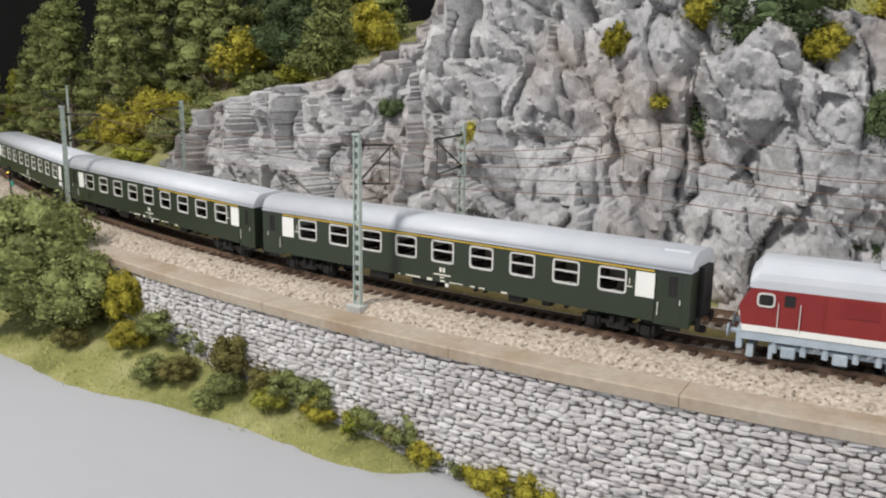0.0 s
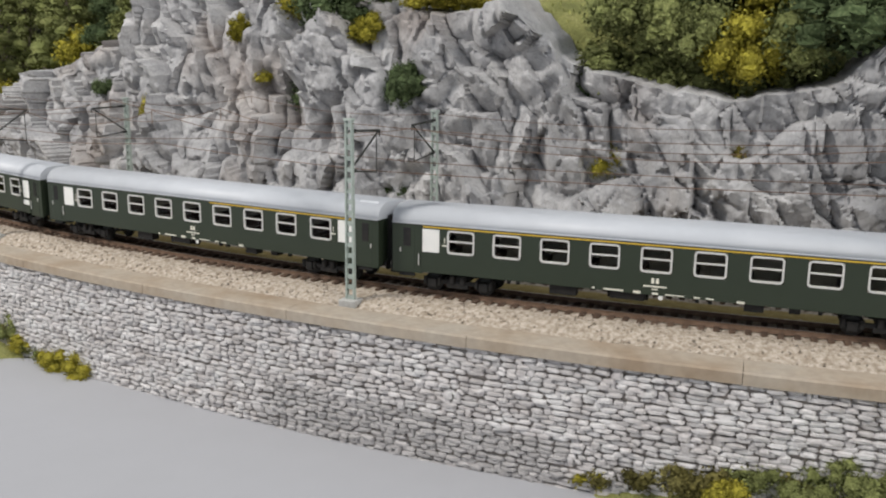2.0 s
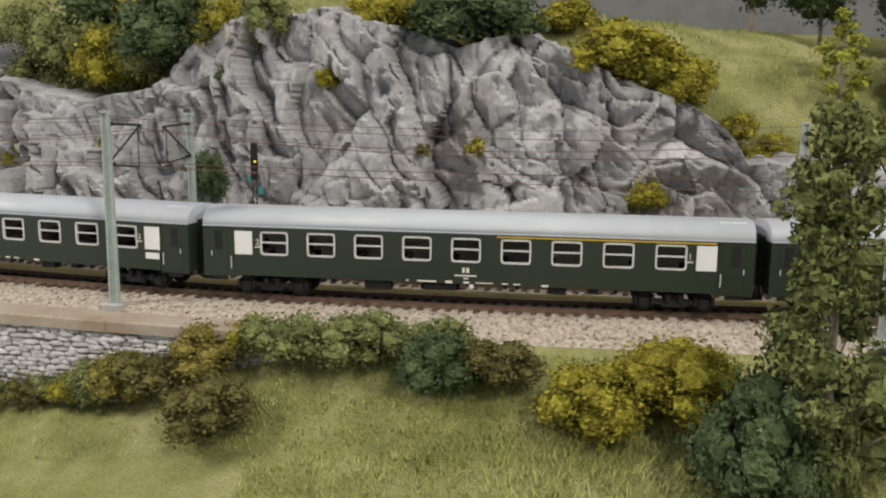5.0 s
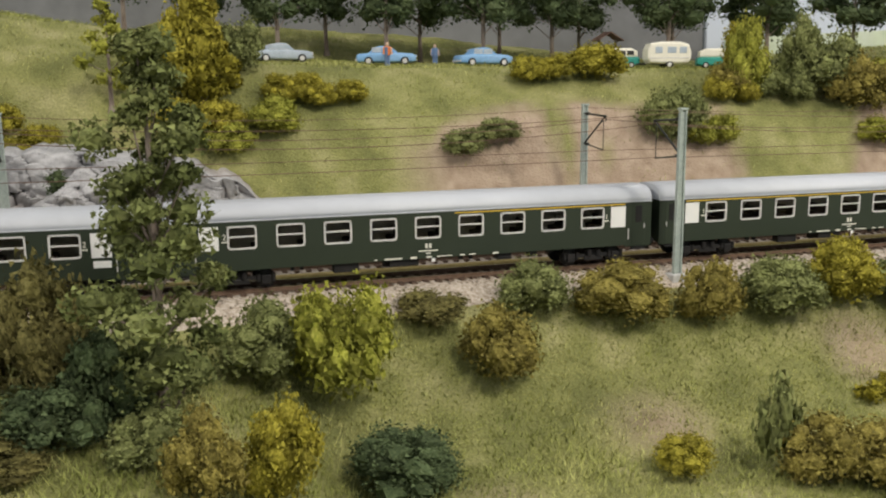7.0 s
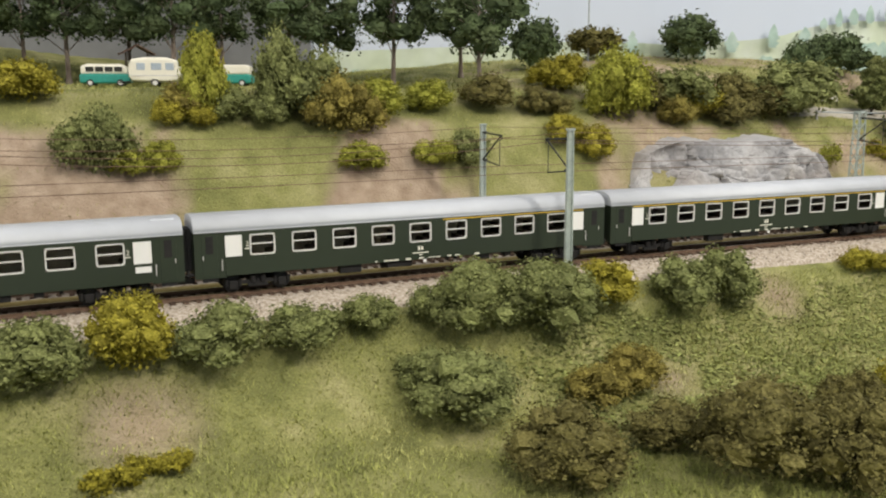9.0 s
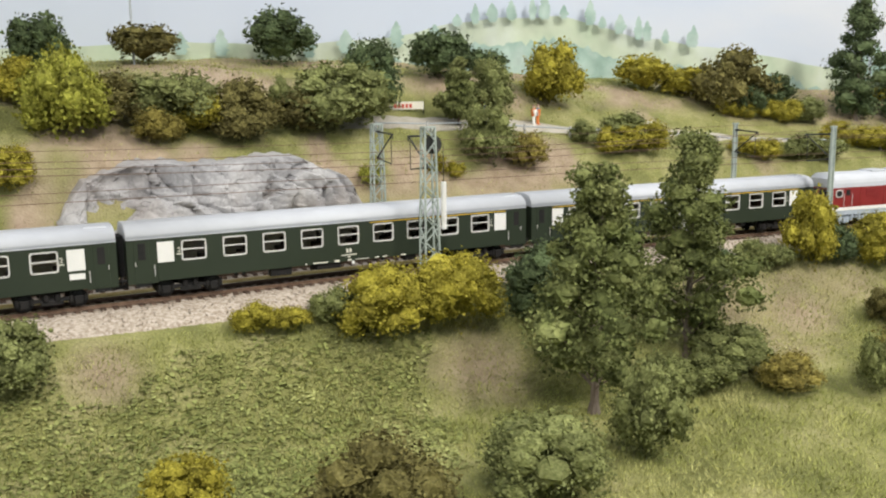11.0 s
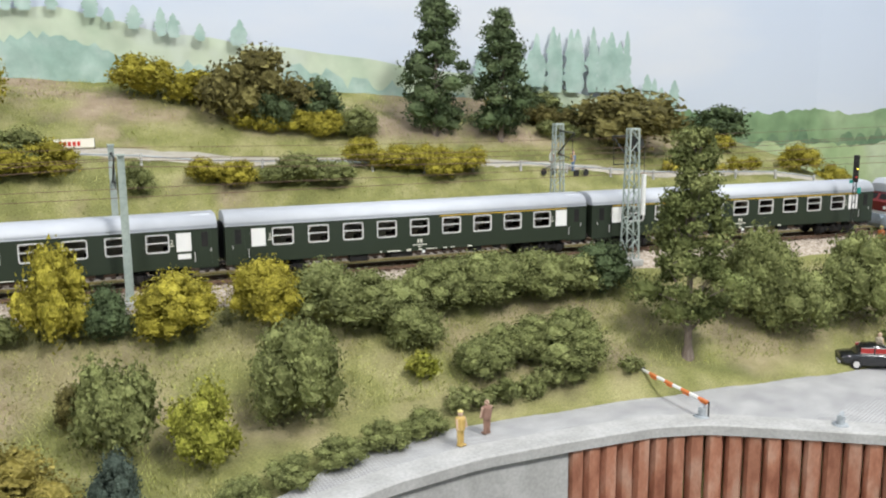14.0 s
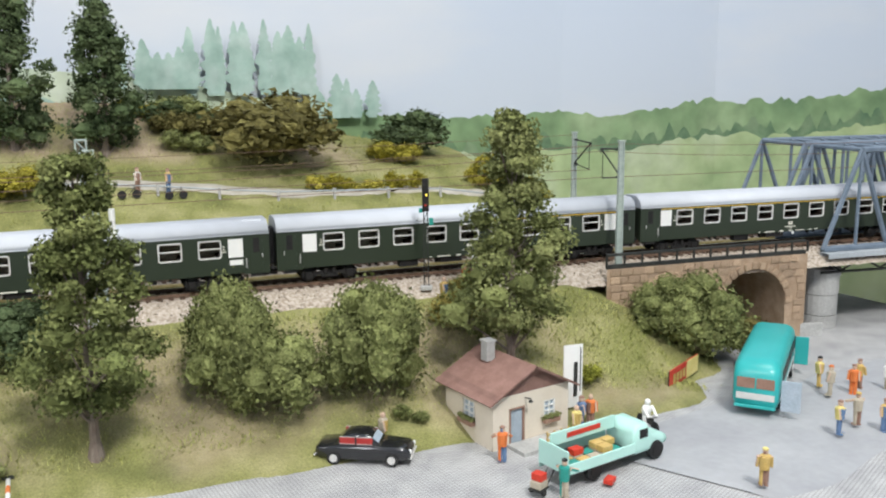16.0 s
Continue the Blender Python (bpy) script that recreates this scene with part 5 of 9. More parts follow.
def build_grass():
    """Static grass: short fibres over the meadow, the banks and the slopes."""
    rng = np.random.default_rng(8)
    n, near = 430000, 330000
    x, y = rng.uniform(-1.7, 2.15, n), rng.uniform(-0.44, 0.50, n)
    x, y = np.concatenate([x, rng.uniform(-0.45, 2.1, near)]), np.concatenate([y, rng.uniform(-0.30, -0.03, near)])
    n += near
    tx, o = offset_of(x, y)
    dens = np.array([noise.noise((a * 14, b * 14, 3.0)) for a, b in zip(x, y)])
    ok = (o < -0.05) & ~((tx > 1.40) & (o < -0.135)) & ~((tx < -0.40) & (tx > -1.36) & (o > -0.06)) & ~((tx > -1.0) & (tx < -0.68) & (o < 0)) & ~((tx < -1.0) & (o < -0.14)) & ~((tx > -0.7) & (tx < -0.4) & (o < -0.1))
    ok |= (o > 0.102) & ~((tx > -1.36) & (tx < 0.0) & (o < 0.165)) & ~((o > 0.185) & (o < 0.228) & (tx > 1.05))
    ok |= (o > 0.016) & (o < 0.036) & (rng.random(n) < 0.8)
    ok &= (dens > -0.35) | (rng.random(n) < 0.4)
    ok &= ~((o > 0.1) & (o < 0.16) & (tx > 0.12) & (tx < 0.8) & (rng.random(n) < 0.75))
    ok &= ~((tx > 1.15) & (o < 0) & (rng.random(n) < 0.35))
    x, y, tx, o, dens = x[ok], y[ok], tx[ok], o[ok], dens[ok]
    z = land(tx, o) + unevenness(x, y, tx, o) + 0.0002
    n = len(x)
    hgt = np.where(np.abs(o - 0.026) < 0.012, 0.0026, rng.uniform(0.0010, 0.0032, n) * (1.0 + 1.1 * np.clip(dens, 0, 1)) * np.where((tx > -0.30) & (tx < 0.06) & (o < -0.08), 1.7, 1.0))
    az = rng.uniform(0, 2 * math.pi, n)
    lean = rng.uniform(0.5, 1.7, n) * hgt
    wd = rng.uniform(0.00018, 0.0004, n)
    dx, dy = np.cos(az), np.sin(az)
    a = np.stack([x - dy * wd, y + dx * wd, z - 0.0008], 1)
    b = np.stack([x + dy * wd, y - dx * wd, z - 0.0008], 1)
    c = np.stack([x + dx * lean, y + dy * lean, z + hgt], 1)
    verts = np.stack([a, b, c], 1).reshape(-1, 3)
    faces = np.arange(3 * n).reshape(-1, 3)
    me = bpy.data.meshes.new("grass")
    me.vertices.add(3 * n)
    me.vertices.foreach_set("co", verts.ravel())
    me.loops.add(3 * n)
    me.loops.foreach_set("vertex_index", faces.ravel())
    me.polygons.add(n)
    me.polygons.foreach_set("loop_start", np.arange(0, 3 * n, 3))
    me.update(calc_edges=True)
    me.materials.append(MAT["grassblade"])
    tagged(new("grass", me), "dry yellow-green static grass on the banks and meadow", "grass", kind="stuff")


def build_cover():
    """Low leafy ground cover on the middle of the meadow."""
    rng = np.random.default_rng(31)
    n = 26000
    x, y = rng.uniform(0.56, 0.98, n), rng.uniform(-0.21, -0.045, n)
    tx, o = offset_of(x, y)
    dens = np.array([noise.noise((a * 24, b * 24, 7.0)) for a, b in zip(x, y)])
    edge = np.minimum(np.minimum(tx - 0.56, 0.98 - tx), np.minimum(o + 0.165, -0.052 - o))
    ok = (dens + edge * 22 > 0.25)
    for px, py, r in ((0.782, -0.070, 0.022), (0.662, -0.119, 0.022), (1.0, -0.095, 0.034)):
        ok &= np.hypot(x - px, (y - py) * 1.5) > r
    x, y, tx, o = x[ok], y[ok], tx[ok], o[ok]
    z = land(tx, o) + unevenness(x, y, tx, o)
    n = len(x)
    az, tilt = rng.uniform(0, 2 * math.pi, n), rng.uniform(-0.6, 0.6, n)
    r = rng.uniform(0.0007, 0.0017, n)
    lift = rng.uniform(0.0004, 0.0026, n)
    co, si = np.cos(az), np.sin(az)
    a = np.stack([x + r * co, y + r * si, z + lift + r * tilt], 1)
    b = np.stack([x - r * si * 0.8, y + r * co * 0.8, z + lift], 1)
    c = np.stack([x - r * co, y - r * si, z + lift - r * tilt], 1)
    d = np.stack([x + r * si * 0.8, y - r * co * 0.8, z + lift], 1)
    verts = np.stack([a, b, c, d], 1).reshape(-1, 3).tolist()
    tagged(solid("ground_cover", verts, [(4 * i, 4 * i + 1, 4 * i + 2, 4 * i + 3) for i in range(n)], MAT["cover"]), "low leafy green ground cover on the meadow", "plants", kind="stuff")


build_cover()


def join_small_plants():
    """The smallest tufts, too many to count, as one object."""
    colours = sorted({c for c, _, _ in SMALL_PLANTS})
    verts, faces, slots, base = [], [], [], 0
    for colour, me, m in SMALL_PLANTS:
        co = np.empty(3 * len(me.vertices))
        me.vertices.foreach_get("co", co)
        q = co.reshape(-1, 3) @ np.array(m.to_3x3()).T + np.array(m.translation)
        verts.append(q)
        fs = [tuple(base + i for i in f.vertices) for f in me.polygons]
        faces += fs
        slots += [colours.index(colour)] * len(fs)
        base += len(q)
    me = bpy.data.meshes.new("low_plants")
    me.from_pydata(np.concatenate(verts).tolist(), [], faces)
    for c in colours:
        me.materials.append(MAT[c])
    me.polygons.foreach_set("material_index", slots)
    tagged(new("low_plants", me), "small green and olive tufts on banks and rocks", "plants", kind="stuff")


build_grass()
tree("pine", "pine", -0.182, -0.219, 0.086, 0.142)
tree("pine", "pine", -0.032, -0.187, 0.088, 0.164)
tree("tree", "pine", 1.054, -0.142, 0.100, 0.1474)
tree("tree", "pine", 1.155, -0.110, 0.092, 0.1565)
tree("tree", "pine", 1.717, -0.172, 0.080, 0.158)
tree("tree", "green", 1.962, -0.202, 0.087, 0.168)
tree("poplar", "dark", 1.726, 0.229, 0.094, 0.1463)
tree("poplar", "dark", 1.800, 0.216, 0.088, 0.1396)
tree("tree", "green", 1.142, 0.204, 0.0442, 0.0629)
tree("bare", "fresh", -0.085, 0.115, 0.0518, 0.0757)
tree("tree", "olive", -0.022, 0.116, 0.0549, 0.0908)
tree("camp", "dark", 0.667, 0.198, 0.092, 0.124)
tree("camp", "dark", 0.598, 0.243, 0.088, 0.126)
tree("camp", "dark", 0.501, 0.238, 0.086, 0.128)
tree("camp", "dark", 0.402, 0.249, 0.090, 0.130)
tree("camp", "dark", 0.684, 0.288, 0.080, 0.118)
tree("camp", "dark", 0.228, 0.276, 0.088, 0.126)
tree("camp", "dark", 0.138, 0.289, 0.088, 0.126)
tree("camp", "dark", 0.039, 0.306, 0.088, 0.126)
tree("camp", "dark", 0.315, 0.330, 0.085, 0.128)
tree("camp", "dark", 0.455, 0.345, 0.085, 0.126)
tree("camp", "dark", 0.090, 0.375, 0.085, 0.122)
tree("camp", "dark", 0.185, 0.365, 0.085, 0.122)
tree("camp", "dark", 0.275, 0.385, 0.085, 0.122)
tree("camp", "dark", -0.030, 0.365, 0.085, 0.122)
tree("camp", "dark", -0.100, 0.340, 0.080, 0.122)
tree("camp", "dark", 0.560, 0.350, 0.085, 0.120)
tree("camp", "dark", 0.370, 0.400, 0.085, 0.120)
tree("spruce", "pine", -1.660, 0.930, 0.1148, 0.260)
tree("spruce", "green", -1.580, 0.880, 0.1080, 0.240)
tree("spruce", "pine", -1.730, 0.880, 0.1013, 0.250)
tree("spruce", "green", -1.500, 0.860, 0.1215, 0.250)
tree("spruce", "green", -1.460, 0.800, 0.1080, 0.220)
tree("spruce", "green", -1.620, 0.800, 0.0945, 0.200)
tree("spruce", "green", -1.800, 0.960, 0.1080, 0.220)
tree("spruce", "green", -1.410, 0.840, 0.1350, 0.220)
tree("spruce", "green", -1.950, 1.000, 0.0945, 0.150)
tree("spruce", "green", -2.030, 0.970, 0.0810, 0.130)
tree("spruce", "green", -2.100, 1.020, 0.0945, 0.140)
tree("spruce", "green", -1.880, 1.050, 0.1080, 0.200)
tree("tree", "dark", -1.33, 0.70, 0.11, 0.13)
tree("tree", "green", -1.27, 0.62, 0.09, 0.10)
tree("tree", "dark", -1.36, 0.76, 0.10, 0.15)
tree("tree", "fresh", -1.870, 1.120, 0.070, 0.130)
tree("tree", "fresh", -1.990, 1.150, 0.060, 0.110)
tree("spruce", "green", -1.540, 0.950, 0.110, 0.240)
tree("spruce", "pine", -1.340, 0.860, 0.110, 0.200)
tree("spruce", "pine", -1.270, 0.880, 0.110, 0.190)
tree("tree", "pine", -1.420, 0.900, 0.110, 0.150)
bush("green", -1.399, 0.224, 0.1063, 0.0940)
bush("green", -1.339, 0.189, 0.0661, 0.0583)
bush("green", -1.452, 0.291, 0.0551, 0.0505)
bush("olive", -1.300, 0.183, 0.0309, 0.0425)
bush("green", -1.264, 0.165, 0.0371, 0.0223)
bush("green", -1.233, 0.146, 0.0323, 0.0179)
bush("brownleaf", -1.201, 0.120, 0.0323, 0.0323)
bush("brownleaf", -1.173, 0.110, 0.0299, 0.0199)
bush("green", -1.145, 0.099, 0.0481, 0.0224)
bush("green", -1.093, 0.071, 0.0392, 0.0226)
bush("olive", -1.114, 0.077, 0.0247, 0.0139)
bush("green", -1.060, 0.052, 0.0318, 0.0159)
bush("olive", -1.021, 0.037, 0.0440, 0.0220)
bush("olive", -1.424, 0.767, 0.0767, 0.0767)
bush("green", -1.388, 0.854, 0.0662, 0.0545)
bush("olive", -1.500, 0.687, 0.0763, 0.0625)
bush("olive", -1.242, 0.730, 0.0655, 0.0690)
bush("green", -1.383, 1.214, 0.0696, 0.0696)
bush("green", -1.486, 0.746, 0.0511, 0.0292)
bush("fresh", -1.583, 0.748, 0.0448, 0.0373)
bush("fresh", -1.707, 0.903, 0.0595, 0.0383)
bush("olive", -0.984, 0.246, 0.0186, 0.0199)
bush("olive", -0.952, 0.221, 0.0163, 0.0111)
bush("olive", -1.078, 0.282, 0.0250, 0.0202)
bush("green", -1.162, 0.347, 0.0189, 0.0189)
bush("dark", -0.830, 0.172, 0.0240, 0.0194)
bush("olive", -0.936, 0.229, 0.0254, 0.0169)
bush("olive", -0.864, 0.192, 0.0207, 0.0219)
bush("olive", -0.807, 0.186, 0.0496, 0.0191)
bush("green", -0.686, 0.149, 0.0699, 0.0454)
bush("olive", -0.661, 0.132, 0.0378, 0.0378)
bush("green", -0.615, 0.137, 0.0645, 0.0543)
bush("dark", -0.717, 0.152, 0.0563, 0.0483)
bush("olive", -0.680, 0.133, 0.0296, 0.0296)
bush("green", -0.641, 0.139, 0.0621, 0.0582)
bush("ochreleaf", -0.609, 0.123, 0.0287, 0.0422)
bush("green", -0.573, 0.132, 0.0532, 0.0532)
bush("green", -0.543, 0.123, 0.0447, 0.0410)
bush("olive", -0.519, 0.127, 0.0354, 0.0335)
bush("dark", -0.482, 0.107, 0.0427, 0.0427)
bush("green", -0.595, 0.178, 0.0803, 0.0321)
bush("fresh", -0.701, 0.153, 0.0559, 0.0279)
bush("dark", -0.912, 0.222, 0.0599, 0.0368)
bush("olive", -0.810, 0.186, 0.0472, 0.0215)
bush("olive", -0.876, 0.196, 0.0189, 0.0189)
bush("green", -0.447, 0.088, 0.0208, 0.0174)
bush("green", -0.457, 0.125, 0.0292, 0.0219)
bush("brownleaf", -0.684, -0.082, 0.0314, 0.0171)
bush("brownleaf", -0.652, -0.096, 0.0328, 0.0177)
bush("green", -0.615, -0.103, 0.0343, 0.0185)
bush("green", -0.579, -0.108, 0.0410, 0.0205)
bush("green", -0.541, -0.112, 0.0399, 0.0175)
bush("green", -0.504, -0.111, 0.0418, 0.0234)
bush("brownleaf", -0.470, -0.120, 0.0471, 0.0294)
bush("ochreleaf", -0.443, -0.127, 0.0390, 0.0275)
bush("ochreleaf", -0.485, -0.115, 0.0400, 0.0272)
bush("olive", -0.434, -0.120, 0.0418, 0.0223)
bush("green", -0.390, -0.127, 0.0642, 0.0281)
bush("green", -0.343, -0.131, 0.0554, 0.0290)
bush("brownleaf", 1.948, 0.187, 0.130, 0.076)
bush("dark", 2.122, 0.225, 0.085, 0.050)
bush("green", 1.885, 0.275, 0.060, 0.035)
bush("green", -0.105, -0.190, 0.045, 0.026, -0.036)
bush("dark", -0.070, -0.194, 0.045, 0.032, -0.037)
bush("brownleaf", -0.125, -0.207, 0.040, 0.022, -0.039)
bush("brownleaf", -0.090, -0.212, 0.042, 0.016, -0.040)
bush("brownleaf", -0.112, -0.170, 0.0423, 0.0674, -0.0312)
bush("brownleaf", -0.075, -0.171, 0.0467, 0.0708, -0.0321)
bush("dark", -0.205, -0.225, 0.0470, 0.0541, -0.0417)
bush("green", -0.181, -0.224, 0.0234, 0.0409, -0.0412)
bush("olive", -0.261, -0.179, 0.0456, 0.0335, -0.0329)
bush("olive", -0.226, -0.167, 0.0565, 0.0377, -0.0292)
bush("dark", -0.330, -0.154, 0.0386, 0.0327, -0.0284)
bush("brownleaf", -0.302, -0.148, 0.0409, 0.0234, -0.0234)
bush("green", -0.143, -0.177, 0.0415, 0.0415, -0.0325)
bush("olive", -0.139, -0.190, 0.0302, 0.0378, -0.0352)
bush("dark", -0.052, -0.185, 0.0393, 0.0524, -0.0364)
bush("green", 0.012, -0.142, 0.0419, 0.0400, -0.0300)
bush("ochreleaf", -0.012, -0.236, 0.0300, 0.0400, -0.0467)
bush("olive", 0.014, -0.227, 0.0316, 0.0449, -0.0541)
bush("green", -0.034, -0.210, 0.0342, 0.0269, -0.0403)
bush("fresh", 0.045, -0.145, 0.0498, 0.0698, -0.0412)
bush("ochreleaf", 0.126, -0.137, 0.0413, 0.0413, -0.0418)
bush("green", 0.154, -0.107, 0.0409, 0.0330, -0.0180)
bush("ochreleaf", 0.202, -0.109, 0.0551, 0.0357, -0.0229)
bush("brownleaf", 0.097, -0.110, 0.0394, 0.0197, -0.0160)
bush("green", 0.240, -0.204, 0.0206, 0.0559, -0.0729)
bush("olive", 0.196, -0.200, 0.0274, 0.0209, -0.0720)
bush("ochreleaf", 0.256, -0.214, 0.0370, 0.0344, -0.0741)
bush("ochreleaf", 0.290, -0.222, 0.0480, 0.0330, -0.0759)
bush("olive", 0.322, -0.228, 0.0440, 0.0300, -0.0759)
bush("brownleaf", 0.349, -0.236, 0.0561, 0.0337, -0.0772)
bush("dark", 0.066, -0.197, 0.0504, 0.0336, -0.0709)
bush("brownleaf", -0.432, -0.164, 0.0432, 0.0305)
bush("green", -0.504, -0.122, 0.0344, 0.0258)
bush("olive", -0.440, 0.088, 0.0180, 0.0160)
bush("green", -0.517, 0.102, 0.0186, 0.0165)
bush("olive", -0.331, 0.067, 0.0154, 0.0138)
bush("green", -0.219, 0.061, 0.0263, 0.0225)
bush("dark", -0.590, 0.171, 0.0587, 0.0497)
bush("olive", -0.625, 0.157, 0.0315, 0.0315)
bush("green", -0.652, 0.145, 0.0486, 0.0398)
bush("green", -0.337, 0.132, 0.0694, 0.0408)
bush("olive", -0.407, 0.141, 0.0380, 0.0254)
bush("olive", -0.270, 0.153, 0.0463, 0.0295)
bush("ochreleaf", -0.236, 0.122, 0.0481, 0.0361)
bush("olive", -0.196, 0.109, 0.0433, 0.0315)
bush("olive", -0.141, 0.100, 0.0426, 0.0232)
bush("green", -0.104, 0.077, 0.0238, 0.0199)
bush("olive", -0.027, 0.106, 0.0611, 0.0285)
bush("olive", -0.148, 0.079, 0.0433, 0.0433)
bush("ochreleaf", 0.254, -0.111, 0.0349, 0.0421)
bush("green", 0.303, -0.095, 0.0488, 0.0364)
bush("olive", 0.352, -0.090, 0.0370, 0.0387)
bush("olive", -0.031, 0.121, 0.0440, 0.0880)
bush("green", 0.006, 0.145, 0.0356, 0.0482)
bush("green", 0.177, 0.093, 0.0539, 0.0199)
bush("fresh", 0.010, 0.095, 0.0589, 0.0294)
bush("olive", 0.241, 0.141, 0.0491, 0.0245)
bush("olive", 0.057, 0.119, 0.0655, 0.0205)
bush("green", 0.346, 0.099, 0.0421, 0.0510)
bush("olive", 0.399, 0.125, 0.0416, 0.0231)
bush("fresh", 0.416, 0.130, 0.0374, 0.0701)
bush("green", 0.492, 0.138, 0.0575, 0.0671)
bush("ochreleaf", 0.534, 0.125, 0.0434, 0.0434)
bush("green", -0.132, 0.078, 0.0439, 0.0256)
bush("olive", -0.147, 0.091, 0.0370, 0.0222)
bush("olive", 0.345, -0.086, 0.0450, 0.0401)
bush("green", 0.394, -0.083, 0.0497, 0.0348)
bush("green", 0.441, -0.081, 0.0445, 0.0291)
bush("green", 0.478, -0.071, 0.0338, 0.0267)
bush("green", 0.568, -0.066, 0.0951, 0.0475)
bush("green", 0.519, -0.074, 0.0334, 0.0267)
bush("green", 0.520, -0.128, 0.0634, 0.0380)
bush("green", 0.506, -0.110, 0.0376, 0.0250)
bush("olive", 0.640, -0.068, 0.0400, 0.0327)
bush("green", 0.717, -0.059, 0.0723, 0.0381)
bush("ochreleaf", 0.619, -0.125, 0.0588, 0.0261)
bush("brownleaf", 0.547, -0.196, 0.0619, 0.0404)
bush("brownleaf", 0.643, -0.223, 0.0738, 0.0519)
bush("brownleaf", 0.619, -0.178, 0.0448, 0.0269)
bush("brownleaf", 0.684, -0.241, 0.0604, 0.0521)
bush("olive", 0.349, -0.146, 0.0438, 0.0129)
bush("green", 0.302, -0.092, 0.0468, 0.0358)
bush("olive", 0.289, 0.147, 0.0497, 0.0378)
bush("green", 0.332, 0.101, 0.0435, 0.0473)
bush("fresh", 0.368, 0.103, 0.0456, 0.0246)
bush("ochreleaf", 0.404, 0.131, 0.0384, 0.0384)
bush("olive", 0.419, 0.147, 0.0310, 0.0568)
bush("green", 0.445, 0.126, 0.0549, 0.0304)
bush("green", 0.475, 0.136, 0.0400, 0.0740)
bush("ochreleaf", 0.511, 0.126, 0.0448, 0.0549)
bush("fresh", 0.548, 0.140, 0.0520, 0.0339)
bush("green", 0.534, 0.157, 0.0368, 0.0276)
bush("fresh", 0.529, 0.109, 0.0402, 0.0253)
bush("fresh", 0.592, 0.114, 0.0372, 0.0272)
bush("green", 0.622, 0.115, 0.0378, 0.0346)
bush("fresh", 0.603, 0.157, 0.0450, 0.0294)
bush("brownleaf", 0.661, 0.170, 0.0503, 0.0306)
bush("brownleaf", 0.714, 0.164, 0.0477, 0.0261)
bush("olive", 0.761, 0.204, 0.0439, 0.0385)
bush("fresh", 0.793, 0.157, 0.0643, 0.0746)
bush("green", 0.873, 0.182, 0.0735, 0.0544)
bush("brownleaf", 0.927, 0.173, 0.0582, 0.0510)
bush("green", 1.013, 0.182, 0.0946, 0.0700)
bush("dark", 0.783, 0.321, 0.0573, 0.0633)
bush("brownleaf", 0.877, 0.357, 0.0674, 0.0418)
bush("dark", 1.016, 0.363, 0.0755, 0.0607)
bush("dark", 1.160, 0.285, 0.0699, 0.0566)
bush("olive", 0.746, 0.126, 0.0371, 0.0307)
bush("olive", 0.732, 0.134, 0.0540, 0.0268)
bush("fresh", 0.783, 0.167, 0.0380, 0.0612)
bush("brownleaf", 0.821, 0.178, 0.0594, 0.0437)
bush("ochreleaf", 0.855, 0.159, 0.0383, 0.0335)
bush("olive", 0.893, 0.175, 0.0545, 0.0347)
bush("brownleaf", 0.924, 0.170, 0.0625, 0.0410)
bush("brownleaf", 0.982, 0.182, 0.0600, 0.0376)
bush("dark", 1.064, 0.225, 0.0579, 0.0749)
bush("dark", 1.213, 0.328, 0.0926, 0.0405)
bush("green", 1.194, 0.228, 0.0497, 0.0618)
bush("olive", 1.466, 0.286, 0.1069, 0.0448)
bush("olive", 1.287, 0.255, 0.0700, 0.0780)
bush("brownleaf", 1.552, 0.252, 0.0888, 0.0796)
bush("green", 0.974, 0.224, 0.0230, 0.0340)
bush("fresh", 1.024, 0.138, 0.0219, 0.0271)
bush("green", 1.317, 0.176, 0.0521, 0.0319)
bush("olive", 0.743, 0.215, 0.0405, 0.0286)
bush("olive", 0.974, -0.052, 0.0943, 0.0491)
bush("green", 0.929, -0.032, 0.0439, 0.0247)
bush("olive", 0.807, -0.163, 0.0403, 0.0334)
bush("green", 0.967, -0.220, 0.0642, 0.0459)
bush("green", 1.039, -0.209, 0.0436, 0.0571)
bush("dark", 1.071, -0.052, 0.0637, 0.0530)
bush("brownleaf", 0.883, -0.224, 0.0699, 0.0531)
bush("brownleaf", 0.752, -0.173, 0.0417, 0.0236)
bush("olive", 0.879, -0.022, 0.0430, 0.0196)
bush("dark", 1.225, -0.043, 0.0376, 0.0258)
bush("green", 1.277, -0.048, 0.0461, 0.0229)
bush("olive", 1.319, -0.056, 0.0452, 0.0648)
bush("dark", 1.349, -0.069, 0.0313, 0.0351)
bush("olive", 1.391, -0.066, 0.0528, 0.0438)
bush("olive", 1.446, -0.073, 0.0544, 0.0451)
bush("green", 1.502, -0.089, 0.0853, 0.0406)
bush("green", 1.580, -0.087, 0.0775, 0.0366)
bush("green", 1.651, -0.092, 0.0718, 0.0359)
bush("green", 1.343, -0.156, 0.0449, 0.0649)
bush("brownleaf", 1.327, -0.130, 0.0242, 0.0276)
bush("fresh", 1.383, -0.171, 0.0388, 0.0506)
bush("green", 1.443, -0.149, 0.0546, 0.0674)
bush("ochreleaf", 1.277, -0.209, 0.0760, 0.0500)
bush("blueleaf", 1.332, -0.211, 0.0249, 0.0371)
bush("green", 1.230, -0.201, 0.0266, 0.0490)
bush("green", 1.603, -0.149, 0.0851, 0.0292)
bush("green", 1.150, -0.140, 0.0918, 0.0334)
bush("ochreleaf", 1.185, -0.173, 0.0418, 0.0251)
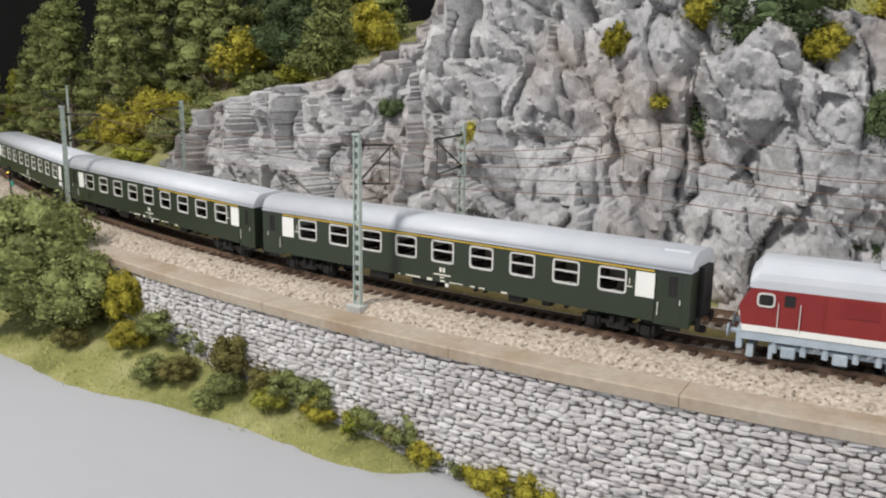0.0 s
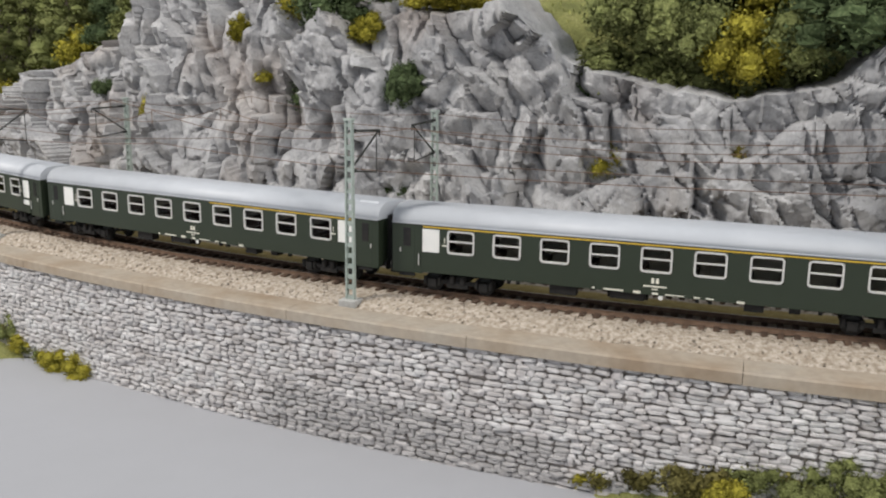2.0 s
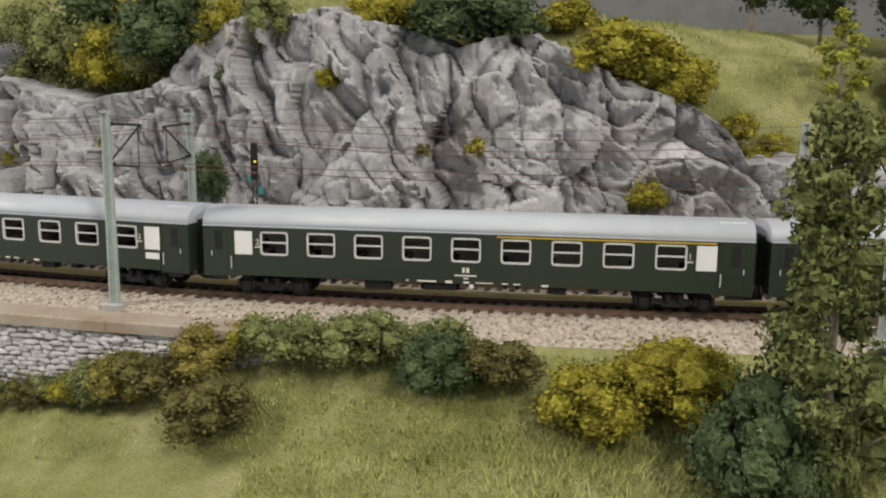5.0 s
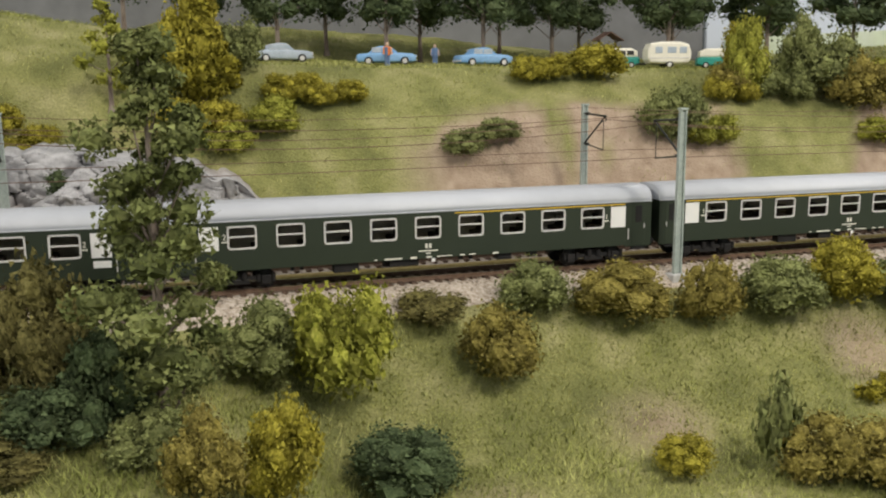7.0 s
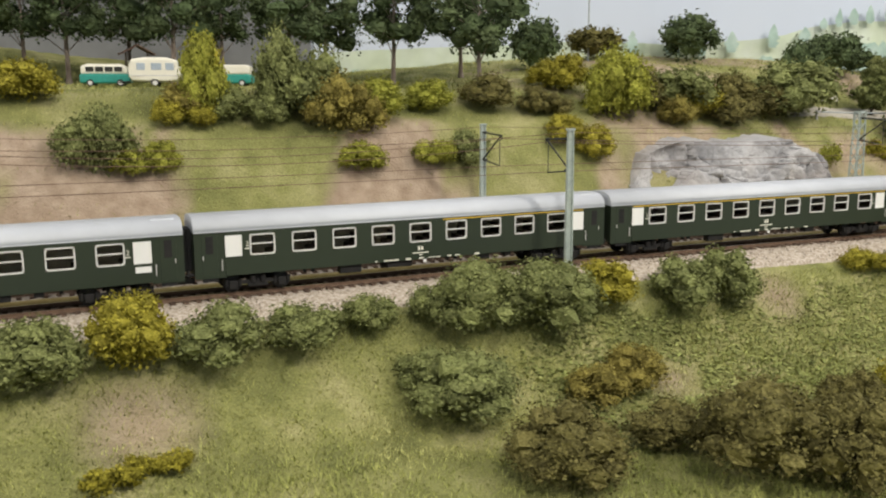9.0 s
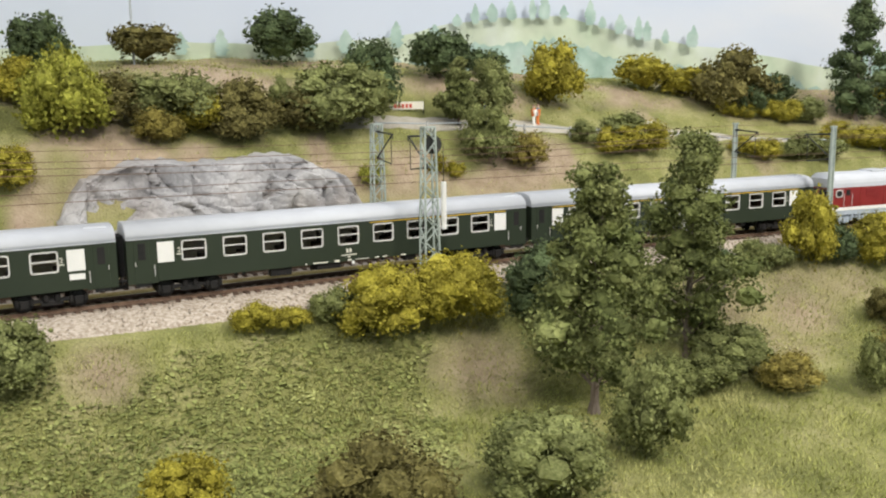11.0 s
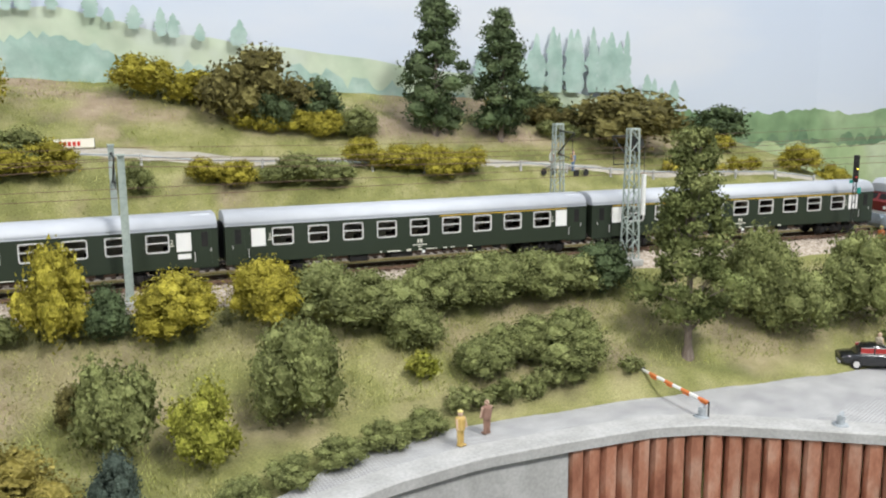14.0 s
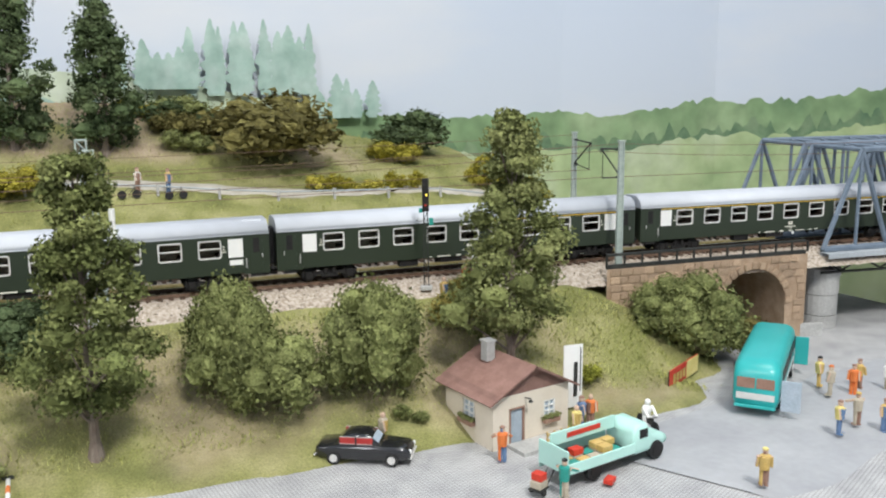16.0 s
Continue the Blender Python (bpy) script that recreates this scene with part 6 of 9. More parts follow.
bush("green", 1.149, 0.159, 0.0537, 0.0581)
bush("ochreleaf", 1.188, 0.155, 0.0415, 0.0415)
bush("olive", 1.102, 0.150, 0.0319, 0.0179)
bush("green", 1.266, 0.175, 0.0300, 0.0251)
bush("green", 1.310, 0.170, 0.0355, 0.0222)
bush("olive", 1.321, 0.159, 0.0752, 0.0301)
bush("brownleaf", 1.516, 0.248, 0.0732, 0.0732)
bush("dark", 1.548, 0.238, 0.0476, 0.0476)
bush("dark", 1.604, 0.245, 0.0503, 0.0503)
bush("green", 1.402, 0.142, 0.0314, 0.0314)
bush("olive", 1.477, 0.148, 0.0554, 0.0222)
bush("green", 1.558, 0.142, 0.0683, 0.0273)
bush("olive", 1.678, 0.148, 0.0954, 0.0301)
bush("green", 1.633, 0.227, 0.0503, 0.0319)
bush("olive", 1.564, 0.234, 0.0943, 0.0236)
bush("brownleaf", 1.882, 0.248, 0.0625, 0.0347)
bush("green", 1.390, -0.216, 0.0270, 0.0176)
bush("green", 1.417, -0.209, 0.0280, 0.0177)
bush("green", 1.447, -0.200, 0.0293, 0.0179)
bush("green", 1.477, -0.189, 0.0291, 0.0181)
bush("green", 1.507, -0.181, 0.0303, 0.0182)
bush("green", 1.545, -0.171, 0.0317, 0.0183)
bush("green", 1.577, -0.171, 0.0325, 0.0180)
bush("green", 1.610, -0.172, 0.0333, 0.0177)
bush("green", 1.666, -0.175, 0.0174, 0.0116)
bush("green", 1.511, -0.077, 0.0579, 0.0344)
bush("green", 1.535, -0.116, 0.0383, 0.0335)
bush("green", 1.577, -0.086, 0.0468, 0.0351)
bush("green", 1.625, -0.083, 0.0818, 0.0367)
bush("dark", 1.694, -0.101, 0.0478, 0.0382)
bush("green", 1.603, -0.140, 0.0890, 0.0298)
bush("fresh", 1.527, -0.140, 0.0212, 0.0247)
bush("green", 1.798, -0.165, 0.0557, 0.0763)
bush("green", 1.790, -0.156, 0.0501, 0.0705)
bush("green", 1.817, -0.177, 0.0553, 0.0553)
bush("green", 1.871, -0.184, 0.0646, 0.0779)
bush("ochreleaf", 1.951, -0.154, 0.0381, 0.0254)
bush("dark", 1.888, 0.259, 0.0755, 0.0314)
bush("olive", 1.843, 0.281, 0.0427, 0.0244)
bush("olive", 1.646, 0.158, 0.0981, 0.0249)
bush("green", 1.537, 0.148, 0.0537, 0.0201)
bush("olive", 2.179, 0.110, 0.0782, 0.0344)
bush("olive", 1.589, 0.231, 0.0555, 0.0303)
bush("green", 1.637, 0.224, 0.0363, 0.0260)
bush("green", 2.122, -0.158, 0.0530, 0.0445)
bush("green", 2.143, -0.175, 0.0694, 0.0631)
bush("fresh", 2.249, 0.023, 0.0425, 0.0283)
bush("brownleaf", 2.210, -0.154, 0.0391, 0.0285)
bush("ochreleaf", 1.976, -0.083, 0.0272, 0.0218)
bush("olive", 2.019, 0.121, 0.0997, 0.0168)
bush("green", 1.873, 0.214, 0.0455, 0.0225)
bush("olive", 2.084, 0.186, 0.0528, 0.0235)
bush("fresh", 2.010, -0.221, 0.0181, 0.0145)
bush("green", 1.887, -0.208, 0.0198, 0.0099)
bush("fresh", -1.80, 0.62, 0.05, 0.07)
bush("fresh", -1.93, 0.72, 0.05, 0.07)
bush("olive", -1.50, 0.66, 0.07, 0.06)
bush("green", -1.40, 0.58, 0.07, 0.05)
bush("fresh", -1.65, 0.62, 0.05, 0.05)
bush("olive", -1.58, 0.72, 0.06, 0.06)

bush("green", -1.459, 0.611, 0.060, 0.038)
bush("fresh", -1.502, 0.613, 0.050, 0.030)
bush("olive", -1.560, 0.700, 0.060, 0.045)
bush("green", -1.402, 0.900, 0.075, 0.060)
bush("green", -1.300, 0.800, 0.060, 0.050)
bush("fresh", -1.330, 0.680, 0.050, 0.030)
bush("fresh", -1.650, 0.795, 0.050, 0.030)
bush("green", -1.350, 0.620, 0.055, 0.035)
bush("green", -0.681, 0.126, 0.0531, 0.0505, 0.1328)
bush("green", -0.645, 0.118, 0.0613, 0.0582, 0.1179)
bush("olive", -0.608, 0.108, 0.0572, 0.0544, 0.1048)
bush("green", -0.573, 0.102, 0.0572, 0.0544, 0.1135)
bush("dark", -0.542, 0.097, 0.0490, 0.0466, 0.1246)
bush("olive", -0.511, 0.092, 0.0531, 0.0505, 0.1277)
bush("green", -0.483, 0.086, 0.0450, 0.0427, 0.1406)
bush("dark", -0.628, 0.147, 0.0695, 0.0660, 0.1471)
bush("olive", -0.577, 0.137, 0.0695, 0.0660, 0.1432)

bush("dark", -0.892, 0.206, 0.045, 0.038, 0.1550)
bush("green", -0.863, 0.194, 0.040, 0.036, 0.1586)
bush("olive", -1.348, 0.220, 0.0354, 0.0244)
bush("olive", -1.288, 0.158, 0.0301, 0.0197)
bush("brownleaf", -1.325, 0.195, 0.0378, 0.0253)
bush("brownleaf", -1.241, 0.124, 0.0266, 0.0162)
bush("green", -1.204, 0.107, 0.0239, 0.0176)
bush("fresh", -1.171, 0.093, 0.0232, 0.0148)
bush("olive", -1.139, 0.080, 0.0239, 0.0151)
bush("fresh", -1.114, 0.070, 0.0219, 0.0149)
bush("brownleaf", -1.089, 0.065, 0.0230, 0.0154)
bush("olive", -1.066, 0.063, 0.0242, 0.0154)
bush("olive", -1.040, 0.050, 0.0234, 0.0171)
bush("brownleaf", -1.016, 0.039, 0.0241, 0.0158)
bush("green", -1.260, 0.128, 0.0252, 0.0177)
bush("green", -1.214, 0.101, 0.0206, 0.0129)
bush("brownleaf", -1.338, 0.171, 0.0275, 0.0167)
bush("green", -1.380, 0.211, 0.0294, 0.0213)
bush("olive", -0.696, -0.078, 0.0207, 0.0139)
bush("brownleaf", -0.673, -0.088, 0.0201, 0.0142)
bush("brownleaf", -0.651, -0.098, 0.0207, 0.0137)
bush("green", -0.631, -0.101, 0.0204, 0.0136)
bush("brownleaf", -0.609, -0.101, 0.0215, 0.0158)
bush("green", -0.587, -0.102, 0.0213, 0.0129)
bush("brownleaf", -0.566, -0.103, 0.0211, 0.0133)
bush("brownleaf", -0.545, -0.104, 0.0209, 0.0149)
bush("olive", -0.524, -0.105, 0.0218, 0.0145)
bush("brownleaf", -0.502, -0.107, 0.0215, 0.0147)
bush("green", -0.483, -0.110, 0.0211, 0.0145)
bush("green", -0.465, -0.111, 0.0220, 0.0140)
bush("olive", -0.640, -0.110, 0.0252, 0.0177)
bush("green", -0.608, -0.114, 0.0246, 0.0179)
bush("green", -0.578, -0.119, 0.0241, 0.0169)
bush("brownleaf", -0.549, -0.122, 0.0235, 0.0166)
bush("olive", -0.521, -0.124, 0.0243, 0.0181)
bush("green", -0.494, -0.124, 0.0240, 0.0164)
bush("brownleaf", -0.469, -0.128, 0.0245, 0.0171)
bush("olive", -0.979, 0.221, 0.0207, 0.0207, 0.1336)
bush("olive", -0.952, 0.199, 0.0168, 0.0144, 0.1028)
bush("dark", -1.137, 0.297, 0.0220, 0.0210, 0.0866)
bush("olive", -1.070, 0.250, 0.0220, 0.0238, 0.0683)
bush("dark", -0.825, 0.145, 0.0302, 0.0264, 0.0957)
bush("dark", -0.832, 0.145, 0.0268, 0.0357, 0.0873)
bush("olive", -0.976, 0.220, 0.0179, 0.0211, 0.1373)
bush("dark", -0.503, 0.067, 0.0198, 0.0180, 0.1085)
bush("olive", -0.433, 0.059, 0.0179, 0.0170, 0.1088)
bush("olive", -0.329, 0.041, 0.0159, 0.0135, 0.0674)
bush("brownleaf", -0.364, 0.042, 0.0121, 0.0105, 0.0662)
bush("olive", -0.221, 0.031, 0.0277, 0.0231, 0.0342)
bush("dark", -0.515, 0.049, 0.0276, 0.0400, 0.0314)
bush("dark", -0.109, 0.037, 0.0205, 0.0205, 0.0368)
bush("olive", -0.925, 0.216, 0.0453, 0.0371, 0.1472)
bush("dark", -0.888, 0.193, 0.0599, 0.0440, 0.1361)
bush("olive", -0.858, 0.173, 0.0288, 0.0234, 0.1338)
bush("dark", -0.885, 0.194, 0.0731, 0.0439, 0.1463)
bush("olive", -0.866, 0.171, 0.0211, 0.0206, 0.1354)
bush("olive", -0.803, 0.174, 0.0643, 0.0322, 0.1546)
bush("dark", -0.551, 0.094, 0.0816, 0.0624, 0.1246)
bush("dark", -0.333, 0.079, 0.0886, 0.0506, 0.1384)
bush("olive", -0.235, 0.065, 0.0810, 0.0486, 0.1101)
bush("olive", -0.199, 0.058, 0.0480, 0.0400, 0.0992)
bush("olive", -0.397, 0.084, 0.0566, 0.0392, 0.1424)
join_small_plants()


# ---- masts and overhead wires ----
WIRE_POINTS = {"front": [], "rear": []}


def bracket(parent, side, top, colour=None):
    """The cantilever arm from a mast towards the wire; side is +1 when the track lies behind the mast."""
    bm = bmesh.new()
    reach = 0.031 * side
    rod(bm, (0, 0, top - 0.006), (0, reach, top - 0.0075), 0.0007)
    rod(bm, (0, 0, top - 0.027), (0, reach * 0.95, top - 0.0080), 0.0006)
    rod(bm, (0, 0, top - 0.027), (0, reach * 0.9, top - 0.030), 0.0005)
    rod(bm, (0, reach, top - 0.0075), (0, reach, top - 0.011), 0.0004)
    rod(bm, (0, reach * 0.9, top - 0.010), (0, reach * 0.9, top - 0.030), 0.0003)
    part("cantilever", bm, colour or MAT["darkmetal"], parent, "thin dark cantilever arm")
    bm = bmesh.new()
    for zz in (top - 0.0062, top - 0.0272):
        for k in range(3):
            rod(bm, (0, side * (0.003 + 0.0011 * k), zz), (0, side * (0.0036 + 0.0011 * k), zz), 0.0011)
    part("insulator", bm, MAT["darkmetal"], parent, "ribbed dark insulators")


def mast(x, o, top, style, bottom=-0.006):
    s = s_of(x)
    for _ in range(4):
        s += x - on_line(s, o)[0].x
    p, a = on_line(s, o, 0)
    th = empty("catenary_mast", stand(p.x, p.y, 0, math.degrees(a)), {"plain": "slim grey-green catenary mast beside the railway", "slotted": "slotted grey-green catenary mast beside the railway", "lattice": "lattice steel catenary mast on a concrete foot"}[style], "mast", "catenary masts")
    side = 1 if o < 0.03 else -1
    bm = bmesh.new()
    h = top - bottom
    if style == "lattice":
        w0, w1 = 0.0056, 0.0036
        for sx in (-1, 1):
            for sy in (-1, 1):
                rod(bm, (sx * w0, sy * w0 * 0.8, bottom), (sx * w1, sy * w1 * 0.8, top), 0.0008, seg=5)
        n = 11
        for k in range(n):
            f0, f1 = k / n, (k + 1) / n
            za, zb_ = bottom + h * f0, bottom + h * f1
            wa, wb = w0 + (w1 - w0) * f0, w0 + (w1 - w0) * f1
            s = 1 if k % 2 else -1
            for sy in (-1, 1):
                rod(bm, (-s * wa, sy * wa * 0.8, za), (s * wb, sy * wb * 0.8, zb_), 0.0005, seg=5)
                rod(bm, (sy * wa, -s * wa * 0.8, za), (sy * wb, s * wb * 0.8, zb_), 0.0005, seg=5)
        box(bm, 0, 0, top - 0.0005, 0.0085, 0.0068, 0.0012)
    else:
        w0, w1 = 0.0023, 0.0017
        for sx in (-1, 1):
            vs = [bm.verts.new((sx * w + dx, dy, z)) for z, w in ((bottom, w0), (top, w1)) for dx, dy in ((-0.0004, -0.0012), (0.0004, -0.0012), (0.0004, 0.0012), (-0.0004, 0.0012))]
            for i in range(4):
                bm.faces.new((vs[i], vs[(i + 1) % 4], vs[4 + (i + 1) % 4], vs[4 + i]))
            bm.faces.new(vs[4:])
        if style == "plain":
            vs = [bm.verts.new((sx * w, dy, z)) for z, w in ((bottom, w0), (top, w1)) for sx, dy in ((-1, -0.0003), (1, -0.0003), (1, 0.0003), (-1, 0.0003))]
            for i in range(4):
                bm.faces.new((vs[i], vs[(i + 1) % 4], vs[4 + (i + 1) % 4], vs[4 + i]))
            bm.faces.new(vs[4:])
            box(bm, 0, 0, top, 0.0052, 0.0034, 0.0012)
        else:
            n = 17
            for k in range(n):
                f = (k + 0.5) / n
                w = w0 + (w1 - w0) * f
                box(bm, 0, 0, bottom + h * f, 2 * w, 0.0012, h / n * 0.42)
            box(bm, 0, 0, top, 0.0052, 0.0034, 0.0012)
        bmesh.ops.recalc_face_normals(bm, faces=bm.faces[:])
    part("post", bm, MAT["mast"], th)
    bm = bmesh.new()
    box(bm, 0, 0, bottom - 0.0005, 0.0105 if style != "lattice" else 0.017, 0.009 if style != "lattice" else 0.015, 0.0050, bevel=0.0005)
    part("foot", bm, MAT["concrete"], th, "pale concrete foot")
    bracket(th, side, top)
    WIRE_POINTS["front" if o < 0.03 else "rear"].append((s, o + 0.031 * side, top))
    if style == "lattice" and o < 0:
        bm = bmesh.new()
        rod(bm, (0.0115, 0.001, 0.030), (0.0115, 0.001, 0.062), 0.0019, seg=10)
        part("tension_weight", bm, MAT["white"], th, "white stacked tension weights")
        bm = bmesh.new()
        rod(bm, (0.0115, 0.001, 0.062), (0.0115, 0.001, top - 0.012), 0.0003, seg=5)
        rod(bm, (0.004, 0.0018, top - 0.012), (0.004, 0.0002, top - 0.012), 0.0062, seg=14)
        part("tension_wheel", bm, MAT["darkmetal"], th, "dark tensioning wheel")
    return th


for x, top, style in ((-1.72, 0.091, "slotted"), (-1.409, 0.091, "slotted"), (-1.121, 0.092, "slotted"), (-0.827, 0.092, "slotted"), (-0.508, 0.096, "plain"), (-0.125, 0.090, "plain"), (0.251, 0.092, "plain"),
                      (0.627, 0.092, "plain"), (0.997, 0.099, "lattice"), (1.368, 0.089, "plain"), (1.738, 0.098, "lattice"), (2.102, 0.092, "plain"), (2.50, 0.092, "plain")):
    mast(x, -0.034, top, style, -0.006 if x < 2.11 else -0.012)
for x, top, style in ((-1.66, 0.091, "slotted"), (-1.36, 0.091, "slotted"), (-1.075, 0.090, "slotted"), (-0.80, 0.091, "slotted"), (-0.515, 0.093, "plain"), (-0.134, 0.092, "plain"), (0.239, 0.093, "plain"),
                      (0.617, 0.092, "plain"), (1.010, 0.098, "lattice"), (1.378, 0.089, "plain"), (1.753, 0.098, "lattice"), (2.15, 0.092, "plain")):
    mast(x, 0.088, top, style)


def build_wires():
    for word, pts in WIRE_POINTS.items():
        pts.sort()
        th = empty("overhead_wire", None, "thin rusty overhead wires above the railway track", "wire", "overhead wires")
        for drop, sag, r, name in ((0.0095, 0.0085, 0.00024, "carrier_wire"), (0.0300, 0.0008, 0.00024, "contact_wire")):
            bm = bmesh.new()
            for (s0, o0, t0), (s1, o1, t1) in zip(pts, pts[1:]):
                last = None
                for k in range(13):
                    f = k / 12
                    p = on_line(s0 + (s1 - s0) * f, o0 + (o1 - o0) * f, (t0 + (t1 - t0) * f) - drop - sag * 4 * f * (1 - f))[0]
                    if last:
                        rod(bm, last, p, r, seg=5)
                    last = p
            part(name, bm, MAT["wire"], th)
        # feeder wires on the mast heads
        bm = bmesh.new()
        off = -0.031 if word == "front" else 0.031
        for (s0, o0, t0), (s1, o1, t1) in zip(pts, pts[1:]):
            last = None
            for k in range(13):
                f = k / 12
                p = on_line(s0 + (s1 - s0) * f, o0 + off, (t0 + (t1 - t0) * f) - 0.002 - 0.005 * 4 * f * (1 - f))[0]
                if last:
                    rod(bm, last, p, 0.0002, seg=5)
                last = p
        part("feeder_wire", bm, MAT["wire"], th)


build_wires()


# ---- backdrop: painted board behind the layout ----
def sky_material():
    m = bpy.data.materials.new("painted_sky")
    m.use_nodes = True
    nt = m.node_tree
    bsdf = nt.nodes["Principled BSDF"]
    bsdf.inputs["Roughness"].default_value, bsdf.inputs["Specular IOR Level"].default_value = 0.95, 0.05
    co = nt.nodes.new("ShaderNodeTexCoord")
    sp = nt.nodes.new("ShaderNodeSeparateXYZ")
    nt.links.new(co.outputs["Object"], sp.inputs[0])
    r = nt.nodes.new("ShaderNodeMapRange")
    r.inputs["From Min"].default_value, r.inputs["From Max"].default_value = 0.05, 0.75
    nt.links.new(sp.outputs["Z"], r.inputs["Value"])
    ramp = nt.nodes.new("ShaderNodeValToRGB")
    ramp.color_ramp.elements[0].color, ramp.color_ramp.elements[1].color = (0.575, 0.615, 0.68, 1), (0.40, 0.485, 0.64, 1)
    nt.links.new(r.outputs["Result"], ramp.inputs["Fac"])
    mp = nt.nodes.new("ShaderNodeMapping")
    mp.inputs["Scale"].default_value = (1.3, 1.3, 4.0)
    nt.links.new(co.outputs["Object"], mp.inputs["Vector"])
    n = nt.nodes.new("ShaderNodeTexNoise")
    n.inputs["Scale"].default_value, n.inputs["Detail"].default_value = 1.9, 6
    nt.links.new(mp.outputs["Vector"], n.inputs["Vector"])
    r2 = nt.nodes.new("ShaderNodeMapRange")
    r2.inputs["From Min"].default_value, r2.inputs["From Max"].default_value, r2.inputs["To Max"].default_value = 0.48, 0.72, 0.8
    nt.links.new(n.outputs["Fac"], r2.inputs["Value"])
    mix = nt.nodes.new("ShaderNodeMix")
    mix.data_type = "RGBA"
    nt.links.new(r2.outputs["Result"], mix.inputs[0])
    nt.links.new(ramp.outputs["Color"], mix.inputs[6])
    mix.inputs[7].default_value = (0.64, 0.645, 0.66, 1)
    nt.links.new(mix.outputs[2], bsdf.inputs["Base Color"])
    return m


MAT["sky"] = sky_material()
MAT["farhill"] = material("painted_pale_green_hill", [(0.42, 0.50, 0.37), (0.50, 0.56, 0.43), (0.55, 0.60, 0.53)], 14, 0.95, fine=30)
MAT["fartrees"] = material("painted_hazy_trees", [(0.27, 0.385, 0.33), (0.34, 0.455, 0.40), (0.43, 0.53, 0.48)], 40, 0.95, fine=60)
MAT["farwood"] = material("painted_green_wood", [(0.13, 0.21, 0.11), (0.21, 0.31, 0.16), (0.31, 0.40, 0.23)], 9, 0.95, fine=48, vary=0.35)


def board_line(points, z0, z1, mat, name, label, thick=0.01):
    """An upright board along a line of plan points."""
    vs, fs = [], []
    for x, y in points:
        vs += [(x, y, z0), (x, y, z1), (x, y + thick, z1), (x, y + thick, z0)]
    for i in range(len(points) - 1):
        for k in range(4):
            fs.append((4 * i + k, 4 * i + 4 + k, 4 * i + 4 + (k + 1) % 4, 4 * i + (k + 1) % 4))
    fs += [(0, 1, 2, 3), tuple(4 * (len(points) - 1) + k for k in (3, 2, 1, 0))]
    return tagged(solid(name, vs, fs, mat), label, "backdrop", kind="structure")


BACK = [(0.20, 0.62), (0.58, 0.50), (1.0, 0.42), (1.54, 0.35), (1.98, 0.31), (2.38, 0.285), (2.62, 0.245), (2.95, 0.12), (3.2, -0.12), (3.3, -0.5), (3.3, -1.0)]
board_line(BACK[1:], -0.15, 1.1, MAT["sky"], "backdrop_sky", "painted pale blue sky with soft white clouds")
board_line([(-0.75, 0.95), (0.20, 0.62), (0.578, 0.505)], -0.2, 1.1, MAT["greycurtain"], "backdrop_grey", "grey cloth hanging behind the trees")
# added black sheet: stands in for darkness past the left end
board_line([(-2.9, 0.2), (-2.75, 1.0), (-2.3, 1.5), (-0.9, 1.6)], -0.3, 1.1, MAT["darkbeyond"], "backdrop_black", "black sheet standing in for the dark beyond the left end of the layout")


def along_back(f):
    pts = np.array(BACK)
    d = np.concatenate([[0], np.cumsum(np.hypot(*np.diff(pts, axis=0).T))])
    x, y = np.interp(f, d, pts[:, 0]), np.interp(f, d, pts[:, 1])
    x2, y2 = np.interp(f + 0.01, d, pts[:, 0]), np.interp(f + 0.01, d, pts[:, 1])
    a = math.atan2(y2 - y, x2 - x)
    return x, y, a


def painted_ridge(name, f0, f1, height, mat, lift, label):
    """A flat painted outline just in front of the backdrop; height(f) is its upper edge."""
    n = max(30, int((f1 - f0) / 0.006))
    vs, fs = [], []
    for i in range(n + 1):
        f = f0 + (f1 - f0) * i / n
        x, y, a = along_back(f)
        x, y = x + math.sin(a) * lift, y - math.cos(a) * lift
        vs += [(x, y, -0.15), (x, y, height(f))]
        if i:
            fs.append((2 * i - 2, 2 * i, 2 * i + 1, 2 * i - 1))
    return tagged(solid(name, vs, fs, mat), label, "backdrop", kind="structure")


def bumps(f, size, seed):
    return size * (abs(noise.noise((f * 26, seed, 0))) + 0.6 * abs(noise.noise((f * 66, seed, 4))))


def hill_line(f):
    return float(np.interp(f, (0.4, 0.75, 0.88, 1.01, 1.056, 1.12, 1.2, 1.243, 1.3, 1.385, 1.46, 1.57, 1.75, 1.94), (0.165, 0.180, 0.176, 0.190, 0.202, 0.210, 0.213, 0.204, 0.189, 0.179, 0.173, 0.156, 0.135, 0.095)))


def wood_line(f):
    return float(np.interp(f, (1.84, 1.934, 2.05, 2.12, 2.22, 2.27, 2.38, 2.46, 2.57, 2.64, 2.72, 3.2, 4.0), (0.085, 0.100, 0.090, 0.092, 0.096, 0.089, 0.097, 0.105, 0.099, 0.111, 0.119, 0.125, 0.12)))


